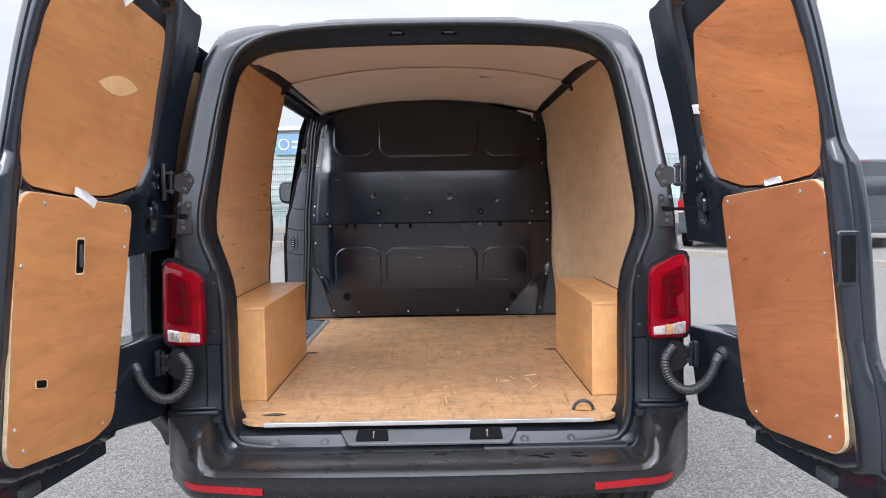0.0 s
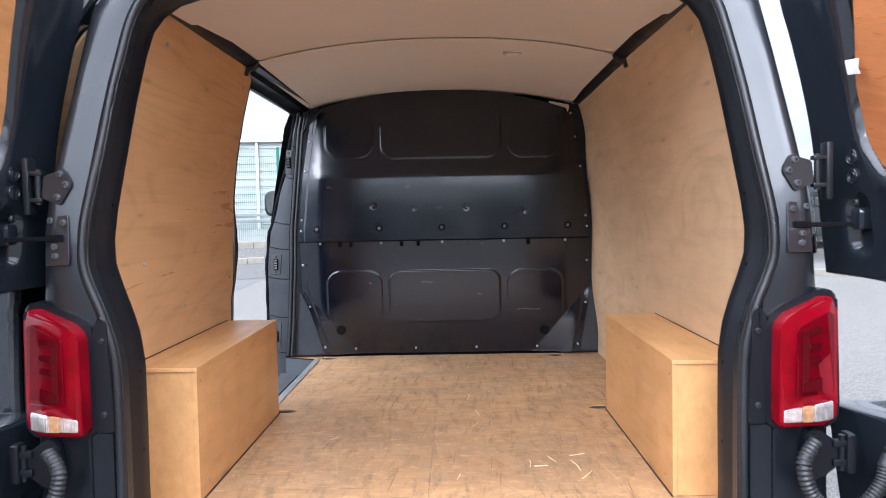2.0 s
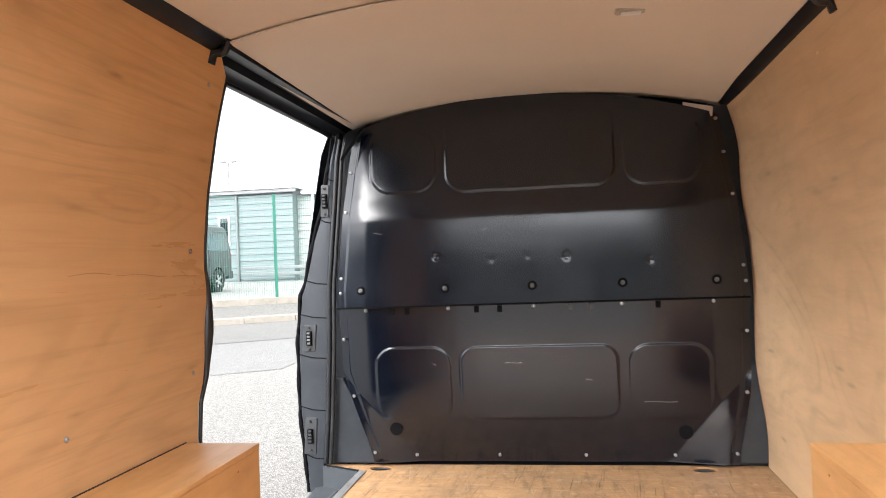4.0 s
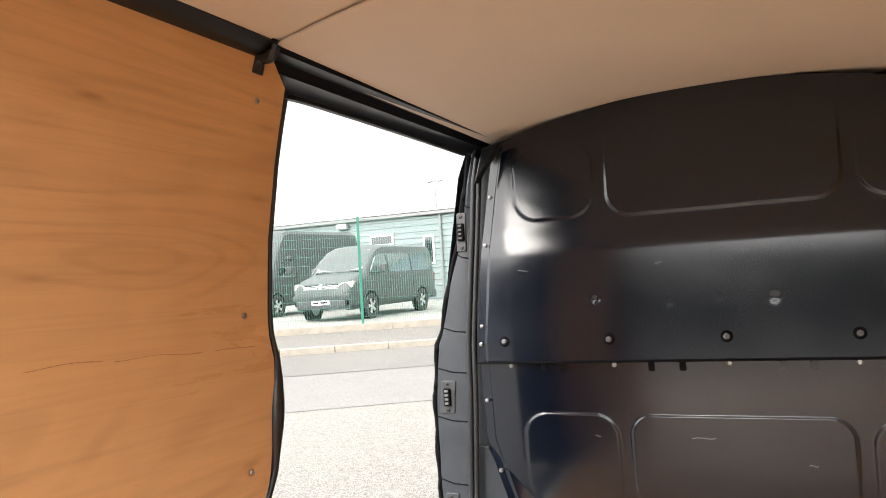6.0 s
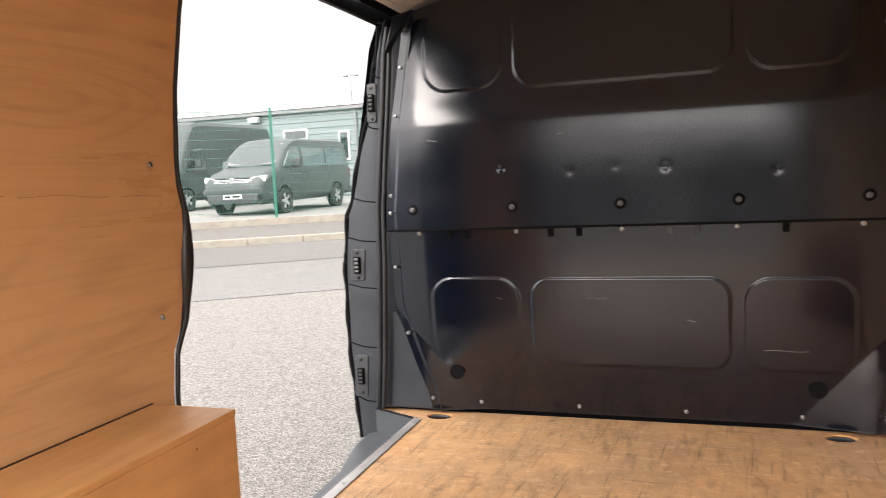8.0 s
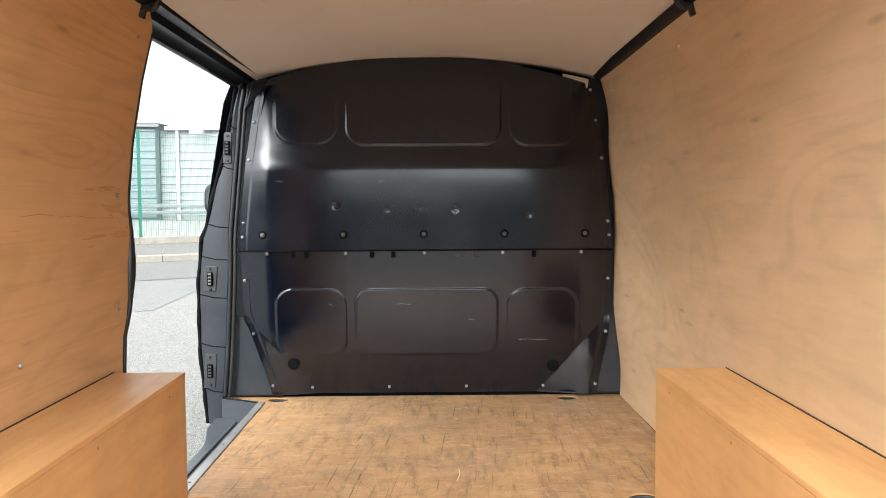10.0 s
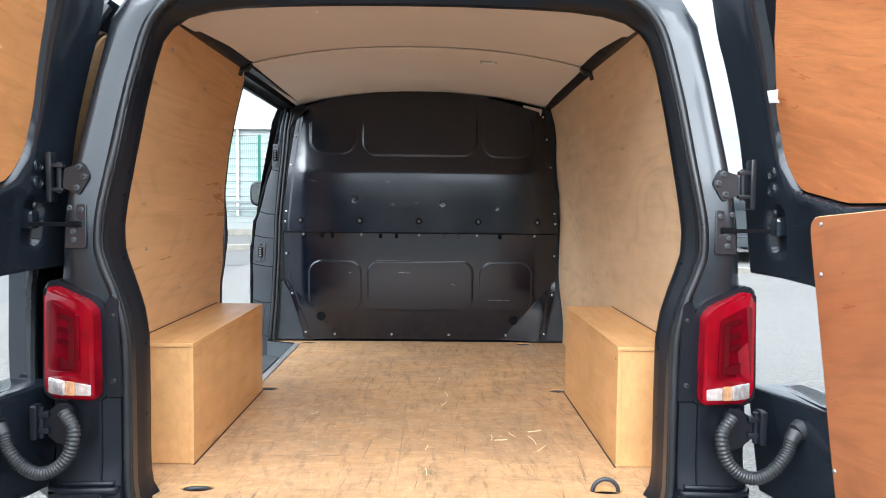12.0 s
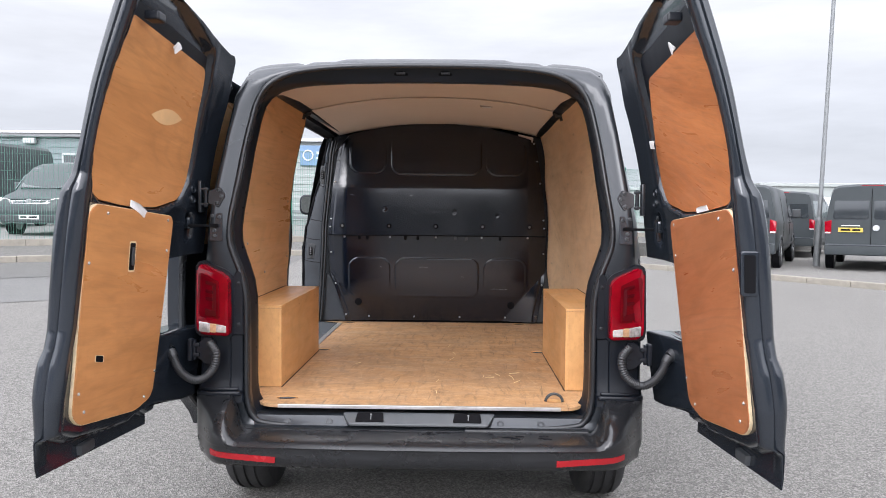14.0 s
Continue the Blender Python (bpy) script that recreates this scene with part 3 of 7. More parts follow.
def strip(name, s0, s1, u0, u1, z0, z1a, z1b, material, label, category, steps=1, bevel=0.0):
    bm = bmesh.new()
    pts = [along(s0, u0), along(s1, u0), along(s1, u1), along(s0, u1)]
    lo = [bm.verts.new((*p, z0)) for p in pts]
    hi = [bm.verts.new((*p, z)) for p, z in zip(pts, (z1a, z1a, z1b, z1b))]
    bm.faces.new(lo[::-1])
    bm.faces.new(hi)
    for i in range(4):
        bm.faces.new((lo[i], lo[(i + 1) % 4], hi[(i + 1) % 4], hi[i]))
    if bevel:
        bmesh.ops.bevel(bm, geom=[e for e in bm.edges if e.verts[0] in hi and e.verts[1] in hi], offset=bevel, segments=2, affect="EDGES")
    return tagged(part(name, bm, material), label, category, kind="structure")


def laid_course(name, u0, u1, up, material, label):
    """A course of tarmac along the kerb, lying on the nearside yard."""
    bm = bmesh.new()
    rows = []
    for u in (u0, u1):
        row = []
        for x in np.linspace(-36, -3.1, 40):
            y = (u + 0.57 * x) / 0.82
            row.append((float(x), float(y), rise(x, y) + up))
        rows.append(row)
    sheet(bm, rows)
    return tagged(part(name, bm, material), label, "road", kind="structure")


laid_course("road", 8.15, 10.73, 0.005, ROAD_WORN, "smooth worn asphalt lane beside the yard")
laid_course("road_edge", 10.77, 13.22, 0.006, ROAD_EDGE, "dusty darker asphalt along the kerb")
laid_course("tar_joint", 10.72, 10.78, 0.009, JOINT, "dark tar joint between two asphalt courses")
pavement = strip("pavement", -40, 30, 13.38, 16.62, -0.2, 0.505, 0.55, PAVING, "pale asphalt footway strip between kerb and fence", "pavement")
forecourt = strip("forecourt", -40, 30, 16.76, 60, -0.2, 0.60, 1.378, CONCRETE_PALE, "pale concrete forecourt behind the green fence", "forecourt")
kerb = tagged(new("kerb"), "row of weathered concrete kerbstones along the footway", "kerb", kind="structure")
edging = tagged(new("edging"), "low concrete edging boards below the fence", "edging", kind="structure")


def stone_bar(length, width, height, bevel):
    bm = boxed(-length / 2 + 0.004, length / 2 - 0.004, -width / 2, width / 2, 0, height, bevel=bevel)
    me = bpy.data.meshes.new("kerbstone")
    bmesh.ops.recalc_face_normals(bm, faces=bm.faces)
    bm.to_mesh(me)
    bm.free()
    me.materials.append(CONCRETE)
    return me


kerb_mesh, edge_mesh = stone_bar(0.915, 0.13, 0.40, 0.018), stone_bar(1.83, 0.12, 0.55, 0.01)
for i in range(60):
    ob = new("kerbstone", kerb_mesh)
    x, y = along(-30 + i * 0.915, 13.3)
    ob.matrix_world = pose(x, y, rise(x, y) - 0.28 + random.uniform(-0.004, 0.004), 0, 0, 34.8)
    ob.parent = kerb
for i in range(30):
    ob = new("edging_board", edge_mesh)
    x, y = along(-30 + i * 1.83, 16.69)
    ob.matrix_world = pose(x, y, 0.14 + random.uniform(-0.01, 0.01), 0, 0, 34.8)
    ob.parent = edging
# offside kerb and parking bay
bay = tagged(new("far_kerb"), "pale concrete kerb along the parking bays", "kerb", kind="structure")
d = Vector((3.25, -5.25, 0)).normalized()
for i in range(50):
    p = Vector((6.45, 13.85, 0)) + d * (i - 32) * 0.915
    ob = new("kerbstone", kerb_mesh)
    ob.matrix_world = pose(p.x, p.y, -0.28, 0, 0, math.degrees(math.atan2(d.y, d.x)))
    ob.parent = bay
bm = bmesh.new()
n2 = Vector((-d.y, d.x, 0))
base = Vector((6.45, 13.85, 0)) + n2 * 0.07
q = [base - d * 30, base + d * 18, base + d * 18 + n2 * 60, base - d * 30 + n2 * 60]
top = [bm.verts.new((p.x, p.y, 0.105)) for p in q]
low = [bm.verts.new((p.x, p.y, -0.3)) for p in q]
bm.faces.new(top)
for i in range(4):
    bm.faces.new((top[i], top[(i + 1) % 4], low[(i + 1) % 4], low[i]))
tagged(part("parking_bay", bm, ASPHALT), "dark asphalt parking area raised behind a kerb", "parking area", kind="structure")


# ---- the open panel van ----
van = thing("panel_van", "dark grey panel van with rear and side doors open", "van")


def lean(z):
    return 0.12 * smoothstep(1.2, 1.9, z)


def tail(x, z, y):
    """A point of the tail: the upper part of the rear leans forward."""
    k = 1 + lean(z) / 2.7
    return (x * k, y + lean(z), 1.34 + (z - 1.34) * k)


SEAL = [(0, 1.905), (0.15, 1.904), (0.30, 1.899), (0.42, 1.888), (0.50, 1.872), (0.56, 1.845), (0.60, 1.808), (0.625, 1.765), (0.645, 1.70), (0.672, 1.59), (0.70, 1.45), (0.722, 1.345), (0.731, 1.28), (0.730, 1.225), (0.715, 1.175), (0.697, 1.13), (0.678, 1.07), (0.667, 1.0), (0.665, 0.85), (0.665, 0.70), (0.664, 0.63), (0.655, 0.575), (0.636, 0.54), (0.60, 0.518), (0.45, 0.508), (0.2, 0.506), (0, 0.506)]
INNER = [(0, 1.853), (0.15, 1.852), (0.30, 1.848), (0.42, 1.842), (0.50, 1.832), (0.56, 1.815), (0.60, 1.788), (0.625, 1.755), (0.643, 1.70), (0.667, 1.59), (0.692, 1.45), (0.710, 1.345), (0.718, 1.28), (0.716, 1.225), (0.701, 1.175), (0.685, 1.13), (0.667, 1.07), (0.657, 1.0), (0.656, 0.85), (0.657, 0.70), (0.656, 0.65), (0.650, 0.61), (0.632, 0.578), (0.60, 0.560), (0.45, 0.553), (0.2, 0.552), (0, 0.552)]
OUTER = [(0, 1.926), (0.15, 1.926), (0.31, 1.923), (0.40, 1.919), (0.52, 1.914), (0.60, 1.909), (0.652, 1.902), (0.690, 1.871), (0.716, 1.79), (0.748, 1.66), (0.788, 1.48), (0.810, 1.375), (0.824, 1.30), (0.832, 1.235), (0.839, 1.18), (0.844, 1.13), (0.852, 1.07), (0.857, 1.0), (0.861, 0.85), (0.862, 0.70), (0.861, 0.63), (0.858, 0.575), (0.855, 0.54), (0.85, 0.50), (0.6, 0.48), (0.25, 0.475), (0, 0.475)]


def both(half):
    return half + [(-x, z) for x, z in half[-2:0:-1]]


def ring(half, y, grow=0.0, up=0.0):
    return [tail(x + (math.copysign(grow, x) if x else 0), z + (up if z > 1.7 else 0), y) for x, z in both(half)]


def mid(a, b, t):
    return [(p[0] * (1 - t) + q[0] * t, p[1] * (1 - t) + q[1] * t) for p, q in zip(a, b)]


def tail_ring(t, y, up=0.0, out=0.0):
    """A ring between the outer edge (0) and the seal (1); up tips the header towards the sky, out lets the pillar swell to the rear."""
    return [tail(x, z, y + up * smoothstep(1.80, 1.90, z) - out * smoothstep(1.15, 1.40, z)) for x, z in both(mid(OUTER, SEAL, t))]


bm = bmesh.new()
loft(bm, [ring(OUTER, 0.20, -0.012, -0.010), tail_ring(0.0, 0.070, 0.080, 0.020), tail_ring(0.03, 0.052, 0.080, 0.030), tail_ring(0.08, 0.040, 0.076, 0.028), tail_ring(0.16, 0.032, 0.062, 0.024), tail_ring(0.28, 0.028, 0.044, 0.018), tail_ring(0.42, 0.027, 0.026, 0.011), tail_ring(0.56, 0.028, 0.012, 0.006), tail_ring(0.72, 0.030, 0.004, 0.002), tail_ring(0.84, 0.033), tail_ring(0.89, 0.046), tail_ring(0.94, 0.047), tail_ring(1.0, 0.040), tail_ring(1.0, 0.075)])
rear_frame = part("rear_frame", bm, PAINT, van, "glossy dark grey rear door surround", True, 40)
bm = bmesh.new()
loft(bm, [ring(SEAL, 0.066)] + [[tail(x, z, y - k * smoothstep(1.74, 1.84, z)) for x, z in both(mid(SEAL, INNER, t))] for t, y, k in ((0.6, 0.10, 0.018), (1.0, 0.138, 0.035))] + [ring(INNER, 0.148, 0.004, 0.003), ring(INNER, 0.165, 0.075, 0.05)])
part("inner_reveal", bm, REVEAL, van, "black inner reveal of the rear opening", True, 50)
# rubber seal round the opening: a double bead
for k, (dy, r, g) in enumerate(((0.031, 0.0105, 0.011), (0.036, 0.0055, -0.004), (0.052, 0.0065, -0.007))):
    bm = bmesh.new()
    pts = [Vector(tail(x + math.copysign(g, x), z, dy)) for x, z in both(SEAL)]
    tube(bm, curve(pts + [pts[0]], 3), r, 8)
    part("door_seal", bm, RUBBER, van, "black rubber door seal", True, 60)
bm = boxed(-0.72, 0.18, -0.025, 0.035, 0.478, 0.508, bevel=0.008)
part("lower_seal_lip", bm, RUBBER, van)
bm = boxed(0.18, 0.66, -0.012, 0.035, 0.482, 0.512, bevel=0.008)
part("lower_seal_lip", bm, RUBBER, van)

# sill with the latch plate
bm = bmesh.new()
prof = [(0.20, 0.552), (0.06, 0.552), (0.045, 0.545), (0.035, 0.528), (0.02, 0.512), (-0.005, 0.505), (-0.012, 0.49), (-0.012, 0.44), (0.20, 0.44)]
loft(bm, [[(x, y, z) for y, z in prof] for x in (-0.645, 0.645)], True, True)
part("sill", bm, PAINT, van, "glossy dark grey loading sill", True, 30)
bm = bmesh.new()
o = rounded([(-0.30, 0.049), (-0.27, -0.004), (0.27, -0.004), (0.30, 0.049)], 0.012, 3)
prism(bm, o, lambda a, b, d: (a, b, 0.520 + (b - 0.0) * 0.62 + d), 0.0, 0.010, 0.002)
latch_plate = part("latch_plate", bm, LATCH_GREY, van, "black plastic latch cover on the sill")
for sx in (-1, 1):
    bm = bmesh.new()
    o = rounded([(sx * 0.19 - 0.050, 0.043), (sx * 0.19 - 0.056, 0.003), (sx * 0.19 + 0.056, 0.003), (sx * 0.19 + 0.050, 0.043)], 0.006, 3)
    prism(bm, o, lambda a, b, d: (a, b, 0.531 + b * 0.62 + d), 0.0, 0.0025)
    part("latch_opening", bm, DARK, latch_plate)
    bm = bmesh.new()
    cylinder(bm, (sx * 0.19 + 0.004, 0.012, 0.540), (sx * 0.19 + 0.004, 0.030, 0.551), 0.0025, 8)
    cylinder(bm, (sx * 0.19 + 0.004, 0.032, 0.551), (sx * 0.19 + 0.004, 0.036, 0.5555), 0.0045, 10)
    part("latch_catch", bm, GALV, latch_plate, "", True)
# domed buttons pressed into the sill, each in a dark dimple
for x in (-0.515, -0.350, 0.320, 0.477):
    bm = bmesh.new()
    cylinder(bm, (x, 0.034, 0.5195), (x, 0.0275, 0.5225), 0.016, 22, 0.014)
    dimple = part("sill_dimple", bm, REVEAL, van, "", True)
    bm = bmesh.new()
    cylinder(bm, (x, 0.032, 0.5205), (x, 0.0262, 0.5240), 0.008, 18, 0.0065)
    part("sill_button", bm, PAINT, dimple, "", True)
# strikers in the header
for sx in (-0.09, 0.09):
    bm = boxed(sx - 0.028, sx + 0.028, 0.196, 0.204, 1.898, 1.922, bevel=0.004)
    striker = part("striker", bm, DARK, van, "black door striker in the header")
    bm = boxed(sx - 0.018, sx + 0.018, 0.186, 0.199, 1.903, 1.912, bevel=0.003)
    part("striker_bar", bm, PLASTIC, striker)
    bm = boxed(sx - 0.016, sx + 0.016, 0.193, 0.20, 1.918, 1.924, bevel=0.002)
    part("striker_tab", bm, GALV, striker)
bm = boxed(-0.60, -0.535, 0.218, 0.226, 1.858, 1.868, bevel=0.002)
sticker = part("sticker", bm, GALV, van, "narrow pale sticker on the header")
part("sticker_bar", boxed(-0.592, -0.572, 0.2165, 0.2195, 1.861, 1.865), DARK, sticker)

# roof skin with its raised pressings, rolled down to the sides
SIDE_Z = [0.36, 0.50, 0.70, 0.95, 1.15, 1.30, 1.50, 1.70, 1.80, 1.86, 1.90, 1.93, 1.95, 1.965]
SIDE_X = [0.90, 0.925, 0.945, 0.95, 0.945, 0.925, 0.880, 0.830, 0.795, 0.768, 0.748, 0.728, 0.706, 0.68]
RIM = [tail(x, z, 0.070 + 0.080 * smoothstep(1.80, 1.90, z) - 0.020 * smoothstep(1.15, 1.40, z)) for x, z in OUTER[:24]]
RIM_Z, RIM_X, RIM_Y = ([p[k] for p in RIM[5:]][::-1] for k in (2, 0, 1))
ROOF_X = [0, 0.10, 0.20, 0.30, 0.335, 0.352, 0.372, 0.42, 0.468, 0.482, 0.497, 0.512, 0.526, 0.545, 0.60, 0.645, 0.672, 0.694, 0.712, 0.728, 0.742, 0.752]
ROOF_D = [0, 0, 0.001, 0.002, 0.003, 0.007, 0.013, 0.015, 0.017, 0.022, 0.030, 0.030, 0.024, 0.020, 0.023, 0.029, 0.037, 0.048, 0.062, 0.082, 0.110, 0.140]


def rim_at(z):
    """Place of the tail's outer edge at a height: x and y."""
    return interp(z, RIM_Z, RIM_X), interp(z, RIM_Z, RIM_Y)


def side_x(z, y=1.0):
    """Half width of the body, drawn in to the tail's edge behind."""
    x0, y0 = rim_at(z)
    k = 1 - (1 - min(1.0, max(0.0, (y - y0) / 0.6))) ** 2.4
    return x0 + (interp(z, SIDE_Z, SIDE_X) - x0) * k


bm = bmesh.new()
rows = []
for t in (0.0, 0.010, 0.025, 0.045, 0.075, 0.12, 0.20, 0.35, 0.8, 1.4, 2.0, 2.6, 3.0):
    rise_k = 1 - (1 - min(1.0, t / 0.20)) ** 2.6
    row = []
    for x, dz in zip(ROOF_X, ROOF_D):
        top = 2.004 + 0.010 * smoothstep(0.2, 0.9, t) - 0.03 * smoothstep(2.2, 3.0, t) - dz
        edge = interp(x, [p[0] for p in RIM[:10]], [p[2] for p in RIM[:10]])
        z = edge + (top - edge) * rise_k
        y = interp(x, [p[0] for p in RIM[:10]], [p[1] for p in RIM[:10]]) + t
        row.append((x + max(0.0, side_x(z, y) - rim_at(z)[0]) * smoothstep(0.58, 0.70, x) + 0.003 * rise_k * (x > 0.70), y, z))
    rows.append([(-p[0], p[1], p[2]) for p in row[:0:-1]] + row)
thick_sheet(bm, rows, lambda p: (0, 0, -0.012))
part("roof", bm, PAINT, van, "dark grey roof with pressed ribs", True, 40)


# side walls: outer skin, following the body's bulge
def side_panel(sx, y0, y1, z0, z1, name, label, ny=14, nz=16):
    bm = bmesh.new()
    rows = []
    for i in range(nz + 1):
        z = z0 + (z1 - z0) * i / nz
        a = rim_at(z)[1] + 0.002 if y0 < 0.3 else y0
        ys = [a + (y1 - a) * (j / ny) ** 1.7 for j in range(ny + 1)]
        rows.append([(sx * side_x(z, y), y, z) for y in ys])
    thick_sheet(bm, rows, lambda p: (-sx * 0.02, 0, 0))
    return part(name, bm, PAINT, van, label, True, 40)


for sx in (-1, 1):
    side_panel(sx, 0.0, 1.28 if sx < 0 else 2.45, 0.72, 1.895, "side_panel", "dark grey body side")
    side_panel(sx, 0.0, 0.42, 0.45, 0.72, "side_panel", "", 4, 4)
    side_panel(sx, 1.16, 1.28 if sx < 0 else 2.45, 0.36, 0.72, "side_panel", "", 4, 4)
    bm = bmesh.new()
    arc = [(0.79 + 0.40 * math.cos(math.pi * k / 20), 0.36 + 0.37 * math.sin(math.pi * k / 20)) for k in range(21)]
    loft(bm, [[(sx * x, y, z) for y, z in arc] for x in (0.925, 0.62)], False)
    part("wheel_arch", bm, DARK, van)

# cab ahead of the bulkhead
CAB = [(2.45, 0.95, 1.97, 0.36), (2.9, 0.95, 1.965, 0.34), (3.25, 0.95, 1.94, 0.33), (3.6, 0.945, 1.80, 0.33), (3.95, 0.94, 1.52, 0.33), (4.25, 0.93, 1.22, 0.32), (4.5, 0.90, 1.08, 0.31), (4.62, 0.84, 0.96, 0.32), (4.68, 0.70, 0.80, 0.36)]


def body_section(w, zt, zb, y):
    """Half cross-section of a van body, from the sill to the roof's middle."""
    belt = min(1.15, zt - 0.12)
    h = zt - belt
    half = [(0.86 * w, zb), (0.975 * w, zb + 0.12), (w, zb + 0.35 * (belt - zb) + 0.1), (w, belt - 0.05), (0.985 * w, belt), (0.93 * w, belt + 0.40 * h), (0.87 * w, belt + 0.78 * h), (0.82 * w, belt + 0.92 * h), (0.70 * w, belt + 0.985 * h), (0.35 * w, zt + 0.012), (0, zt + 0.018)]
    return [(x, y, z) for x, z in half] + [(-x, y, z) for x, z in half[-2::-1]]


bm = bmesh.new()
rings = [body_section(w, zt, zb, y) for y, w, zt, zb in CAB]
loft(bm, rings, False)
bm.faces.new([bm.verts.new(p) for p in rings[-1]])
part("cab", bm, PAINT, van, "dark grey cab and bonnet", True, 30)
bm = bmesh.new()
scr = rounded([(-0.66, 0.06), (0.66, 0.06), (0.60, 0.92), (-0.60, 0.92)], 0.1, 4)
prism(bm, scr, lambda a, b, d: (a, 4.30 - b * 0.80, 1.20 + b * 0.70 + d), 0.02, 0.03)
part("windscreen", bm, GLASS_DARK, van)
for sx in (-1, 1):
    bm = bmesh.new()
    w = rounded([(2.75, 1.18), (3.85, 1.18), (3.45, 1.68), (2.75, 1.74)], 0.06, 4)
    prism(bm, w, lambda a, b, d: (sx * (0.955 - 0.17 * max(0, b - 1.12) + d), a, b), 0.0, 0.006)
    part("cab_window", bm, GLASS_DARK, van)


def wheel(name, sx, y, parent, x=0.815, r=0.345):
    bm = bmesh.new()
    prof = [(0.10, 0.60), (0.105, 0.80), (0.098, 0.92), (0.075, 0.985), (0.055, 1.0), (0.052, 0.975), (0.042, 0.975), (0.039, 1.0), (0.008, 1.0), (0.005, 0.975), (-0.005, 0.975), (-0.008, 1.0), (-0.039, 1.0), (-0.042, 0.975), (-0.052, 0.975), (-0.055, 1.0), (-0.075, 0.985), (-0.098, 0.92), (-0.105, 0.80), (-0.10, 0.60)]
    n = 40
    loft(bm, [[(sx * x + w, y + q * r * math.cos(2 * math.pi * k / n), r + q * r * math.sin(2 * math.pi * k / n)) for w, q in prof] for k in range(n + 1)], True)
    tyre = part(name, bm, TYRE, parent, "black tyre on the asphalt", True, 30)
    bm = bmesh.new()
    o = sx * x + sx * 0.07
    cylinder(bm, (sx * x - sx * 0.09, y, r), (sx * x + sx * 0.03, y, r), 0.61 * r, 28)
    for k in range(5):
        a = 2 * math.pi * k / 5
        c, s = math.cos(a), math.sin(a)
        p = [(0.05, -0.03), (0.60 * r, -0.045), (0.60 * r, 0.045), (0.05, 0.03)]
        prism(bm, [(c * u - s * v, s * u + c * v) for u, v in p], lambda a2, b2, d2: (o + d2, y + a2, r + b2), -0.02, 0.02)
    cylinder(bm, (o - 0.02, y, r), (o + sx * 0.025, y, r), 0.06, 16)
    part("rim", bm, ALLOY, tyre, "silver five-spoke rim")
    return tyre


for sx in (-1, 1):
    wheel("wheel", sx, 0.80, van)
    wheel("wheel", sx, 3.80, van)
bm = boxed(-0.60, 0.60, 0.25, 3.9, 0.30, 0.44, bevel=0.03)
part("underbody", bm, DARK, van)
# rear bumper: a profile swept across, with raised rounded corner pods
def bumper_y(a):
    return -0.205 + 0.03 * (a / 0.8) ** 2 + 0.17 * smoothstep(0.66, 0.875, a) ** 2.2


bm = bmesh.new()
rows = []
for i in range(141):
    x = -0.850 + 1.70 * i / 140
    a = abs(x)
    pod = smoothstep(0.672, 0.722, a)
    edge = smoothstep(0.655, 0.69, a) * smoothstep(0.75, 0.70, a)
    yb = bumper_y(a)
    yt = -0.008
    deep = yt - yb
    step = [(yt + 0.03, 0.475), (yt, 0.505), (yt - 0.15 * deep, 0.507), (yt - 0.35 * deep, 0.506), (yt - 0.60 * deep, 0.505), (yt - 0.80 * deep, 0.503), (yt - 0.93 * deep, 0.498), (yt - deep, 0.486)]
    tall = [(yt + 0.03, 0.60), (yt, 0.632), (yt - 0.18 * deep, 0.630), (yt - 0.42 * deep, 0.616), (yt - 0.66 * deep, 0.590), (yt - 0.84 * deep, 0.556), (yt - 0.95 * deep, 0.522), (yt - deep, 0.490)]
    prof = [(p[0] * (1 - pod) + q[0] * pod, p[1] * (1 - pod) + q[1] * pod + 0.006 * edge) for p, q in zip(step, tall)]
    prof += [(yb + 0.003, 0.484), (yb + 0.006, 0.478), (yb + 0.004, 0.455), (yb + 0.008, 0.43), (yb + 0.022, 0.410), (yb + 0.06, 0.398), (yb + 0.16, 0.395)]
    rows.append([(x, min(y, 0.05), z) for y, z in prof])
sheet(bm, rows)
for sx in (-1, 1):
    e = [Vector(p) for p in rows[0 if sx < 0 else -1]]
    under = lambda p: 0.022 * smoothstep(0.47, 0.395, p.z)
    sheet(bm, [e, [Vector((sx * (0.860 - under(p)), max(p.y, 0.0), p.z)) for p in e], [Vector((sx * (0.872 - under(p)), max(p.y, 0.04), p.z)) for p in e], [Vector((sx * (0.888 - under(p)), 0.15, p.z)) for p in e], [Vector((sx * (0.91 - under(p)), 0.36, p.z)) for p in e]])
bmesh.ops.remove_doubles(bm, verts=bm.verts, dist=0.0005)
bumper = part("bumper", bm, BUMPER, van, "glossy charcoal plastic rear bumper with a step top", True, 50)
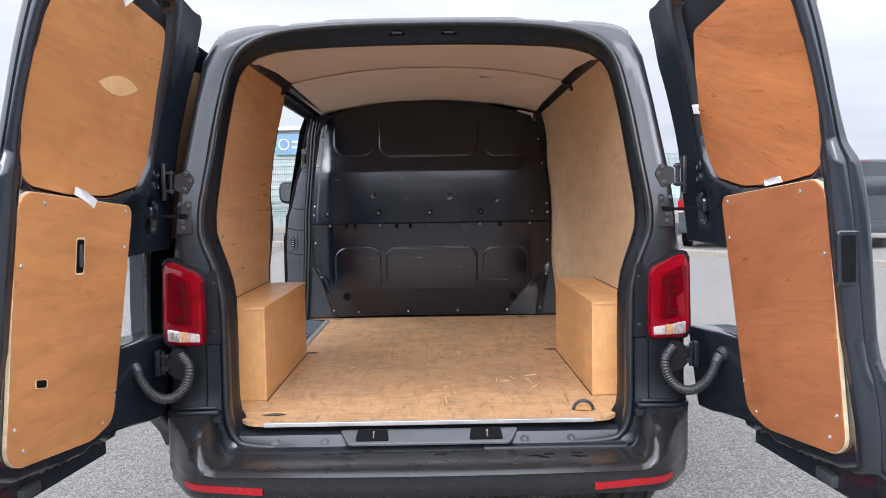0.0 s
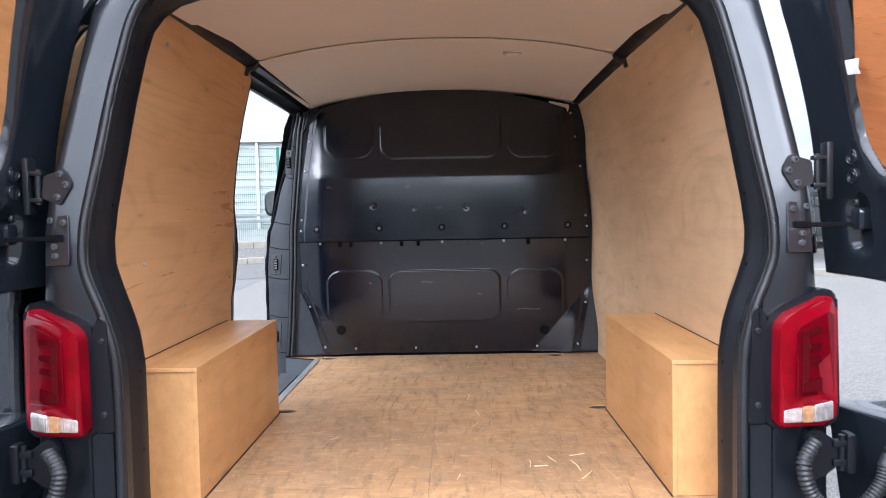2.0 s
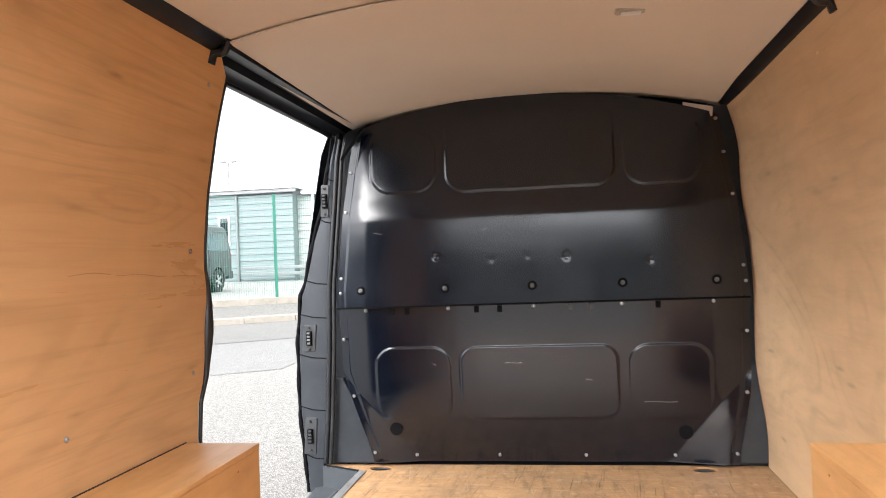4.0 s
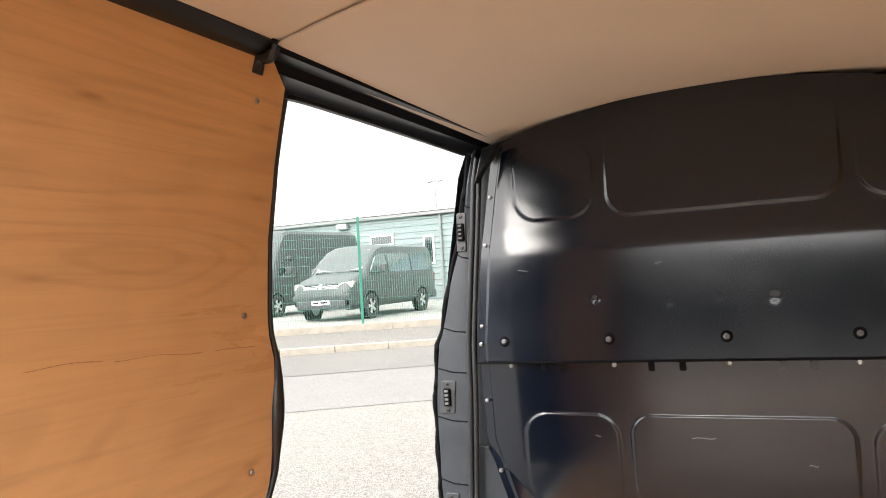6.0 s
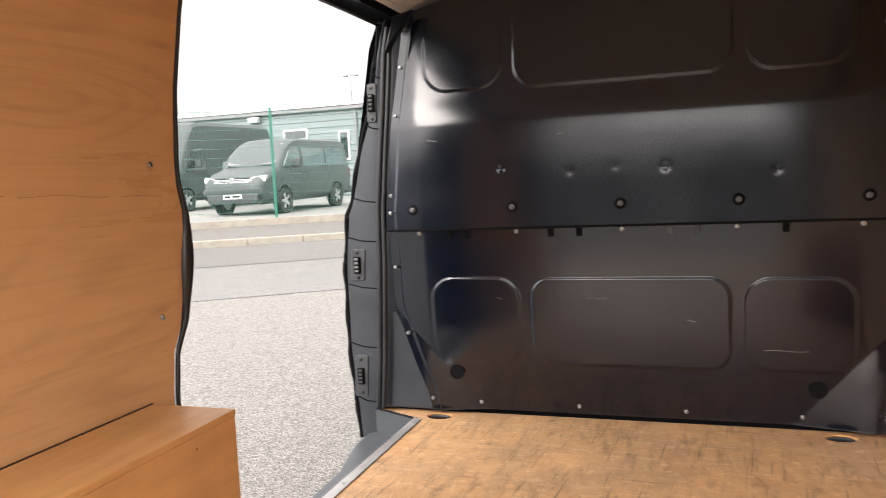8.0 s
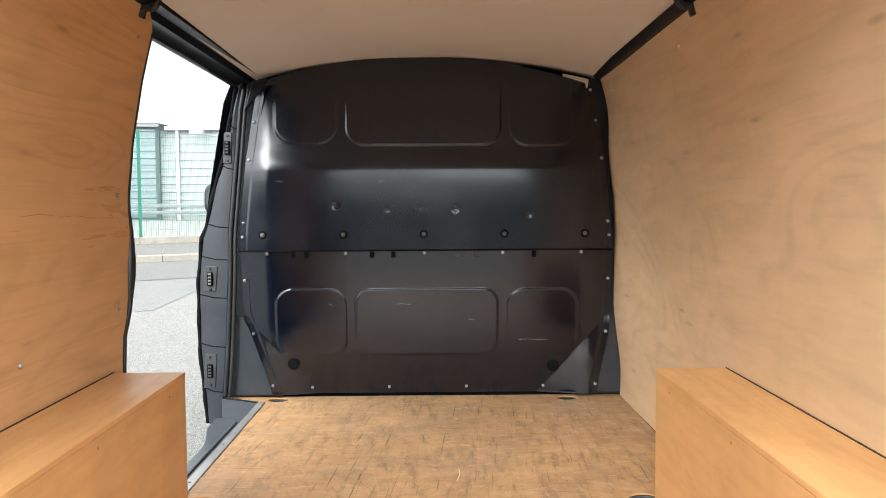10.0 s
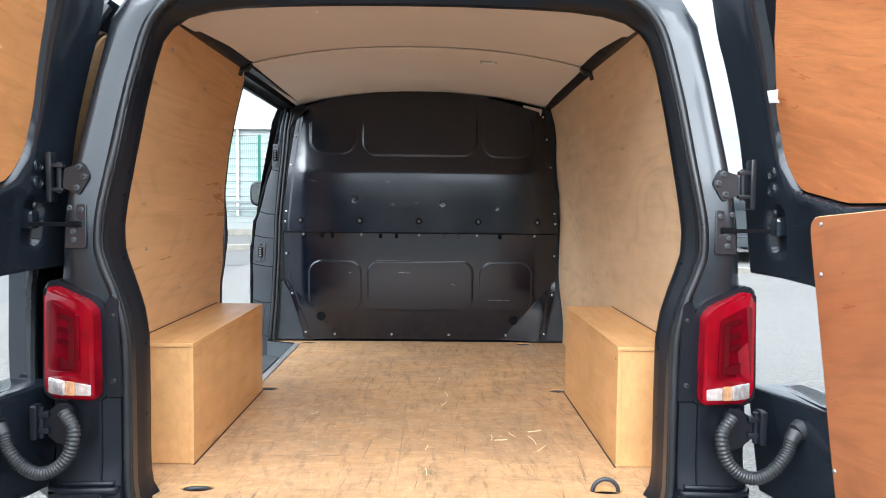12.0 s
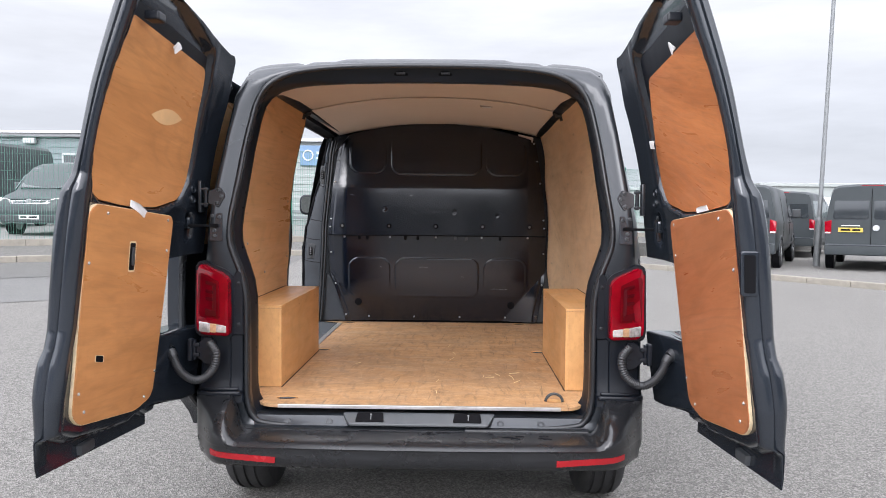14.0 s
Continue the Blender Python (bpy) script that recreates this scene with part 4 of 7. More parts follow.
for sx in (-1, 1):
    bm = bmesh.new()
    rows = []
    for i in range(13):
        a = 0.512 + 0.255 * i / 12
        yb = bumper_y(a)
        zl, zh = 0.425 + 0.016 * i / 12, 0.454 + 0.014 * i / 12
        rows.append([(sx * a, yb + 0.012, zl), (sx * a, yb + 0.001, zl + 0.004), (sx * a, yb + 0.001, zh - 0.004), (sx * a, yb + 0.012, zh)])
    sheet(bm, rows)
    part("reflector", bm, REFLECTOR, bumper, "red reflector strip", True)
    for a, z in ((0.245, 0.462), (0.70, 0.484)):
        yb = bumper_y(a)
        bm = bmesh.new()
        cylinder(bm, (sx * a, yb + 0.02, z), (sx * a, yb + 0.006, z), 0.0125, 20)
        cylinder(bm, (sx * a, yb + 0.02, z), (sx * a, yb + 0.0045, z), 0.010, 20)
        part("parking_sensor", bm, BUMPER, bumper, "", True)

# scuffs worn into the bumper's step
rng_scuff = random.Random(4)
for cx, cy, count in ((0.42, -0.085, 7), (-0.28, -0.03, 5), (-0.62, -0.06, 1), (0.05, -0.05, 2)):
    for k in range(count):
        x, y, ln = cx + rng_scuff.uniform(-0.09, 0.09), cy + rng_scuff.uniform(-0.025, 0.025), rng_scuff.uniform(0.006, 0.022)
        bm = bmesh.new()
        tube(bm, [(x - ln, y, 0.5058), (x, y + 0.004, 0.5066), (x + ln, y + rng_scuff.uniform(-0.006, 0.006), 0.5058)], 0.0022, 5)
        part("scuff", bm, DARK, bumper)
# tail lamps
for sx in (-1, 1):
    bm = bmesh.new()
    o = [(0.728, 0.865), (0.850, 0.868), (0.862, 0.90), (0.860, 1.128), (0.836, 1.142), (0.752, 1.104), (0.731, 1.080)]
    o = rounded(o, 0.017, 5)
    def bulge(a, b, d):
        return (sx * a, 0.035 - d + 0.9 * max(0, a - 0.80) ** 1.3 * 1.2, b)
    prism(bm, o, bulge, 0.0, 0.062, 0.010)
    lamp = part("tail_lamp", bm, LENS_RED, van, "red tail lamp with a clear lower segment", True, 60)
    # deep red block with a darker light guide of three bars
    bm = bmesh.new()
    prism(bm, rounded([(0.764, 0.932), (0.853, 0.936), (0.852, 1.100), (0.838, 1.108), (0.766, 1.074)], 0.006, 3), bulge, 0.055, 0.0626, 0.0006)
    guide = part("lamp_block", bm, LENS_MID, lamp)
    for o in ([(0.776, 1.056), (0.818, 1.066), (0.818, 1.078), (0.776, 1.067)], [(0.790, 1.028), (0.818, 1.033), (0.818, 1.045), (0.790, 1.040)], [(0.790, 1.000), (0.818, 1.004), (0.818, 1.016), (0.790, 1.012)], [(0.776, 0.958), (0.789, 0.964), (0.789, 1.060), (0.776, 1.056)], [(0.776, 0.942), (0.820, 0.944), (0.820, 0.972), (0.776, 0.958)]):
        bm = bmesh.new()
        prism(bm, rounded(o, 0.0025, 2), bulge, 0.058, 0.0634, 0.0005)
        part("light_bar", bm, LENS_DARK, guide)
    for a0, a1, z0, z1, mat in ((0.738, 0.776, 0.905, 0.911, LENS_CLEAR), (0.7765, 0.800, 0.911, 0.915, LENS_AMBER), (0.8005, 0.850, 0.915, 0.919, LENS_CLEAR)):
        bm = bmesh.new()
        prism(bm, rounded([(a0, 0.879), (a1, 0.880), (a1, z1), (a0, z0)], 0.004, 2), bulge, 0.055, 0.0630, 0.001)
        lens = part("reverse_lens", bm, mat, lamp, "clear and amber lower lens", True)
        bm = bmesh.new()
        for a in np.arange(a0 + 0.005, a1 - 0.003, 0.0058):
            prism(bm, [(a - 0.0013, 0.883), (a + 0.0013, 0.883), (a + 0.0013, z0 - 0.004), (a - 0.0013, z0 - 0.004)], bulge, 0.0625, 0.0648)
        part("lens_rib", bm, mat, lens)
    bm = bmesh.new()
    prism(bm, rounded([(0.716, 0.855), (0.868, 0.858), (0.874, 0.90), (0.868, 1.142), (0.842, 1.155), (0.744, 1.116), (0.719, 1.088)], 0.018, 5), lambda a, b, d: (sx * a, 0.062 - d, b), 0.0, 0.045, 0.006)
    part("lamp_bezel", bm, REVEAL, van, "black frame behind the tail lamp", True, 40)
    bm = bmesh.new()
    prism(bm, rounded([(0.682, 0.862), (0.722, 0.862), (0.724, 1.09), (0.704, 1.125), (0.690, 1.10)], 0.008, 3), lambda a, b, d: (sx * a, 0.052 - d, b), 0.0, 0.034, 0.004)
    mount = part("lamp_mount", bm, REVEAL, van, "black lamp mounting strip")
    for zz in (0.905, 1.065):
        part("mount_screw", screw((sx * 0.702, 0.017, zz), (0, -1, 0), 0.0075, 0.004), RUBBER, mount)
    # lower quarter panel under the lamp, rolled round to the side, and the ledge at its foot
    bm = bmesh.new()
    rows = []
    for z in np.linspace(0.60, 0.870, 12):
        k = smoothstep(0.72, 0.60, z)
        rows.append([(sx * (a + 0.010 * k * (a > 0.75)), y - 0.014 * k, float(z)) for a, y in ((0.682, 0.046), (0.690, 0.030), (0.700, 0.024), (0.731, 0.020), (0.735, 0.0235), (0.739, 0.020), (0.79, 0.016), (0.825, 0.018), (0.846, 0.026), (0.859, 0.044), (0.866, 0.075), (0.872, 0.17))])
    sheet(bm, rows)
    # darker than the body paint: the lower corner's shade is put into the colour
    quarter = part("quarter_panel", bm, REVEAL, van, "glossy panel below the tail lamp, its shade put into a dark colour", True, 30)
    bm = bmesh.new()
    prism(bm, rounded([(0.690, 0.04), (0.690, -0.006), (0.83, -0.012), (0.868, 0.012), (0.876, 0.09), (0.84, 0.09)], 0.014, 3), lambda a, b, d: (sx * a, b, d), 0.628, 0.646, 0.004)
    prism(bm, rounded([(0.700, 0.05), (0.700, 0.004), (0.82, 0.000), (0.862, 0.024), (0.868, 0.09), (0.84, 0.09)], 0.012, 3), lambda a, b, d: (sx * a, b, d), 0.6462, 0.658, 0.004)
    part("ledge", bm, REVEAL, quarter, "black ledge above the bumper", True, 40)

# hinges, checks and cable hoses between body and doors
for sx in (-1, 1):
    bm = bmesh.new()
    o = rounded([(0.757, 1.405), (0.778, 1.440), (0.800, 1.430), (0.822, 1.424), (0.822, 1.374), (0.800, 1.368), (0.780, 1.358)], 0.008, 3)
    prism(bm, o, lambda a, b, d: (sx * a, 0.016 + lean(b) - d, b), 0.0, 0.011, 0.0015)
    hinge = part("hinge", bm, PAINT, van, "grey steel upper door hinge", True)
    for a, b in ((0.785, 1.426), (0.771, 1.403), (0.787, 1.376)):
        part("hinge_bolt", screw((sx * a, 0.005 + lean(b), b), (0, -1, 0), 0.0085, 0.006), LATCH_GREY, hinge)
    bm = bmesh.new()
    cylinder(bm, (sx * 0.834, 0.036, 1.362), (sx * 0.834, 0.036, 1.438), 0.0075, 14)
    for z0 in (1.366, 1.424):
        box(bm, min(sx * 0.822, sx * 0.856), max(sx * 0.822, sx * 0.856), 0.026, 0.046, z0, z0 + 0.010, 0.003)
    part("hinge_pin", bm, PAINT, hinge, "", True)
    bm = bmesh.new()
    box(bm, min(sx * 0.848, sx * 0.862), max(sx * 0.848, sx * 0.862), 0.022, 0.056, 1.340, 1.462, 0.005)
    part("hinge_bracket", bm, PAINT, hinge, "", True)
    bm = bmesh.new()
    prism(bm, rounded([(0.764, 1.230), (0.816, 1.230), (0.813, 1.335), (0.768, 1.338)], 0.006, 3), lambda a, b, d: (sx * a, 0.024 + lean(b) - d, b), 0.0, 0.008, 0.001)
    check = part("check_plate", bm, PAINT_IN, van, "", True)
    for a, b in ((0.778, 1.322), (0.806, 1.327), (0.794, 1.250), (0.796, 1.270)):
        part("check_bolt", screw((sx * a, 0.0155 + lean(b), b), (0, -1, 0), 0.0075, 0.005), LATCH_GREY, check)
    bm = boxed(min(sx * 0.778, sx * 0.812), max(sx * 0.778, sx * 0.812), 0.014, 0.0265, 1.282, 1.296, bevel=0.002)
    part("check_slot", bm, DARK, check)
    bm = bmesh.new()
    box(bm, -0.058, 0.058, -0.003, 0.003, -0.005, 0.005, 0.002)
    bmesh.ops.transform(bm, matrix=pose(sx * 0.836, 0.012, 1.288, 0, 0, -sx * 8), verts=bm.verts)
    part("check_strap", bm, DARK, van, "thin black door check strap")
    bm = bmesh.new()
    o = rounded([(0.785, 0.765), (0.80, 0.745), (0.845, 0.765), (0.860, 0.790), (0.860, 0.83), (0.815, 0.862), (0.79, 0.85)], 0.012, 3)
    prism(bm, o, lambda a, b, d: (sx * a, 0.012 - d, b), 0.0, 0.020, 0.004)
    for z0 in (0.782, 0.822):
        box(bm, min(sx * 0.845, sx * 0.884), max(sx * 0.845, sx * 0.884), -0.018, 0.0, z0, z0 + 0.016, 0.004)
    box(bm, min(sx * 0.872, sx * 0.890), max(sx * 0.872, sx * 0.890), -0.024, 0.012, 0.768, 0.852, 0.006, 3)
    cylinder(bm, (sx * 0.866, -0.010, 0.772), (sx * 0.866, -0.010, 0.848), 0.0075, 12)
    for a, b in ((0.808, 0.838), (0.806, 0.782)):
        cylinder(bm, (sx * a, -0.006, b), (sx * a, -0.014, b), 0.010, 6)
    part("hinge", bm, REVEAL, van, "black steel lower door hinge", True)
    path = curve([(sx * 0.800, -0.035, 0.842), (sx * 0.768, -0.055, 0.805), (sx * 0.775, -0.062, 0.752), (sx * 0.805, -0.066, 0.716), (sx * 0.845, -0.068, 0.704), (sx * 0.886, -0.066, 0.722), (sx * 0.916, -0.066, 0.760), (sx * 0.932, -0.060, 0.798)], 24)
    bm = bmesh.new()
    tube(bm, path, 0.0165, 12, lambda i: (0.84, 1.0, 1.0, 0.84)[i % 4])
    part("cable_hose", bm, HOSE, van, "corrugated black cable hose", True, 70)
    bm = bmesh.new()
    cylinder(bm, (sx * 0.929, -0.061, 0.792), (sx * 0.944, -0.054, 0.812), 0.0170, 16, 0.019)
    cylinder(bm, (sx * 0.944, -0.054, 0.812), (sx * 0.962, -0.048, 0.822), 0.022, 18, 0.024)
    part("hose_end", bm, HOSE, van, "", True)
# clip holes along the reveal
for sx in (-1, 1):
    for z in (1.62, 1.55, 1.42, 1.36, 1.20, 0.98, 0.80):
        i = min(range(len(INNER)), key=lambda k: abs(INNER[k][1] - z))
        x = interp(z, [q[1] for q in INNER[::-1]], [q[0] for q in INNER[::-1]]) + 0.004
        p = Vector(tail(x, z, 0.112))
        part("clip_hole", screw((sx * p.x, p.y, p.z), (-sx, -0.3, 0), 0.005, 0.002), DARK, van)


# ---- rear doors, swung back past the sides ----
IN_Z = [0.52, 0.72, 1.05, 1.35, 1.46, 1.68, 1.90, 2.0]
IN_X = [1.015, 0.985, 0.945, 0.91, 0.90, 0.855, 0.785, 0.75]
OUT_Z = [0.52, 0.61, 0.81, 0.90, 0.955, 1.14, 1.288, 1.40, 1.445, 1.72, 1.934, 2.0]
OUT_X = [1.045, 1.052, 1.057, 1.048, 1.030, 1.015, 1.002, 0.980, 0.956, 0.892, 0.828, 0.803]
HINGE_Z = [0.52, 0.60, 0.626, 0.632, 0.884, 0.890, 1.168, 1.174, 1.36, 1.45, 1.75, 1.90, 1.932, 1.946, 1.955]
HINGE_U = [0.165, 0.155, 0.150, -0.085, -0.085, 0.185, 0.185, -0.095, -0.095, -0.100, -0.100, -0.098, -0.088, -0.072, -0.045]
UPPER_PLY = rounded([(0.128, 1.868), (0.086, 1.77), (0.048, 1.56), (0.058, 1.46), (0.120, 1.388), (0.32, 1.356), (0.54, 1.358), (0.735, 1.378), (0.80, 1.43), (0.812, 1.58), (0.80, 1.72), (0.770, 1.915)], 0.03, 4)
UPPER_PLY_LOW = [(u + 0.05 * smoothstep(1.62, 1.87, z) * smoothstep(0.5, 0.2, u), z - 0.038 * smoothstep(1.60, 1.87, z)) for u, z in UPPER_PLY]
WINDOW = [(u + 0.004 if u > 0.4 else u - 0.004, 1.62 + (z - 1.62) * 1.02 + 0.045 * smoothstep(1.70, 1.85, z)) for u, z in UPPER_PLY]
LOWER_PLY = rounded([(0.20, 1.325), (0.775, 1.365), (0.815, 1.335), (0.788, 0.735), (0.735, 0.695), (0.34, 0.642), (0.215, 0.665)], 0.035, 4)


def inside(u, z, poly):
    hit, n = False, len(poly)
    for i in range(n):
        (x0, z0), (x1, z1) = poly[i], poly[(i + 1) % n]
        if (z0 > z) != (z1 > z) and u < (x1 - x0) * (z - z0) / (z1 - z0) + x0:
            hit = not hit
    return hit


def gaps_along(us, z, poly):
    """Signed distances of the points (u, z) of one row to a closed outline."""
    p = np.stack([us, np.full_like(us, z)], 1)[:, None, :]
    a = np.array(poly)[None]
    e = np.roll(a, -1, 1) - a
    t = np.clip(((p - a) * e).sum(2) / np.maximum(1e-9, (e * e).sum(2)), 0, 1)
    far = np.sqrt((((p - a) - e * t[..., None]) ** 2).sum(2)).min(1)
    return [-f if inside(u, z, poly) else f for u, f in zip(us, far)]


def rear_door(sx, shift, swing, upper, lower, label):
    """Door with u from the hinge to the free edge and x standing for its thickness."""
    def at(u, z, d=0.0):
        return (sx * (eased(z, IN_Z, IN_X) + shift + swing * (u - 0.5) - d), 0.05 - u, z)

    def curved(outline, d0, d1, bevel=0.0):
        """A board that follows the bow of the door."""
        bm = bmesh.new()
        prism(bm, outline, lambda a, b, d: (a, b, d), d0, d1, bevel)
        for z in np.arange(0.66, 1.95, 0.035):
            bmesh.ops.bisect_plane(bm, geom=bm.verts[:] + bm.edges[:] + bm.faces[:], plane_co=(0, z, 0), plane_no=(0, 1, 0))
        for v in bm.verts:
            v.co = Vector(at(v.co.x, v.co.y, v.co.z))
        return bm

    ROWS_Z = sorted({0.535 + 0.0065 * i for i in range(219)} | {0.625, 0.627, 0.632, 0.635, 0.640, 0.876, 0.880, 0.8835, 0.8845, 0.8895, 1.1685, 1.1735, 1.1765, 1.182})
    ACROSS = np.r_[0.0, 0.002, 0.005, 0.009, np.linspace(0.016, 1.0, 126)]
    inner, outer = [], []
    for z0 in ROWS_Z:
        u0 = interp(z0, HINGE_Z, HINGE_U)
        u1 = interp(z0, [0.52, 0.80, 0.90, 1.0, 1.40, 1.45, 1.95], [0.845, 0.86, 0.85, 0.835, 0.832, 0.822, 0.815])
        r, ro = [], []
        us = u0 + (u1 - u0) * ACROSS
        low = 0.886 > z0 > 0.628
        gaps, rims = gaps_along(us, z0, UPPER_PLY), gaps_along(us, z0, WINDOW)
        for u, g, gw in zip(us, gaps, rims):
            u = float(u)
            # the top follows the roof's camber, the foot climbs towards the free edge
            z = z0 + 0.155 * min(max(u, 0.0), 0.50) * smoothstep(1.86, 1.952, z0) + (0.010 + 0.05 * max(0.0, u - 0.15)) * smoothstep(0.62, 0.535, z0) - 0.034 * max(0.0, 1 - max(u, 0.0) / 0.20) * smoothstep(0.72, 0.632, z0) * (z0 > 0.628)
            xi, xo = eased(z, IN_Z, IN_X), eased(z, OUT_Z, OUT_X)
            # folded flange that slopes from the boards to the hinge edge
            tall, wide = (0.070, 0.285) if low else (0.034 - 0.020 * smoothstep(1.75, 1.92, z0), interp(z0, [1.17, 1.37, 1.43, 1.56, 1.77, 1.87, 1.95], [0.20, 0.20, 0.165, 0.145, 0.180, 0.222, 0.23]))
            k = 0.0 if 0.886 <= z0 <= 1.170 or z0 <= 0.628 else max(0.0, 1 - (u - u0) / wide)
            edge = min(u - u0, 0.886 - z0 if low else 1.0, z0 - 0.630 if low else 1.0, z0 - 1.172 if z0 > 1.0 else 1.0)
            k *= math.sqrt(max(0.0, 1 - max(0.0, 1 - edge / 0.007) ** 2))
            d = tall * k + 0.003 * smoothstep(0.030, 0.0, abs(gw - 0.022)) - 0.026 * smoothstep(0.006, -0.006, gw)
            d += 0.012 * smoothstep(0.05, 0.02, u1 - u) * smoothstep(0.60, 0.70, z0)
            # below the boards the inner panel steps back to the outer skin
            foot = interp(u, [0.0, 0.20, 0.27, 0.36, 0.72, 0.79, 0.85], [0.59, 0.60, 0.636, 0.612, 0.662, 0.690, 0.700])
            d -= max(0.0, xo - xi - 0.018) * smoothstep(foot, foot - 0.020, z0)
            # dished pocket for the check strap
            d -= 0.024 * smoothstep(0.006, -0.026, rect_gap(u, z0, -0.010, 0.068, 1.218, 1.358, 0.036))
            r.append(at(u, z, d))
            end_x = r[-1][0]
            ro.append((sx * (xo + shift + swing * (u - 0.5) - 0.012 * smoothstep(0.06, 0.0, u - u0) - 0.012 * smoothstep(0.03, 0.0, u1 - u)), 0.05 - u, z))
        # rolled free edge with a shallow groove
        for k, out in ((0.10, 0.010), (0.25, 0.016), (0.45, 0.016), (0.52, 0.010), (0.60, 0.016), (0.80, 0.015), (0.94, 0.008)):
            r.append((end_x + (ro[-1][0] - end_x) * k, 0.05 - u1 - out, z))
        inner.append(r)
        outer.append(ro)
    bm = bmesh.new()
    loft(bm, [r + ro[::-1] for r, ro in zip(inner, outer)], True, True)
    door = part("rear_door", bm, PAINT_IN, van, label, True, 50)
    # window pane behind the upper board
    big = [(0.42 + (u - 0.42) * 0.99, 1.62 + (z - 1.62) * 0.99) for u, z in WINDOW]
    part("window_pane", curved(big, -0.0255, -0.019), REVEAL, door, "window glass behind the board")
    up = part("upper_board", curved(UPPER_PLY if sx < 0 else UPPER_PLY_LOW, -0.018, -0.008, 0.0015), upper, door, "orange-brown plywood board over the window", True, 40)
    low = part("lower_board", curved(LOWER_PLY, 0.001, 0.010), PLY_EDGE, door, "pale raw edge of the lower plywood board", True, 40)
    face = [(0.5 + (u - 0.5) * 0.992, 1.0 + (z - 1.0) * 0.994) for u, z in LOWER_PLY]
    skin = part("board_face", curved(face, 0.009, 0.0135, 0.001), lower, low, "varnished plywood lower door board", True, 40)
    spots = [(0.25, 1.31), (0.70, 1.335), (0.235, 1.20), (0.785, 1.19), (0.225, 0.76), (0.29, 0.68), (0.72, 0.735), (0.765, 0.80)]
    for u, z in spots:
        p = Vector(at(u, z, 0.0135))
        part("board_screw", screw(p, (-sx, 0, 0), 0.006, 0.003), CHROME, low)
    if sx < 0:
        for o in (rounded([(0.492, 1.238), (0.532, 1.240), (0.525, 1.150), (0.485, 1.148)], 0.008, 3), rounded([(0.636, 0.891), (0.684, 0.901), (0.682, 0.881), (0.634, 0.871)], 0.006, 3)):
            bm = bmesh.new()
            prism(bm, o, at, 0.0125, 0.0145)
            part("cut_out", bm, DARK, low, "dark cut-out in the board")
            bm = bmesh.new()
            n = len(o)
            cu, cz = sum(q[0] for q in o) / n, sum(q[1] for q in o) / n
            o2 = [(cu + (q[0] - cu) * 1.22, cz + (q[1] - cz) * 1.12) for q in o]
            vs = [[bm.verts.new(at(*q, 0.0142)) for q in o], [bm.verts.new(at(*q, 0.0142)) for q in o2]]
            for i in range(n):
                bm.faces.new((vs[0][i], vs[0][(i + 1) % n], vs[1][(i + 1) % n], vs[1][i]))
            part("cut_edge", bm, PLY_EDGE, low)
        bm = boxed(*sorted((at(0.49, 1.2, 0.012)[0], at(0.49, 1.2, 0.020)[0])), 0.05 - 0.516, 0.05 - 0.502, 1.165, 1.225, bevel=0.003)
        part("inside_handle", bm, PLASTIC, low, "black inner release handle")
        eye = [(0.335 + 0.125 * q, 1.667 - 0.006 * q + side * 0.027 * (1 - q * q)) for side in (1, -1) for q in (np.linspace(-1, 1, 17)[:-1] * side)]
        bm = curved(eye, -0.0085, -0.0072)
        part("veneer_patch", bm, PLY_PATCH, up, "pale eye-shaped veneer patch")
    tapes = ((0.50, 1.350, 0.055, 0.012, 20), (0.46, 1.878, 0.014, 0.014, 40)) if sx < 0 else ((0.56, 1.364, 0.042, 0.008, 6), (0.58, 1.858, 0.014, 0.014, 40))
    if sx > 0:
        tapes += ((0.092, 1.605, 0.015, 0.018, 84),)
    for u, z, w, h, ang in tapes:
        c, s = math.cos(radians(ang)), math.sin(radians(ang))
        o = [(u + c * a - s * b, z + s * a + c * b) for a, b in ((-w, -h), (-w * 0.3, -h * 0.8), (w, -h), (w * 0.9, h), (0.1 * w, h * 1.15), (-w, h))]
        bm = bmesh.new()
        prism(bm, o, lambda a, b, d: Vector(at(a, b, d + 0.006 * math.sin(a * 90))), 0.012, 0.015)
        part("tape", bm, TAPE, door, "crumpled white tape")
    # rubber plugs with a raised rim, and the check box, on the hinge flange
    for u, z in ((0.028, 1.428), (0.030, 1.388)):
        dd = 0.034 * (1 - (u + 0.097) / (0.166 if z > 1.40 else 0.192)) + 0.003
        c, way, side, up_v = Vector(at(u, z, dd)), Vector((-sx, -0.18, 0)).normalized(), Vector((0.18, -sx, 0)).normalized(), Vector((0, 0, 1))
        bm = bmesh.new()
        tube(bm, [c + way * 0.001 + (side * math.cos(a) + up_v * math.sin(a)) * 0.0145 for a in np.linspace(0, 2 * math.pi, 25)], 0.0019, 6, None, False)
        tube(bm, [c + way * 0.001 + (side * math.cos(a) + up_v * math.sin(a)) * 0.0080 for a in np.linspace(0, 2 * math.pi, 17)], 0.0015, 6, None, False)
        cylinder(bm, c - way * 0.004, c + way * 0.0004, 0.0145, 20)
        part("buffer", bm, PAINT_IN, door, "", True)
    c = at(0.024, 1.31, -0.008)
    bm = boxed(c[0] - 0.022, c[0] + 0.022, c[1] - 0.020, c[1] + 0.020, 1.275, 1.322, bevel=0.010)
    part("check_box", bm, PAINT_IN, door, "black door check housing")
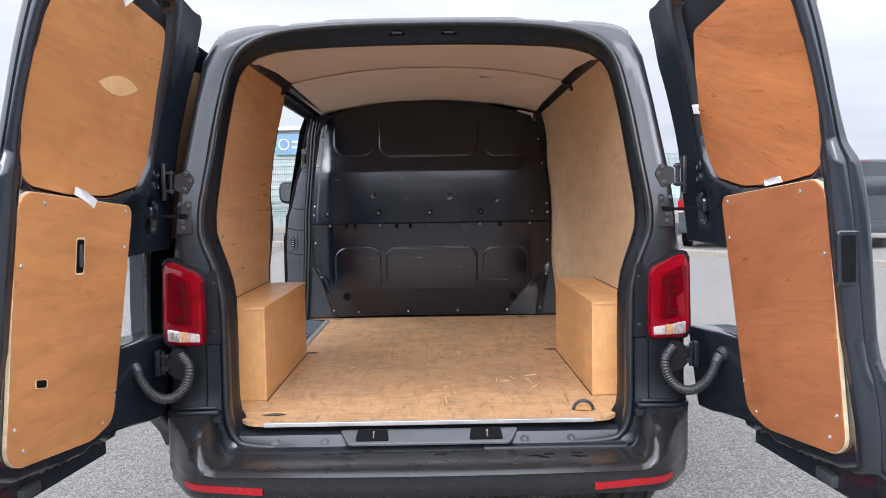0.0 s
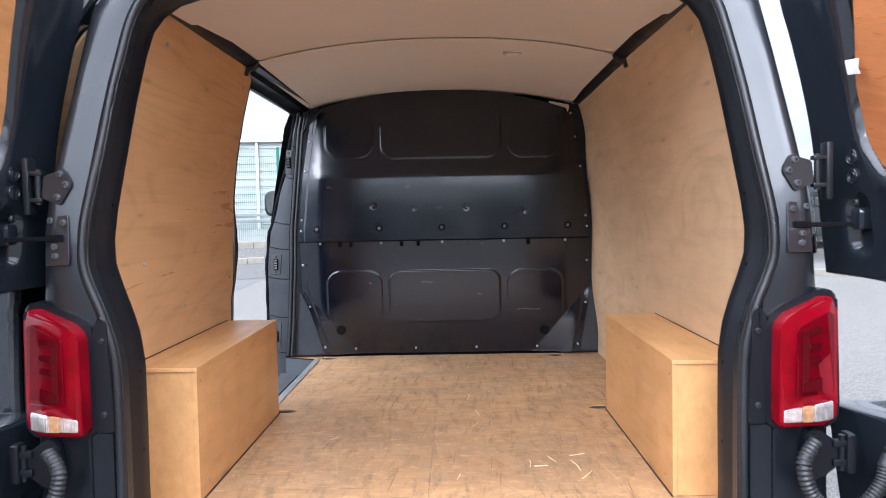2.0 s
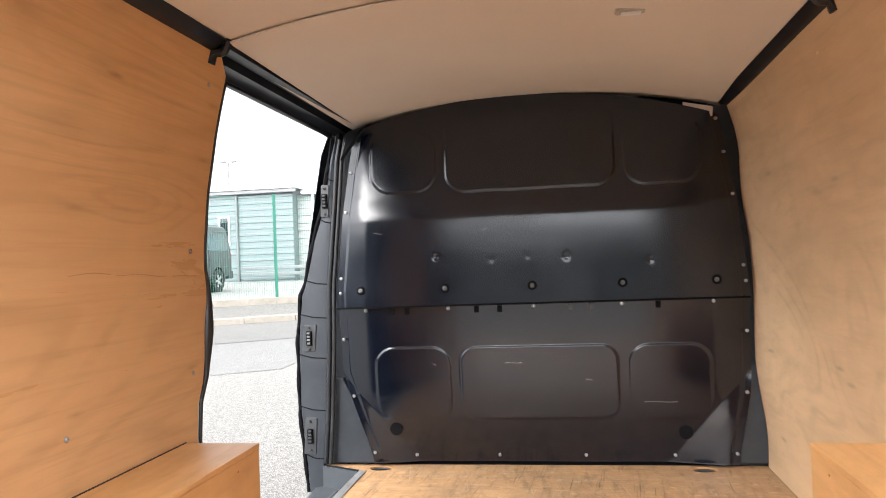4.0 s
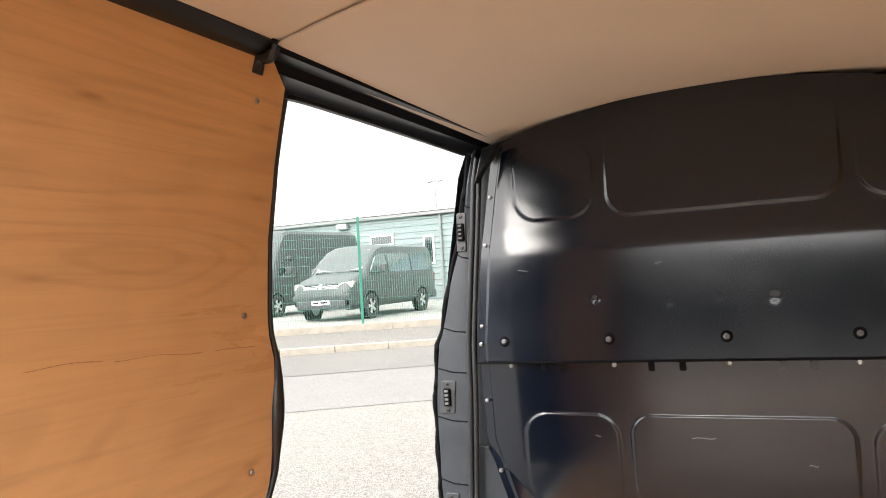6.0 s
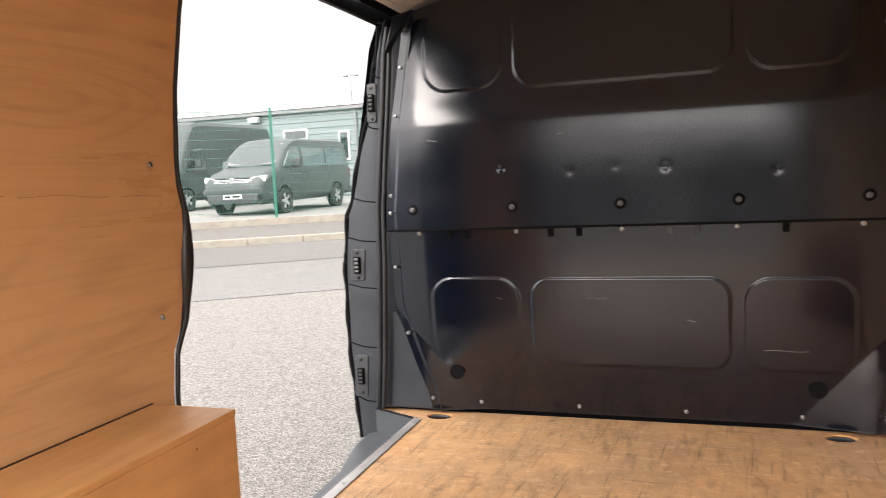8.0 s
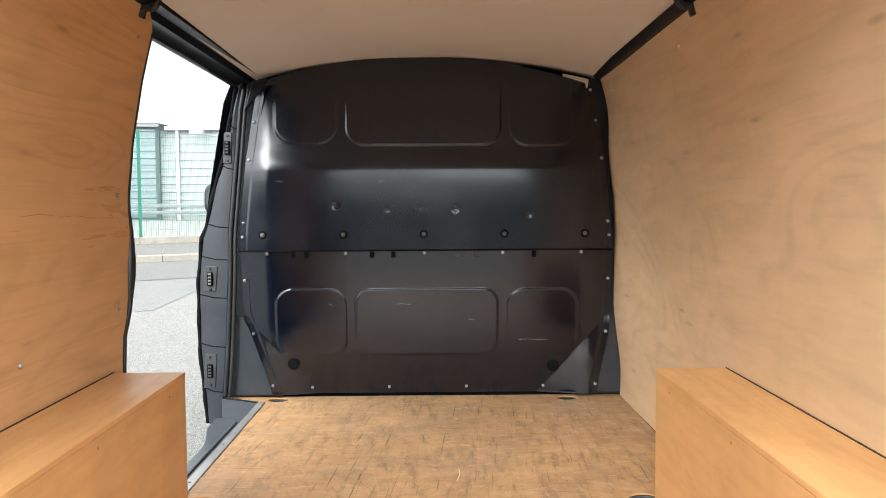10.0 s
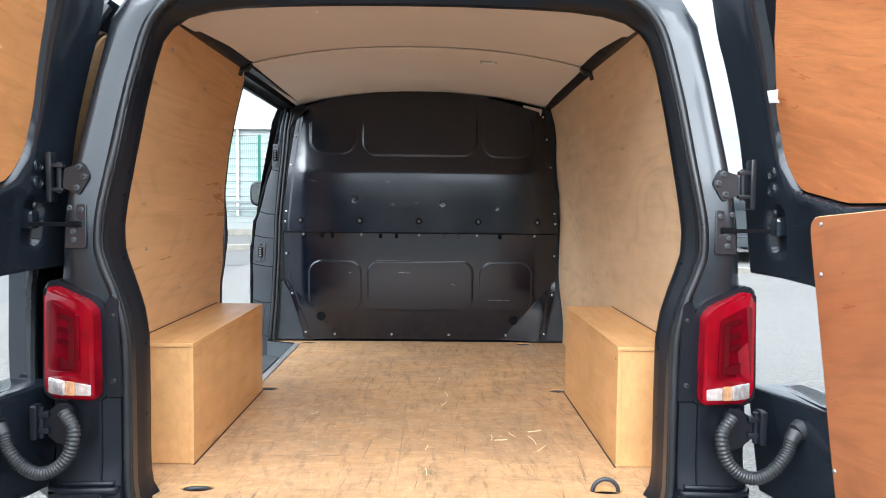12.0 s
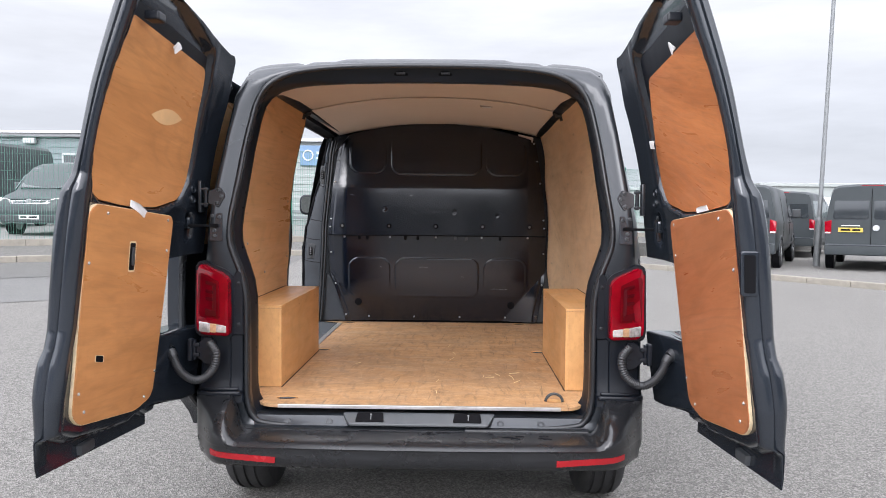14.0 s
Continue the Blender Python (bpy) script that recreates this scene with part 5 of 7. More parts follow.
    part("check_bolt", screw((c[0] - sx * 0.016, c[1] + 0.004, 1.332), (-sx, 0, 0), 0.009, 0.005), RUBBER, door)
    # latch pocket on the free edge, bottom latch and foot
    if sx > 0:
        bm = bmesh.new()
        prism(bm, rounded([(0.936, 1.120), (0.984, 1.120), (0.982, 1.246), (0.932, 1.246)], 0.008, 3), XZ, -0.785, -0.802, 0.003)
        latch = part("latch_pocket", bm, PAINT_IN, door, "black plastic latch pocket")
        bm = bmesh.new()
        prism(bm, rounded([(0.944, 1.130), (0.974, 1.130), (0.972, 1.236), (0.940, 1.236)], 0.005, 3), XZ, -0.800, -0.8035)
        part("latch_hole", bm, DARK, latch)
    p = Vector(at(0.60, 0.595, -0.035))
    bm = boxed(p.x - 0.022, p.x + 0.022, p.y - 0.045, p.y + 0.045, 0.575, 0.610, bevel=0.010)
    part("bottom_latch", bm, PLASTIC, door, "black bottom latch", True)
    p = Vector(at(0.70, 1.915, 0.03))
    bm = boxed(p.x - 0.022, p.x + 0.022, p.y - 0.030, p.y + 0.030, 1.905, 1.932, bevel=0.006)
    part("top_latch", bm, REVEAL, door, "black top latch")
    return door


rear_door(-1, 0.0, 0.030, PLY_DOOR_L, PLY_DOOR_L, "open rear door, dark grey inner panel with plywood boards")
rear_door(1, 0.016, 0.020, PLY_DOOR_RU, PLY_DOOR_R, "open rear door, dark grey inner panel with red-brown boards")

# ---- sliding side door, run back along the body ----
def slide_back(z):
    """Rear edge of the sliding door."""
    return 0.16 + 0.08 * smoothstep(1.70, 1.90, z) + 0.20 * smoothstep(0.66, 0.42, z)


bm = bmesh.new()
rows = []
for i in range(25):
    z = 0.42 + 1.46 * i / 24
    rows.append([(-(side_x(z) + 0.03 + 0.008 * math.sin(math.pi * (y - 0.16) / 1.14)), y, z) for y in np.linspace(slide_back(z), 1.30, 13)])
thick_sheet(bm, rows, lambda p: (-0.055, 0, 0))
slide = part("sliding_door", bm, PAINT_IN, van, "dark grey sliding door pushed fully back", True, 40)
bm = bmesh.new()
o = rounded([(0.205, 1.20), (1.22, 1.20), (1.20, 1.80), (0.27, 1.80), (0.215, 1.70)], 0.04, 4)
prism(bm, o, lambda a, b, d: (-(side_x(b) + 0.03 - d), a, b), 0.004, 0.012)
part("door_board", bm, PLY_WALL_L, slide, "brown plywood board on the sliding door")
bm = bmesh.new()
pts = [(-(side_x(z) + 0.028), slide_back(z) + 0.005, z) for z in np.linspace(0.42, 1.86, 30)]
tube(bm, pts, 0.014, 8)
part("edge_seal", bm, RUBBER, slide, "", True)


# ---- load space ----
WALL_Z = [0.58, 0.95, 1.25, 1.40, 1.55, 1.70, 1.80, 1.90]
WALL_X = [0.790, 0.800, 0.802, 0.793, 0.772, 0.742, 0.716, 0.688]


def wall_x(z):
    return interp(z, WALL_Z, WALL_X)


# body inner structure behind the boards, top rails, pillars
for sx in (-1, 1):
    bm = bmesh.new()
    rail = [(0.690, 1.908), (0.655, 1.903), (0.648, 1.892), (0.668, 1.881), (0.692, 1.874), (0.715, 1.877), (0.72, 1.908)]
    loft(bm, [[(sx * x, y, z) for x, z in rail] for y in (0.24, 0.8, 1.235)], True, True)
    if sx > 0:
        loft(bm, [[(sx * (x + 0.01), y, z - 0.01) for x, z in rail] for y in (1.25, 1.8, 2.36)], True, True)
    part("roof_rail", bm, REVEAL, van, "black roof rail above the lining", True, 40)
    bm = bmesh.new()
    tube(bm, curve([(sx * 0.655, 1.235, 1.893), (sx * 0.668, 1.235, 1.872), (sx * 0.690, 1.235, 1.870), (sx * 0.700, 1.235, 1.845)], 5), 0.012, 8)
    part("rail_clip", bm, RUBBER, van, "black rubber clip", True)
# header over the side door: rail, lip and seal
bm = bmesh.new()
prof = [(-0.645, 1.905), (-0.655, 1.880), (-0.690, 1.880), (-0.702, 1.862), (-0.728, 1.860), (-0.742, 1.848), (-0.775, 1.856), (-0.80, 1.862), (-0.80, 1.90), (-0.72, 1.925)]
loft(bm, [[(x, y, z) for x, z in prof] for y in (1.22, 1.6, 2.0, 2.40)], True, True)
part("door_header", bm, REVEAL, van, "black header above the side opening", True, 40)
bm = bmesh.new()
seal = [(-0.762, 1.33, 1.82), (-0.760, 1.40, 1.848), (-0.752, 1.6, 1.850), (-0.752, 2.0, 1.850), (-0.752, 2.33, 1.848)]
tube(bm, curve(seal, 8), 0.011, 8)
part("door_seal", bm, RUBBER, van, "black rubber side door seal", True)

# rear jamb of the side opening: edge of the body behind the left board, with the seal's kink
JAMB_Z = [0.50, 0.60, 0.93, 1.02, 1.08, 1.18, 1.26, 1.31, 1.36, 1.53, 1.77, 1.82, 1.85]
JAMB_Y = [1.30, 1.318, 1.320, 1.332, 1.365, 1.378, 1.388, 1.385, 1.368, 1.350, 1.338, 1.345, 1.38]
bm = bmesh.new()
rows = []
for z in np.linspace(0.50, 1.84, 68):
    y = interp(z, JAMB_Z, JAMB_Y)
    x = wall_x(z) + 0.026
    rows.append([(-(x - 0.018), y - 0.09, z), (-(x - 0.018), y - 0.002, z), (-x, y + 0.008, z), (-(x + 0.06), y + 0.004, z), (-(x + 0.10), y - 0.06, z)])
sheet(bm, rows)
part("rear_jamb", bm, RUBBER, van, "black edge and seal behind the side opening", True, 60)

bm = bmesh.new()
pts = [(-(wall_x(z) + 0.002), interp(z, JAMB_Z[:-2], JAMB_Y[:-2]) + 0.001, z) for z in np.linspace(0.55, 1.82, 110)]
tube(bm, pts, 0.0052, 8, lambda i: 1.0 + 2.2 * math.exp(-((0.55 + 1.27 * i / 109 - 1.20) / 0.09) ** 2))
part("jamb_seal", bm, RUBBER, van, "black rubber seal along the lining's edge", True, 60)

# front pillar of the side opening
PIL_Z = [0.48, 0.60, 0.78, 1.06, 1.24, 1.28, 1.45, 1.57, 1.75, 1.86]
PIL_OUT = [0.897, 0.905, 0.921, 0.921, 0.903, 0.885, 0.845, 0.803, 0.772, 0.745]
PIL_IN = [0.835, 0.830, 0.815, 0.800, 0.795, 0.792, 0.775, 0.762, 0.745, 0.722]
bm = bmesh.new()
rows = []
for z in np.linspace(0.48, 1.86, 50):
    a, b = interp(z, PIL_Z, PIL_OUT), interp(z, PIL_Z, PIL_IN)
    rows.append([(-(a + 0.012), 2.46, z), (-a, 2.385, z), (-(a - 0.006), 2.373, z), (-(a * 0.5 + b * 0.5), 2.366, z), (-(b + 0.004), 2.370, z), (-b, 2.380, z), (-(b - 0.01), 2.44, z)])
sheet(bm, rows)
pillar = part("door_pillar", bm, TRIM, van, "grey trimmed front pillar of the side opening", True, 40)
for g in (0.0, 0.020):
    bm = bmesh.new()
    pts = [(-(interp(z, PIL_Z, PIL_IN) - 0.012 - g), 2.352 - 0.25 * g, z) for z in np.linspace(0.60, 1.83, 120)]
    tube(bm, pts, 0.010 if not g else 0.008, 8, (lambda i: 1.0 if i % 2 else 0.88) if not g else None)
    part("pillar_seal", bm, RUBBER, pillar, "", True, 70)
bm = bmesh.new()
pts = [(-(interp(z, PIL_Z, PIL_OUT) + 0.004), 2.382 + 0.006 * math.sin(z * 40), z) for z in np.linspace(0.48, 1.84, 60)]
tube(bm, pts, 0.009, 6)
part("pillar_edge", bm, DARK, pillar, "", True)
for zc, zh, wide in ((1.075, 0.052, 0.030), (1.60, 0.062, 0.019), (0.70, 0.070, 0.028)):
    xc = -(interp(zc, PIL_Z, PIL_OUT) + interp(zc, PIL_Z, PIL_IN)) / 2 - 0.012
    bm = bmesh.new()
    prism(bm, rounded([(xc - wide, zc - zh), (xc + wide * 0.7, zc - zh), (xc + wide, zc + zh), (xc - wide * 0.7, zc + zh)], 0.006, 3), XZ, 2.372, 2.3625, 0.002)
    plate = part("pillar_plate", bm, PLASTIC, pillar, "dark catch plate set in the pillar")
    bm = boxed(xc - 0.011, xc + 0.011, 2.352, 2.366, zc - 0.028, zc + 0.028, bevel=0.004)
    part("pillar_catch", bm, DARK, plate)
    for k in range(4):
        bm = boxed(xc - 0.006, xc + 0.006, 2.349, 2.3535, zc - 0.022 + 0.013 * k, zc - 0.015 + 0.013 * k, bevel=0.001)
        part("catch_contact", bm, GALV if zc > 1.0 and zc < 1.2 else PLASTIC, plate)
    for dz in (-0.8, 0.8):
        part("plate_screw", screw((xc, 2.3625, zc + zh * dz), (0, -1, 0), 0.006, 0.004), RUBBER, plate)

for zc in (0.615, 0.80, 1.00, 1.155, 1.285, 1.52, 1.68):
    a, b = interp(zc, PIL_Z, PIL_OUT), interp(zc, PIL_Z, PIL_IN)
    bm = bmesh.new()
    tube(bm, [(-(a - 0.004), 2.3735, zc + 0.012), (-(a * 0.5 + b * 0.5), 2.3655, zc), (-(b + 0.004), 2.3695, zc - 0.004)], 0.0022, 6)
    part("pillar_joint", bm, DARK, pillar)

# bulkhead: two overlapping pressed sheets
HALF_Z = [0.60, 0.66, 0.86, 0.95, 1.25, 1.55, 1.70, 1.82, 1.90]
HALF_W = [0.630, 0.640, 0.710, 0.738, 0.742, 0.712, 0.690, 0.668, 0.655]
HALF_R = [0.690, 0.695, 0.735, 0.742, 0.742, 0.712, 0.690, 0.668, 0.655]
PRESSED = [(-0.597, -0.350, 1.612, 1.84, 0.075), (-0.314, 0.300, 1.605, 1.90, 0.07), (0.333, 0.600, 1.60, 1.84, 0.075), (-0.604, -0.320, 0.762, 1.036, 0.07), (-0.284, 0.286, 0.762, 1.034, 0.06), (0.323, 0.606, 0.762, 1.032, 0.07)]
SCRATCHES = [(-0.592, 1.465, -0.558, 1.463), (-0.185, 1.459, -0.166, 1.467), (-0.119, 0.972, -0.057, 0.974), (0.169, 0.908, 0.191, 0.908), (0.371, 0.824, 0.487, 0.825), (-0.390, 0.973, -0.374, 0.971)]
DENTS = [(-0.355, 1.368, 0.018, 0.0028), (0.118, 1.352, 0.020, 0.0022), (-0.15, 1.352, 0.02, 0.0006), (0.41, 1.33, 0.02, 0.0012), (-0.02, 1.36, 0.02, 0.0005)]


def bulkhead_y(x, z):
    y = eased(z, [0.60, 0.68, 0.78, 0.90, 1.187], [2.392, 2.370, 2.347, 2.332, 2.316]) if z < 1.187 else eased(z, [1.187, 1.30, 1.42, 1.505, 1.528, 1.55, 1.60, 1.70, 1.95], [2.306, 2.3085, 2.3110, 2.3135, 2.3158, 2.3190, 2.3262, 2.3345, 2.342])
    y += 0.017 * smoothstep(0.61, 0.76, abs(x)) ** 1.2
    for x0, x1, z0, z1, r in PRESSED:
        y -= 0.0036 * smoothstep(0.002, -0.004, rect_gap(x, z, x0, x1, z0, z1, r))
    for dx, dz, r, h in DENTS:
        y += h * math.exp(-((x - dx) ** 2 + (z - dz) ** 2) / (2 * (r * 0.4) ** 2))
    # folded gussets in the lower corners
    k = 0.49 + 0.83 * (z - 0.645)
    y -= 0.24 * max(0.0, abs(x) - k) * smoothstep(0.98, 0.90, z)
    # flat flange along the sides, set back from the pressed field
    rim = interp(z, HALF_Z, HALF_W if x < 0 else HALF_R) - abs(x)
    y += 0.006 * smoothstep(0.034, 0.026, rim)
    return y


def bulk_rows(v0, v1, nv, nu, push=0.0):
    rows = []
    for i in range(nv + 1):
        row = []
        for j in range(nu + 1):
            s = -1 + 2 * j / nu
            xt = s * 0.70
            top = 1.955 - 0.10 * (abs(xt) / 0.7) ** 2.2 - (0.0 if xt < 0 else 0.02 * (xt / 0.7))
            zz = v0 + (min(v1, top) - v0) * i / nv if v1 > 1.9 else v0 + (v1 - v0) * i / nv
            x = s * interp(zz, HALF_Z, HALF_W if s < 0 else HALF_R)
            row.append((x, bulkhead_y(x, zz) + push, zz))
        rows.append(row)
    return rows


bm = bmesh.new()
thick_sheet(bm, bulk_rows(1.19, 2.0, 210, 380), lambda p: (0, 0.012, 0))
bulkhead = thing("bulkhead", "black pressed steel bulkhead with scuffs and small dents", "bulkhead")
part("upper_sheet", bm, STEEL_BLACK, bulkhead, "", True, 50)
bm = bmesh.new()
thick_sheet(bm, bulk_rows(0.598, 1.205, 165, 380, 0.004), lambda p: (0, 0.012, 0))
part("lower_sheet", bm, STEEL_BLACK, bulkhead, "", True, 50)
for i in range(5):
    x = -0.645 + 0.3185 * i
    bm = bmesh.new()
    y = bulkhead_y(x, 1.253)
    cylinder(bm, (x, y + 0.002, 1.253), (x, y - 0.004, 1.253), 0.018, 20, 0.014)
    washer = part("bolt_cup", bm, DARK, bulkhead, "", True)
    part("bolt", screw((x, y - 0.006, 1.253), (0, -1, 0.15), 0.0085, 0.007), GALV, bulkhead, "zinc-plated bolt")
    part("rivet", screw((-0.632 + 0.3125 * i, bulkhead_y(-0.632 + 0.3125 * i, 1.17) + 0.002, 1.178), (0, -1, 0), 0.007, 0.005), CHROME, bulkhead)
for z in (1.82, 1.70, 1.55, 1.30, 1.245, 1.07, 0.855, 0.64):
    for sx in (-1, 1):
        x = sx * (interp(z, HALF_Z, HALF_W if sx < 0 else HALF_R) - 0.012)
        part("rivet", screw((x, bulkhead_y(x, z) - 0.001, z), (0, -1, 0), 0.0065, 0.005), CHROME, bulkhead)
for i in range(4):
    x = -0.47 + 0.315 * i
    part("rivet", screw((x, bulkhead_y(x, 0.625) - 0.001, 0.625), (0, -1, 0), 0.0065, 0.005), CHROME, bulkhead)
for x in (-0.53, -0.475, -0.215, -0.13, 0.125, 0.20, 0.43):
    y = bulkhead_y(x, 1.172) + 0.004
    bm = boxed(x - 0.009, x + 0.009, y - 0.003, y + 0.003, 1.160, 1.184, bevel=0.001)
    part("slot", bm, DARK if int(x * 100) % 2 else PLASTIC, bulkhead)
bm = boxed(-0.74, 0.74, 2.300, 2.306, 1.186, 1.193, bevel=0.002)
part("lap_edge", bm, DARK, bulkhead)
bm = bmesh.new()
prism(bm, rounded([(0.545, 1.885), (0.650, 1.862), (0.645, 1.826), (0.562, 1.842)], 0.006, 3), XZ, 2.345, 2.352)
part("corner_tag", bm, LINER, bulkhead, "pale beige corner tab")
for x, z in ((-0.540, 0.728), (0.513, 0.712)):
    bm = bmesh.new()
    cylinder(bm, (x, bulkhead_y(x, z) - 0.001, z), (x, bulkhead_y(x, z) - 0.003, z), 0.024, 18)
    part("grommet", bm, DARK, bulkhead)
for x0, z0, x1, z1 in SCRATCHES:
    bm = bmesh.new()
    tube(bm, [(x0 + (x1 - x0) * q, bulkhead_y(x0 + (x1 - x0) * q, z0) - 0.0003 + (0.004 if z0 < 1.187 else 0), z0 + (z1 - z0) * q + 0.002 * math.sin(6 * q)) for q in np.linspace(0, 1, 6)], 0.0008, 5)
    part("scratch", bm, SCUFF, bulkhead)
bm = bmesh.new()
prism(bm, [(-0.695, 1.74), (-0.665, 1.842), (-0.600, 1.856), (-0.628, 1.830), (-0.658, 1.79)], XZ, 2.262, 2.30, 0.004)
part("corner_gusset", bm, REVEAL, van, "black gusset at the bulkhead's upper corner", True, 40)
part("cab_wall", boxed(-0.70, 0.80, 2.425, 2.44, 0.32, 1.93), DARK, van)
# side cheeks beside the bulkhead
for sx in (-1, 1):
    bm = bmesh.new()
    o = [(0.60, 0.585), (0.845, 0.585), (0.838, 0.90), (0.79, 1.0), (0.74, 1.84), (0.70, 1.90), (0.64, 1.90), (0.66, 1.6), (0.70, 0.93)]
    prism(bm, [(sx * a, b) for a, b in o], XZ, 2.405, 2.42)
    part("bulkhead_cheek", bm, TRIM, van, "dark grey panel beside the bulkhead")
bm = bmesh.new()
prism(bm, [(-0.84, 0.595), (-0.625, 0.595), (-0.70, 0.82), (-0.745, 0.92), (-0.78, 0.92), (-0.815, 0.925)], XZ, 2.372, 2.40, 0.004)
part("corner_trim", bm, TRIM, van, "grey triangular corner trim")
bm = bmesh.new()
prism(bm, [(0.84, 0.595), (0.69, 0.595), (0.735, 0.82), (0.745, 0.95), (0.80, 0.95), (0.83, 0.75)], XZ, 2.380, 2.40, 0.004)
part("corner_trim", bm, TRIM, van, "grey triangular corner trim")

# headliner: two thin boards with a lapped seam
def liner_z(x, y):
    return interp(y, [0.20, 0.6, 1.24, 2.4], [1.935, 1.955, 1.968, 1.958]) - 0.072 * (abs(x) / 0.66) ** 2.3


headliner = tagged(new("ceiling"), "beige hardboard headliner in two lapped boards", "ceiling", kind="structure")
xs = np.linspace(-0.68, 0.68, 41)
for y0, y1, dz in ((0.235, 1.27, 0.0), (1.235, 2.40, -0.008)):
    bm = bmesh.new()
    thick_sheet(bm, [[(x, y, liner_z(x, y) + dz) for x in xs] for y in np.linspace(y0, y1, 14)], lambda p: (0, 0, 0.004))
    part("headliner_board", bm, LINER, headliner, "", True, 60)
for x, y in ((-0.62, 1.33), (-0.58, 2.05), (-0.45, 1.55), (-0.2, 1.56), (0.05, 1.55), (0.3, 1.54), (0.5, 1.5), (-0.5, 2.2), (0.45, 2.2), (0.0, 2.25), (0.62, 1.7), (0.62, 2.1), (-0.62, 1.7), (-0.62, 2.1), (-0.3, 0.6), (0.3, 0.6)):
    part("liner_stud", screw((x, y, liner_z(x, y) - 0.001), (0, 0, -1), 0.008, 0.003), WHITE_PLASTIC, headliner)
cabin_lamp = thing("ceiling_light", "small beige rectangular lamp on the headliner", "lamp")
z = liner_z(0.30, 1.45)
bm = boxed(0.262, 0.338, 1.42, 1.46, z - 0.012, z, bevel=0.006)
part("frame", bm, LAMP_FRAME, cabin_lamp)
bm = boxed(0.275, 0.325, 1.427, 1.453, z - 0.016, z - 0.011, bevel=0.003)
part("lens", bm, WHITE_PLASTIC, cabin_lamp)

# side boards
for sx in (-1, 1):
    bm = bmesh.new()
    rows = []
    for k in range(28):
        z = 0.588 + (1.885 - 0.588) * k / 27
        front = interp(z, JAMB_Z[:-2], JAMB_Y[:-2]) - 0.010 - 0.06 * smoothstep(1.83, 1.885, z) if sx < 0 else 2.365
        ys = np.linspace(0.215 + (0.03 if z > 1.8 else 0) + 0.12 * smoothstep(1.6, 1.9, z), front, 24)
        rows.append([(sx * (wall_x(z) + 0.003 * math.sin(y * 4.0 + z * 3) - 0.042 * smoothstep(1.8, 2.36, y) * smoothstep(0.65, 1.0, z) * smoothstep(1.8, 1.5, z)), y, z) for y in ys])
    thick_sheet(bm, rows, lambda p: (sx * 0.006, 0, 0))
    board = thing("plywood_wall_board", "varnished plywood lining board with knots and a crack" if sx < 0 else "pale plywood lining board with wavy grain", "wall panel", "plywood lining of the load space")
    part("board", bm, PLY_WALL_L if sx < 0 else PLY_WALL, board, "", True, 60)
    for y, z in ((0.5, 1.80), (1.25, 1.80), (1.28, 1.40), (1.29, 1.10), (0.8, 1.05), (0.5, 1.2)) if sx < 0 else ((0.5, 1.80), (1.4, 1.80), (2.2, 1.80), (2.3, 1.3), (2.3, 0.9), (1.5, 0.8)):
        part("board_screw", screw((sx * (wall_x(z) - 0.003), y, z), (-sx, 0, 0), 0.006, 0.003), CHROME if sx < 0 else PLY_EDGE, board)
    if sx < 0:
        for y0, y1, z0 in ((0.815, 0.95, 1.349), (0.97, 1.17, 1.3475), (1.20, 1.315, 1.344)):
            bm = bmesh.new()
            pts = [(-(wall_x(z0) - 0.0005), y, z0 + 0.004 * math.sin(y * 9) + 0.002 * math.sin(y * 37)) for y in np.linspace(y0, y1, 40)]
            tube(bm, pts, 0.0007, 5, lambda i: 0.3 + 0.7 * abs(math.sin(i * 0.9)))
            part("crack", bm, CRACK, board)

# wheel-arch boxes: front, side and lid boards
for sx in (-1, 1):
    arch = thing("wheel_arch_box", "plain plywood box over the wheel arch", "box", "wheel-arch boxes")
    a, b = (0.612, 0.80)
    def span(p, q):
        return (min(sx * p, sx * q), max(sx * p, sx * q))
    part("front_board", boxed(*span(a + 0.012, b), 0.350, 0.362, 0.587, 0.928, bevel=0.0015), PLY_BOX, arch)
    part("side_board", boxed(*span(a, a + 0.012), 0.3485, 1.238, 0.587, 0.928, bevel=0.0015), PLY_BOX, arch)
    part("lid_board", boxed(*span(a - 0.001, b), 0.3475, 1.240, 0.9285, 0.940, bevel=0.0015), PLY_BOX, arch)
    part("back_board", boxed(*span(a + 0.012, b), 1.226, 1.238, 0.587, 0.928, bevel=0.0015), PLY_BOX, arch)
    part("joint", boxed(*span(a - 0.0015, b), 0.3470, 0.3485, 0.9275, 0.9286), CRACK, arch)
    part("joint", boxed(*span(0.7940, 0.7965), 0.36, 1.238, 0.9398, 0.9425), GAP, arch)
    part("joint", boxed(*span(a - 0.0035, a + 0.001), 0.347, 1.238, 0.5852, 0.5884), GAP, arch)
    for y, z in ((0.355, 0.90), (0.7, 0.905), (1.1, 0.905), (0.40, 0.62), (1.0, 0.62)):
        part("box_screw", screw((sx * a, y + 0.02, z), (-sx, 0, 0), 0.003, 0.001), CRACK, arch)


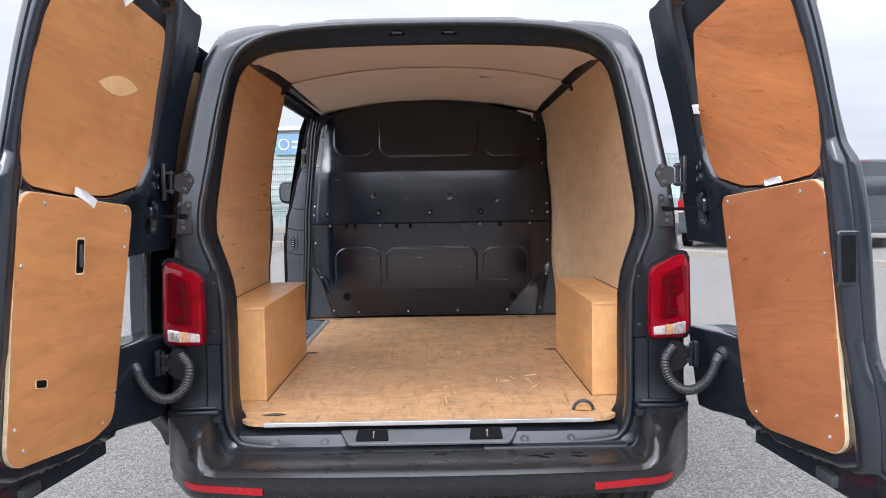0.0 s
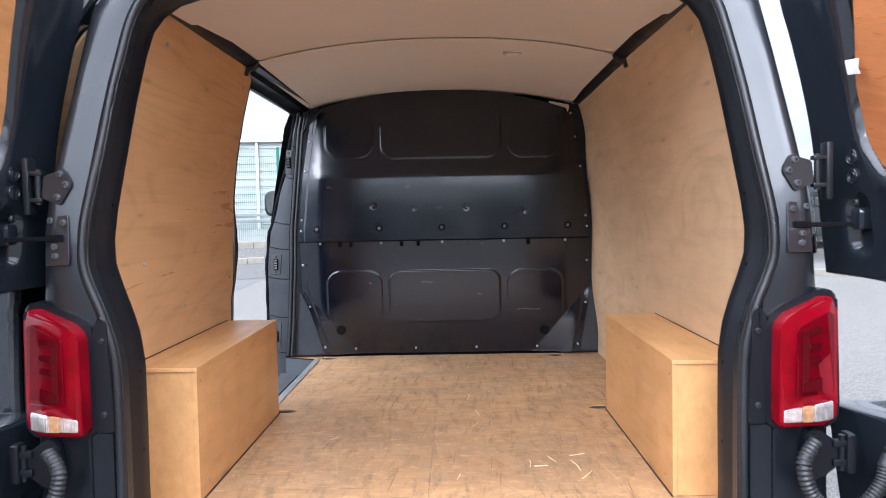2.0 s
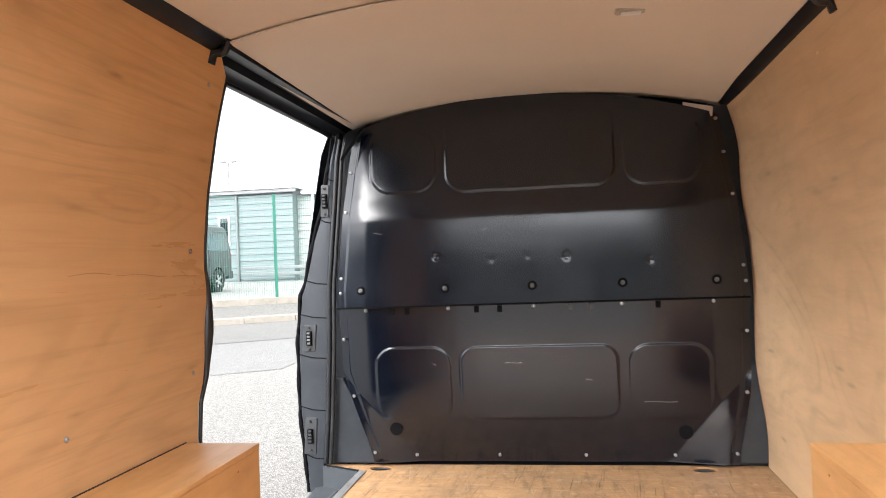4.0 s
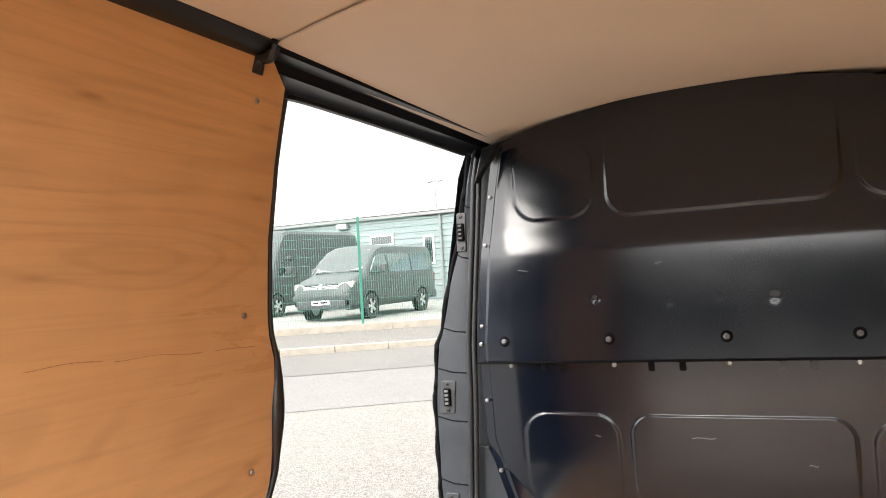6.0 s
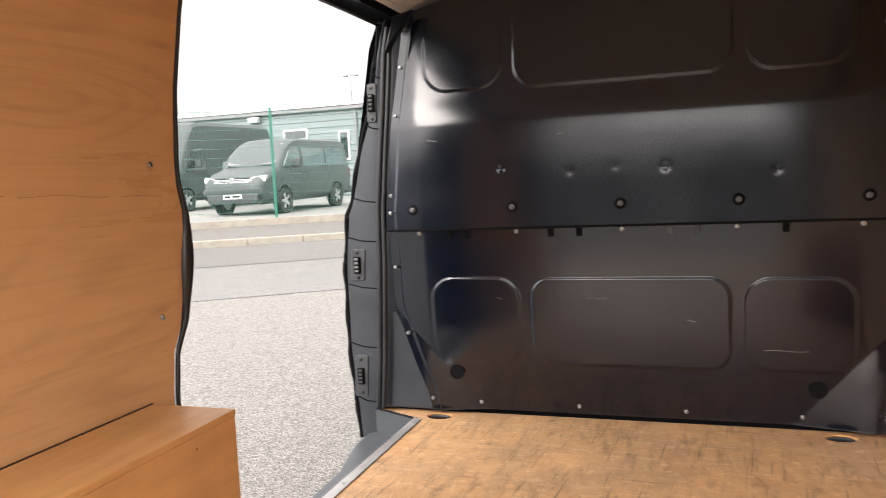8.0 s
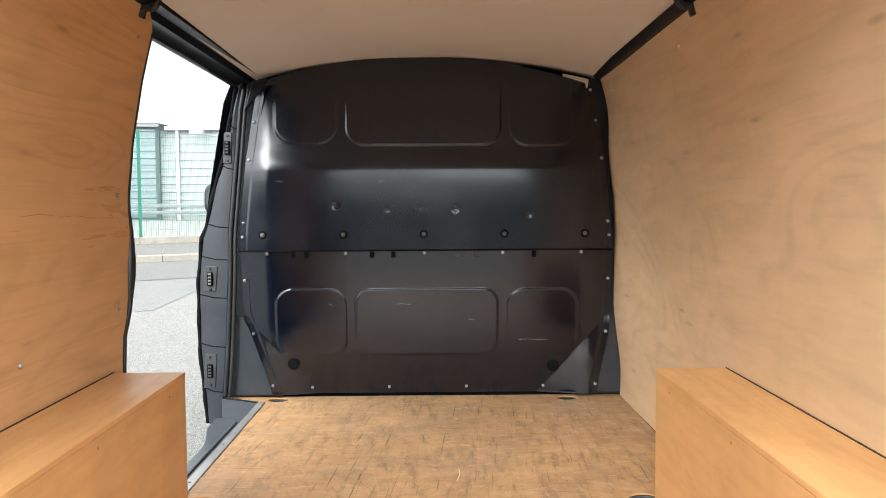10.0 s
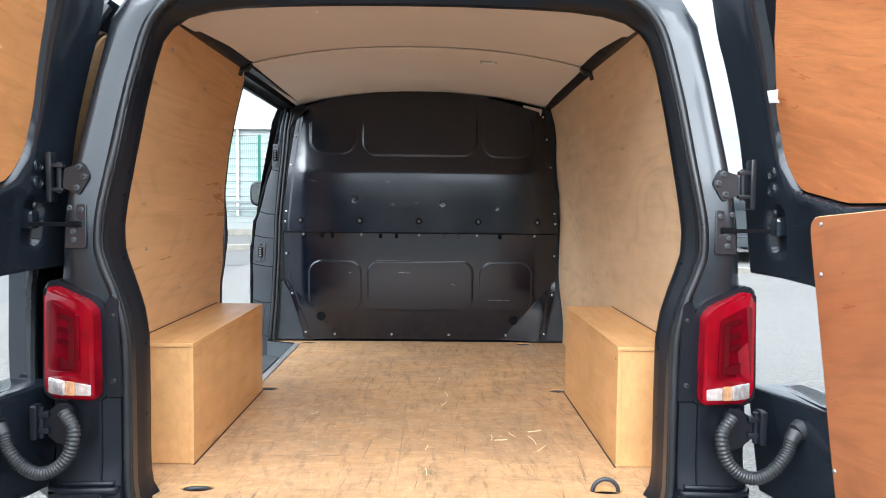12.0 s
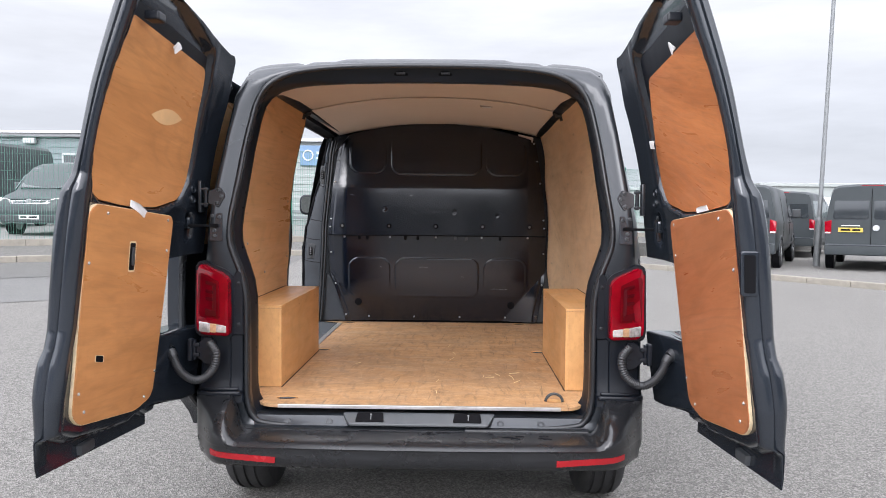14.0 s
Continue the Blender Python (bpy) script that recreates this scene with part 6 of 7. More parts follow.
# floor: two sheets meeting near the middle, with ring holes and a step cut-out
def floor_sheet(bm, outline, holes):
    es = []
    for loop in [outline] + holes:
        vs = [bm.verts.new((x, y, 0.585)) for x, y in loop]
        es += [bm.edges.new((vs[i], vs[(i + 1) % len(vs)])) for i in range(len(vs))]
    bmesh.ops.triangle_fill(bm, edges=es, use_beauty=True, use_dissolve=False)
    g = bmesh.ops.extrude_face_region(bm, geom=list(bm.faces))
    for v in g["geom"]:
        if isinstance(v, bmesh.types.BMVert):
            v.co.z -= 0.012


def hole(x, y, rx, ry, n=24):
    return [(x + rx * math.cos(2 * math.pi * k / n), y + ry * math.sin(2 * math.pi * k / n)) for k in range(n)]


HOLES = [(-0.600, 2.335, 0.042, 0.030), (0.565, 2.335, 0.042, 0.030), (-0.594, 1.275, 0.042, 0.028), (0.592, 1.272, 0.042, 0.028), (-0.545, 0.165, 0.045, 0.026), (0.545, 0.165, 0.045, 0.026)]
floor = tagged(new("floor"), "scuffed plywood load floor in two sheets", "floor", kind="structure")
left = [(-0.0208, 0.052), (-0.0208, 2.395), (-0.838, 2.395), (-0.838, 2.372), (-0.662, 2.292), (-0.662, 1.30), (-0.79, 1.24), (-0.79, 0.235), (-0.73, 0.20), (-0.71, 0.165), (-0.672, 0.145), (-0.652, 0.118), (-0.636, 0.092), (-0.616, 0.070), (-0.592, 0.057), (-0.56, 0.052)]
right = [(-0.020, 0.052), (0.56, 0.052), (0.592, 0.057), (0.616, 0.070), (0.636, 0.092), (0.652, 0.118), (0.672, 0.145), (0.71, 0.165), (0.73, 0.20), (0.79, 0.235), (0.79, 2.395), (-0.020, 2.395)]
for outline, side in ((left, -1), (right, 1)):
    bm = bmesh.new()
    floor_sheet(bm, outline, [hole(*h) for h in HOLES if h[0] * side > 0])
    part("floor_sheet", bm, PLY_FLOOR, floor)
bm = bmesh.new()
prism(bm, [(-0.90, 0.20), (0.90, 0.20), (0.90, 2.45), (-0.86, 2.45), (-0.85, 2.395), (-0.668, 2.305), (-0.668, 1.305), (-0.90, 1.305)], XY, 0.50, 0.567)
part("steel_floor", bm, STEEL_BLACK, van, "black steel floor under the plywood")
part("edge_strip", boxed(-0.556, 0.556, 0.040, 0.052, 0.574, 0.5885, bevel=0.002), ALUMINIUM, floor, "pale aluminium edging along the floor")
bm = bmesh.new()
prism(bm, [(-0.674, 1.30), (-0.644, 1.30), (-0.644, 2.286), (-0.674, 2.300)], XY, 0.5855, 0.589, 0.001)
part("edge_strip", bm, ALUMINIUM, floor, "aluminium strip along the step")
bm = bmesh.new()
prism(bm, [(-0.838, 2.372), (-0.662, 2.290), (-0.660, 2.296), (-0.838, 2.380)], XY, 0.580, 0.5885)
part("edge_strip", bm, STEEL_BLACK, floor)
for y in (1.40, 1.75, 2.1, 2.25):
    part("strip_screw", screw((-0.661, y, 0.589), (0, 0, 1), 0.005, 0.002), CHROME, floor)
for (x, y, rx, ry), up in zip(HOLES, (0, 0, 0, 0, 0, 1)):
    ringt = thing("lashing_ring", "black steel lashing ring folded in its floor recess" if not up else "black steel lashing ring standing up from the floor", "lashing ring", "lashing rings")
    bm = bmesh.new()
    rows = [[(x + rx * q * math.cos(2 * math.pi * k / 20), y + ry * q * math.sin(2 * math.pi * k / 20), zz) for k in range(21)] for q, zz in ((1.0, 0.575), (0.95, 0.570), (0.02, 0.569))]
    sheet(bm, rows)
    recess = part("recess", bm, DARK, ringt)
    bm = bmesh.new()
    sheet(bm, [[(x + (rx + g) * math.cos(2 * math.pi * k / 28), y + (ry + g) * math.sin(2 * math.pi * k / 28), zz) for k in range(29)] for g, zz in ((-0.0012, 0.5735), (-0.0012, 0.5848), (0.0012, 0.5862))])
    part("cut_rim", bm, PLY_BOX, recess, "pale cut edge of the plywood")
    bm = bmesh.new()
    arc = [(x + rx * 0.78 * math.cos(math.pi * k / 14), y + (ry * 0.7 * math.sin(math.pi * k / 14) if not up else 0.012), 0.578 + (0.034 * math.sin(math.pi * k / 14) if up else 0)) for k in range(15)]
    tube(bm, arc, 0.0058, 8)
    part("ring", bm, PLASTIC, ringt, "", True)
# step well beside the side opening
bm = bmesh.new()
prism(bm, rounded([(-0.785, 1.30), (-0.672, 1.30), (-0.672, 2.375), (-0.865, 2.375), (-0.855, 2.22), (-0.805, 2.02)], 0.02, 4), XY, 0.40, 0.505, 0.008)
for k in range(3):
    box(bm, -0.774 + 0.035 * k, -0.759 + 0.035 * k, 1.36, 2.30, 0.503, 0.511, 0.003)
part("step", bm, STEP, van, "grey ribbed plastic entry step", True, 40)
bm = bmesh.new()
prism(bm, [(-0.675, 1.30), (-0.664, 1.30), (-0.664, 2.30), (-0.838, 2.385), (-0.85, 2.375), (-0.675, 2.295)], XY, 0.50, 0.583)
part("step_riser", bm, STEP, van)

# splinters and straw on the floor
splinters = tagged(new("wood_splinters"), "pale wood splinters and straw scattered on the floor", "debris", kind="stuff")
bm = bmesh.new()
for x, y, ln, ang in ((0.27, 0.62, 0.05, 85), (0.30, 0.60, 0.04, 5), (0.34, 0.66, 0.05, -70), (0.40, 0.60, 0.09, 100), (0.42, 0.52, 0.07, 60), (0.06, 0.52, 0.05, 80), (0.10, 1.45, 0.10, 85), (0.13, 1.20, 0.08, 100), (0.12, 1.05, 0.06, 70), (0.42, 0.70, 0.05, 20), (-0.35, 0.9, 0.03, 40), (0.06, 0.30, 0.05, 95)):
    c, s = math.cos(radians(ang)), math.sin(radians(ang))
    tube(bm, curve([(x - c * ln / 2, y - s * ln / 2, 0.5866), (x + 0.05 * ln * s, y - 0.05 * ln * c, 0.5875), (x + c * ln / 2, y + s * ln / 2, 0.5868)], 5), 0.0014, 5)
me = bpy.data.meshes.new("wood_splinters")
bm.to_mesh(me)
bm.free()
me.materials.append(STRAW)
splinters_mesh = new("splinters", me)
splinters_mesh.parent = splinters

# door mirror outside the cab
bm = bmesh.new()
rows = []
for q, d in ((0.2, 0.0), (0.85, 0.0), (1.0, 0.012), (1.0, 0.05), (0.85, 0.10), (0.4, 0.13)):
    rows.append([(-1.012 + 0.076 * q * math.copysign(abs(math.cos(t)) ** 0.6, math.cos(t)), 3.02 + d, 1.400 + 0.079 * q * math.copysign(abs(math.sin(t)) ** 0.6, math.sin(t))) for t in np.linspace(0, 2 * math.pi, 29)])
sheet(bm, rows)
cylinder(bm, (-1.00, 3.06, 1.34), (-0.93, 3.10, 1.26), 0.025, 10)
mirror = part("door_mirror", bm, REVEAL, van, "black door mirror", True, 40)
bm = bmesh.new()
prism(bm, [(-1.012 + 0.060 * math.copysign(abs(math.cos(t)) ** 0.6, math.cos(t)), 1.400 + 0.062 * math.copysign(abs(math.sin(t)) ** 0.6, math.sin(t))) for t in np.linspace(0, 2 * math.pi, 28, endpoint=False)], lambda a, b, d: (a, d - 0.10 * (b - 1.400), b), 3.012, 3.008)
part("mirror_glass", bm, MIRROR, mirror)


# ---- parked vehicles ----
def parked_van(name, label, paint, at, heading, glazed=False, high=0.0, group="", long=0.0, dip=0.0):
    """A van with its tail at y = 0 and its nose towards +y, turned to the heading."""
    v = thing(name, label, "van", group)
    L, H = 4.9 + long, 1.97 + high
    st = [(0.0, 0.93, H - 0.06, 0.40), (0.10, 0.945, H - 0.01, 0.36), (0.6, 0.955, H, 0.32), (2.2, 0.955, H, 0.31), (L - 1.95, 0.955, H - 0.01, 0.31), (L - 1.65, 0.95, H - 0.09, 0.31), (L - 1.25, 0.945, 1.62 + high * 0.6, 0.31), (L - 0.88, 0.935, 1.22 + 0.1 * high, 0.30), (L - 0.35, 0.91, 1.09 + 0.1 * high, 0.28), (L - 0.10, 0.85, 0.98, 0.28), (L, 0.72, 0.82, 0.34)]
    bm = bmesh.new()
    rings = [body_section(w, zt, zb, y) for y, w, zt, zb in st]
    loft(bm, rings, False)
    for r, flip in ((rings[0], True), (rings[-1], False)):
        bm.faces.new([bm.verts.new(p) for p in (r[::-1] if flip else r)])
    bmesh.ops.remove_doubles(bm, verts=bm.verts, dist=1e-4)
    part("body", bm, paint, v, "", True, 32)
    def sx_at(z, w=0.955, zt=H):
        belt = min(1.15, zt - 0.12)
        h = zt - belt
        return interp(z, [0.31, 0.75, belt - 0.05, belt, belt + 0.40 * h, belt + 0.78 * h], [0.93 * w, w, w, 0.985 * w, 0.93 * w, 0.87 * w])
    top = 1.70 + high * 0.25
    for sx in (-1, 1):
        panes = [[(L - 1.95, 1.20), (L - 0.98, 1.20), (L - 1.38, 1.60 + high * 0.3), (L - 1.62, top), (L - 1.95, top)]]
        if glazed:
            panes += [[(L - 3.35, 1.20), (L - 2.05, 1.20), (L - 2.05, top), (L - 3.35, top)], [(0.14, 1.20), (L - 3.45, 1.20), (L - 3.45, top), (0.22, top)]]
        for o in panes:
            bm = bmesh.new()
            prism(bm, rounded(o, 0.06, 3), lambda a, b, d: (sx * (sx_at(b) + d), a, b), -0.02, 0.006)
            part("side_window", bm, GLASS_TEAL if glazed else GLASS_DARK, v)
        for o in ([(L - 1.98, 0.42), (L - 1.97, top)], [(L - 3.40, 0.50), (L - 3.40, top)]):
            bm = bmesh.new()
            tube(bm, [(sx * (sx_at(z) + 0.001), o[0][0], z) for z in np.linspace(o[0][1], o[1][1], 12)], 0.006, 5)
            part("door_gap", bm, DARK, v)
        for y in (L - 2.15, L - 1.85):
            part("door_handle", boxed(min(sx * 0.95, sx * 0.985), max(sx * 0.95, sx * 0.985), y - 0.09, y + 0.09, 1.05, 1.085, bevel=0.01), paint, v)
        part("side_moulding", boxed(min(sx * 0.945, sx * 0.968), max(sx * 0.945, sx * 0.968), 1.35, L - 1.35, 0.50, 0.56, bevel=0.008), PLASTIC, v)
        bm = bmesh.new()
        c = Vector((sx * 1.07, L - 1.45, 1.30 + high * 0.15))
        box(bm, c.x - 0.11, c.x + 0.11, c.y - 0.05, c.y + 0.06, c.z - 0.10, c.z + 0.12, 0.035, 3)
        box(bm, min(sx * 0.92, sx * 1.02), max(sx * 0.92, sx * 1.02), c.y - 0.03, c.y + 0.05, c.z - 0.10, c.z - 0.04, 0.01)
        part("door_mirror", bm, PLASTIC, v, "", True)
        for y in (0.98, L - 0.93):
            bm = bmesh.new()
            cylinder(bm, (sx * 0.80, y, 0.36), (sx * 0.957, y, 0.36), 0.385, 30)
            part("wheel_arch", bm, DARK, v)
            wheel("wheel", sx, y, v, 0.878, 0.335)
            bm = bmesh.new()
            tube(bm, [(sx * 0.957, y + 0.395 * math.cos(t), 0.36 + 0.395 * math.sin(t)) for t in np.linspace(-0.15, math.pi + 0.15, 24)], 0.016, 6)
            part("arch_lip", bm, paint, v, "", True)
        # tail lamps
        bm = bmesh.new()
        prism(bm, rounded([(0.80, 0.84), (0.94, 0.84), (0.945, 1.12), (0.80, 1.16)], 0.02, 3), lambda a, b, d: (sx * a, 0.03 - d + 0.3 * max(0, a - 0.86), b), 0, 0.055, 0.01)
        tl = part("tail_lamp", bm, LENS_RED, v, "red tail lamp", True)
        bm = bmesh.new()
        prism(bm, rounded([(0.81, 0.85), (0.93, 0.85), (0.93, 0.885), (0.81, 0.885)], 0.008, 3), lambda a, b, d: (sx * a, 0.03 - d + 0.3 * max(0, a - 0.86), b), 0.05, 0.06)
        part("reverse_lens", bm, LENS_CLEAR, tl)
        # headlamps
        bm = bmesh.new()
        prism(bm, rounded([(0.42, 0.79), (0.86, 0.84), (0.90, 1.01), (0.62, 0.975), (0.43, 0.91)], 0.02, 3), lambda a, b, d: (sx * a, L - 0.13 - 0.28 * max(0, a - 0.5) - 0.35 * max(0, b - 0.82) + d, b), 0, 0.125, 0.01)
        part("headlamp", bm, LENS_CLEAR, v, "clear headlamp", True)
    # front: windscreen, grille, bumper, plate and badge
    bm = bmesh.new()
    scr = rounded([(-0.74, 0.04), (0.74, 0.04), (0.66, 0.94), (-0.66, 0.94)], 0.1, 4)
    zt = 1.84 + high * 0.85
    prism(bm, scr, lambda a, b, d: (a, L - 0.90 - b * 0.72, 1.235 + 0.1 * high + b * (zt - 1.235) + d), 0.012, 0.03)
    part("windscreen", bm, GLASS_DARK, v)
    bm = bmesh.new()
    tube(bm, [(x, L - 0.90, 1.25) for x in np.linspace(-0.7, 0.7, 5)], 0.012, 5)
    part("wiper", bm, DARK, v)
    bm = bmesh.new()
    prism(bm, rounded([(-0.60, 0.82), (0.60, 0.82), (0.52, 0.955), (-0.52, 0.955)], 0.02, 3), lambda a, b, d: (a, L - 0.02 - 0.40 * max(0, b - 0.82) - 0.10 * a * a + d, b), 0.0, 0.03, 0.004)
    upper = part("upper_grille", bm, DARK, v, "black upper grille")
    for z0 in (0.850, 0.885, 0.920):
        bm = bmesh.new()
        tube(bm, [(x, L + 0.012 - 0.40 * (z0 - 0.82) - 0.10 * x * x, z0) for x in np.linspace(-0.54, 0.54, 9)], 0.007, 6)
        part("grille_bar", bm, ALLOY, upper)
    for sx in (-1, 1):
        part("fog_lamp", boxed(min(sx * 0.60, sx * 0.80), max(sx * 0.60, sx * 0.80), L - 0.15, L + 0.004, 0.42, 0.52, bevel=0.02), DARK, v)
    bm = bmesh.new()
    tube(bm, [(x, L - 0.34 - 0.25 * x * x, 1.085 + 0.1 * high - 0.05 * x * x) for x in np.linspace(-0.80, 0.80, 11)], 0.006, 5)
    part("bonnet_gap", bm, DARK, v)
    part("grille", boxed(-0.66, 0.66, L - 0.12, L - 0.002, 0.70, 0.80, bevel=0.012), DARK, v)
    part("lower_grille", boxed(-0.74, 0.74, L - 0.12, L + 0.012, 0.38, 0.55, bevel=0.02), PLASTIC, v)
    part("front_bumper", boxed(-0.86, 0.86, L - 0.25, L + 0.006, 0.545, 0.70, bevel=0.04, seg=3), paint, v, "", True)
    part("number_plate", boxed(-0.26, 0.26, L + 0.012, L + 0.020, 0.445, 0.555), PLATE_WHITE, v)
    for b0, b1 in ((-0.22, 0.0), (0.05, 0.22)):
        part("plate_bar", boxed(b0, b1, L + 0.018, L + 0.023, 0.478, 0.522), DARK, v)
    bm = bmesh.new()
    cylinder(bm, (0, L - 0.05, 0.90), (0, L + 0.005, 0.895), 0.075, 24)
    part("badge", bm, ALLOY, v, "round silver badge", True)
    # rear: door split, windows, bumper, plate
    part("rear_bumper", boxed(-0.93, 0.93, -0.10, 0.20, 0.36, 0.60, bevel=0.035, seg=3), paint, v, "", True)
    part("bumper_step", boxed(-0.86, 0.86, -0.112, 0.05, 0.575, 0.606, bevel=0.012), TRIM, v)
    part("door_gap", boxed(-0.006, 0.006, -0.012, 0.02, 0.62, H - 0.10), DARK, v)
    for a, b in ((-0.78, -0.05), (0.05, 0.78)):
        bm = bmesh.new()
        s = 1 if a < 0 else -1
        prism(bm, rounded([(a, 1.18), (b, 1.18), (b - (0 if s > 0 else 0.06), 1.80), (a + (0.06 if s > 0 else 0), 1.80)], 0.06, 4), lambda p, q2, d: (p, 0.018 - d + 0.02 * (q2 - 1.2), q2), 0, 0.026)
        part("rear_window", bm, GLASS_DARK, v)
    part("number_plate", boxed(-0.66, -0.16, -0.030, 0.0, 0.885, 0.985, bevel=0.004), PLATE_YELLOW, v)
    for b0, b1 in ((-0.61, -0.41), (-0.37, -0.21)):
        part("plate_bar", boxed(b0, b1, -0.0335, -0.028, 0.915, 0.955), DARK, v)
    bm = bmesh.new()
    cylinder(bm, (0.10, 0.0, 0.985), (0.10, -0.025, 0.985), 0.068, 24)
    part("badge", bm, ALLOY, v, "", True)
    part("plate_light", boxed(-0.60, -0.22, -0.03, 0.0, 1.02, 1.045, bevel=0.006), ALLOY, v)
    part("brake_light", boxed(-0.22, 0.22, 0.02, 0.10, H - 0.055, H - 0.02, bevel=0.006), LENS_RED, v)
    v.matrix_world = pose(*at, 0, 0, heading) @ pose(0, 0, 0, dip)
    return v


parked_van("parked_minibus", "grey glazed van parked nose-out behind the fence", PAINT_BUS, (-10.92, 21.65, 0.715), 180, True, 0, "", 0, -0.8)
parked_van("parked_high_roof_van", "large dark high-roof van parked beside the minibus", PAINT_FAR, (-15.1, 24.4, 0.80), 178, False, 0.75, "", 0.9, -0.8)
G = "parked vans in the bays"
parked_van("parked_van", "dark grey van parked tail-out with a yellow plate", PAINT_FAR, (9.42, 14.65, 0.105), -30, False, 0, G)
parked_van("parked_van", "dark grey van parked tail-out beside another van", PAINT_FAR, (6.58, 15.35, 0.105), -28, False, 0, G)
parked_van("parked_van", "dark van parked in the row behind", PAINT_FAR, (9.75, 20.4, 0.105), -32, True, 0, G)
parked_van("parked_white_van", "white van parked in the far row", SILVER_WHITE, (14.3, 27.5, 0.105), -30, True, 0)

# ---- fence, building, posts ----
fence = thing("mesh_fence", "green welded mesh fence on steel posts", "fence")
FSTEP, FZ = 2.5, 0.60
for k in range(-9, 9):
    x, y = along(1.40 + k * FSTEP, 16.72)
    bm = boxed(-0.03, 0.03, -0.03, 0.03, 0.0, 2.45, bevel=0.006)
    post = part("post", bm, FENCE_GREEN, fence)
    post.matrix_world = pose(x, y, FZ - 0.05, 0, 0, 34.8)
    bm = bmesh.new()
    for i in range(50):
        a = 0.05 * (i + 0.5)
        box(bm, a - 0.0030, a + 0.0030, -0.0030, 0.0030, 0.05, 2.35)
    for zz in np.linspace(0.06, 2.34, 13):
        for dy in (-0.006, 0.006):
            box(bm, 0.0, FSTEP, dy - 0.0022, dy + 0.0022, zz - 0.0022, zz + 0.0022)
    mesh_panel = part("mesh_panel", bm, FENCE_WIRE, fence)
    mesh_panel.matrix_world = pose(x, y, FZ, 0, 0, 34.8)

unit = thing("warehouse", "long low grey metal-clad industrial unit", "building")
BX0, BX1, BY, BZ, BT = -70.0, -10.5, 28.5, 0.5, 4.45


def ribbed_wall(x0, x1, y, z0, z1, material, parent, pitch=0.25, label=""):
    bm = bmesh.new()
    prof, z = [], z0
    while z < z1 - 0.01:
        for dz, dy in ((0.0, 0.0), (0.55, 0.0), (0.62, 0.03), (0.93, 0.03), (1.0, 0.0)):
            zz = z + dz * pitch
            if zz <= z1:
                prof.append((y - dy, zz))
        z += pitch
    prof.append((y, z1))
    xs = np.linspace(x0, x1, 12)
    sheet(bm, [[(x, a, b) for a, b in prof] for x in xs])
    box(bm, x0, x1, y + 0.03, y + 12.0, z0, z1 - 0.02)
    return part("wall", bm, material, parent, label)


ribbed_wall(BX0, BX1, BY, BZ, BT, CLADDING, unit, 0.25, "grey horizontally ribbed cladding")
part("roof", boxed(BX0 - 0.3, BX1 + 0.2, BY - 0.25, BY + 12.3, BT, BT + 0.10, bevel=0.02), FASCIA, unit, "white roof edge")
part("gutter", boxed(BX0 - 0.2, BX1 + 0.2, BY - 0.20, BY - 0.04, BT - 0.16, BT - 0.005, bevel=0.03), GALV, unit)
for x in np.arange(BX0 + 4, BX1, 7.6):
    bm = bmesh.new()
    cylinder(bm, (x, BY - 0.09, BZ), (x, BY - 0.09, BT - 0.1), 0.05, 10)
    part("downpipe", bm, GALV, unit, "", True)
for x0, w, z0, z1 in ((-16.1, 1.12, 3.18, 3.66), (-13.62, 0.5, 2.28, 3.48), (-22.5, 1.6, 3.15, 3.62), (-29, 1.6, 3.15, 3.62)):
    win = part("window", boxed(x0, x0 + w, BY - 0.06, BY + 0.02, z0, z1, bevel=0.01), FRAME_WHITE, unit, "white-framed window")
    part("pane", boxed(x0 + 0.09, x0 + w - 0.09, BY - 0.068, BY - 0.055, z0 + 0.09, z1 - 0.09), GLASS_DARK, win)
for x in (-17.36, -8.9):
    bm = boxed(x - 0.25, x + 0.25, BY - 0.28, BY - 0.03, 4.02, 4.25, bevel=0.05)
    part("flood_light", bm, FRAME_WHITE, unit, "small white wall light")
for zz in (1.12, 1.36):
    part("guard_rail", boxed(-12.5, 2.0, BY - 0.6, BY - 0.52, zz - 0.06, zz + 0.06, bevel=0.02), GALV, unit)
office = thing("office_unit", "cream metal-clad unit with a blue sign", "building")
ribbed_wall(BX1 + 0.02, 6.0, BY + 0.5, BZ, 4.22, CLADDING_PALE, office, 0.30, "cream ribbed cladding")
part("roof", boxed(BX1 + 0.25, 6.2, BY + 0.25, BY + 12.5, 4.22, 4.36, bevel=0.02), FASCIA, office)
for x in (-9.8, -7.75, -3.2, 1.2):
    bm = bmesh.new()
    cylinder(bm, (x, BY + 0.38, BZ), (x, BY + 0.38, 4.22), 0.06, 10)
    part("downpipe", bm, FASCIA, office, "", True)
sign = thing("wall_sign", "blue rectangular wall sign with pale lettering bars", "sign")
part("face", boxed(-6.42, -4.9, BY + 0.36, BY + 0.44, 3.25, 4.07, bevel=0.01), BLUE, sign)
bm = bmesh.new()
tube(bm, [(-6.08 + 0.2 * math.cos(t), BY + 0.35, 3.66 + 0.2 * math.sin(t)) for t in np.linspace(0, 2 * math.pi, 24)], 0.03, 6)
part("emblem", bm, FASCIA, sign, "pale ring emblem")
for k in range(2):
    part("lettering_bar", boxed(-5.75, -5.05, BY + 0.345, BY + 0.358, 3.50 + 0.22 * k, 3.60 + 0.22 * k), FASCIA, sign)


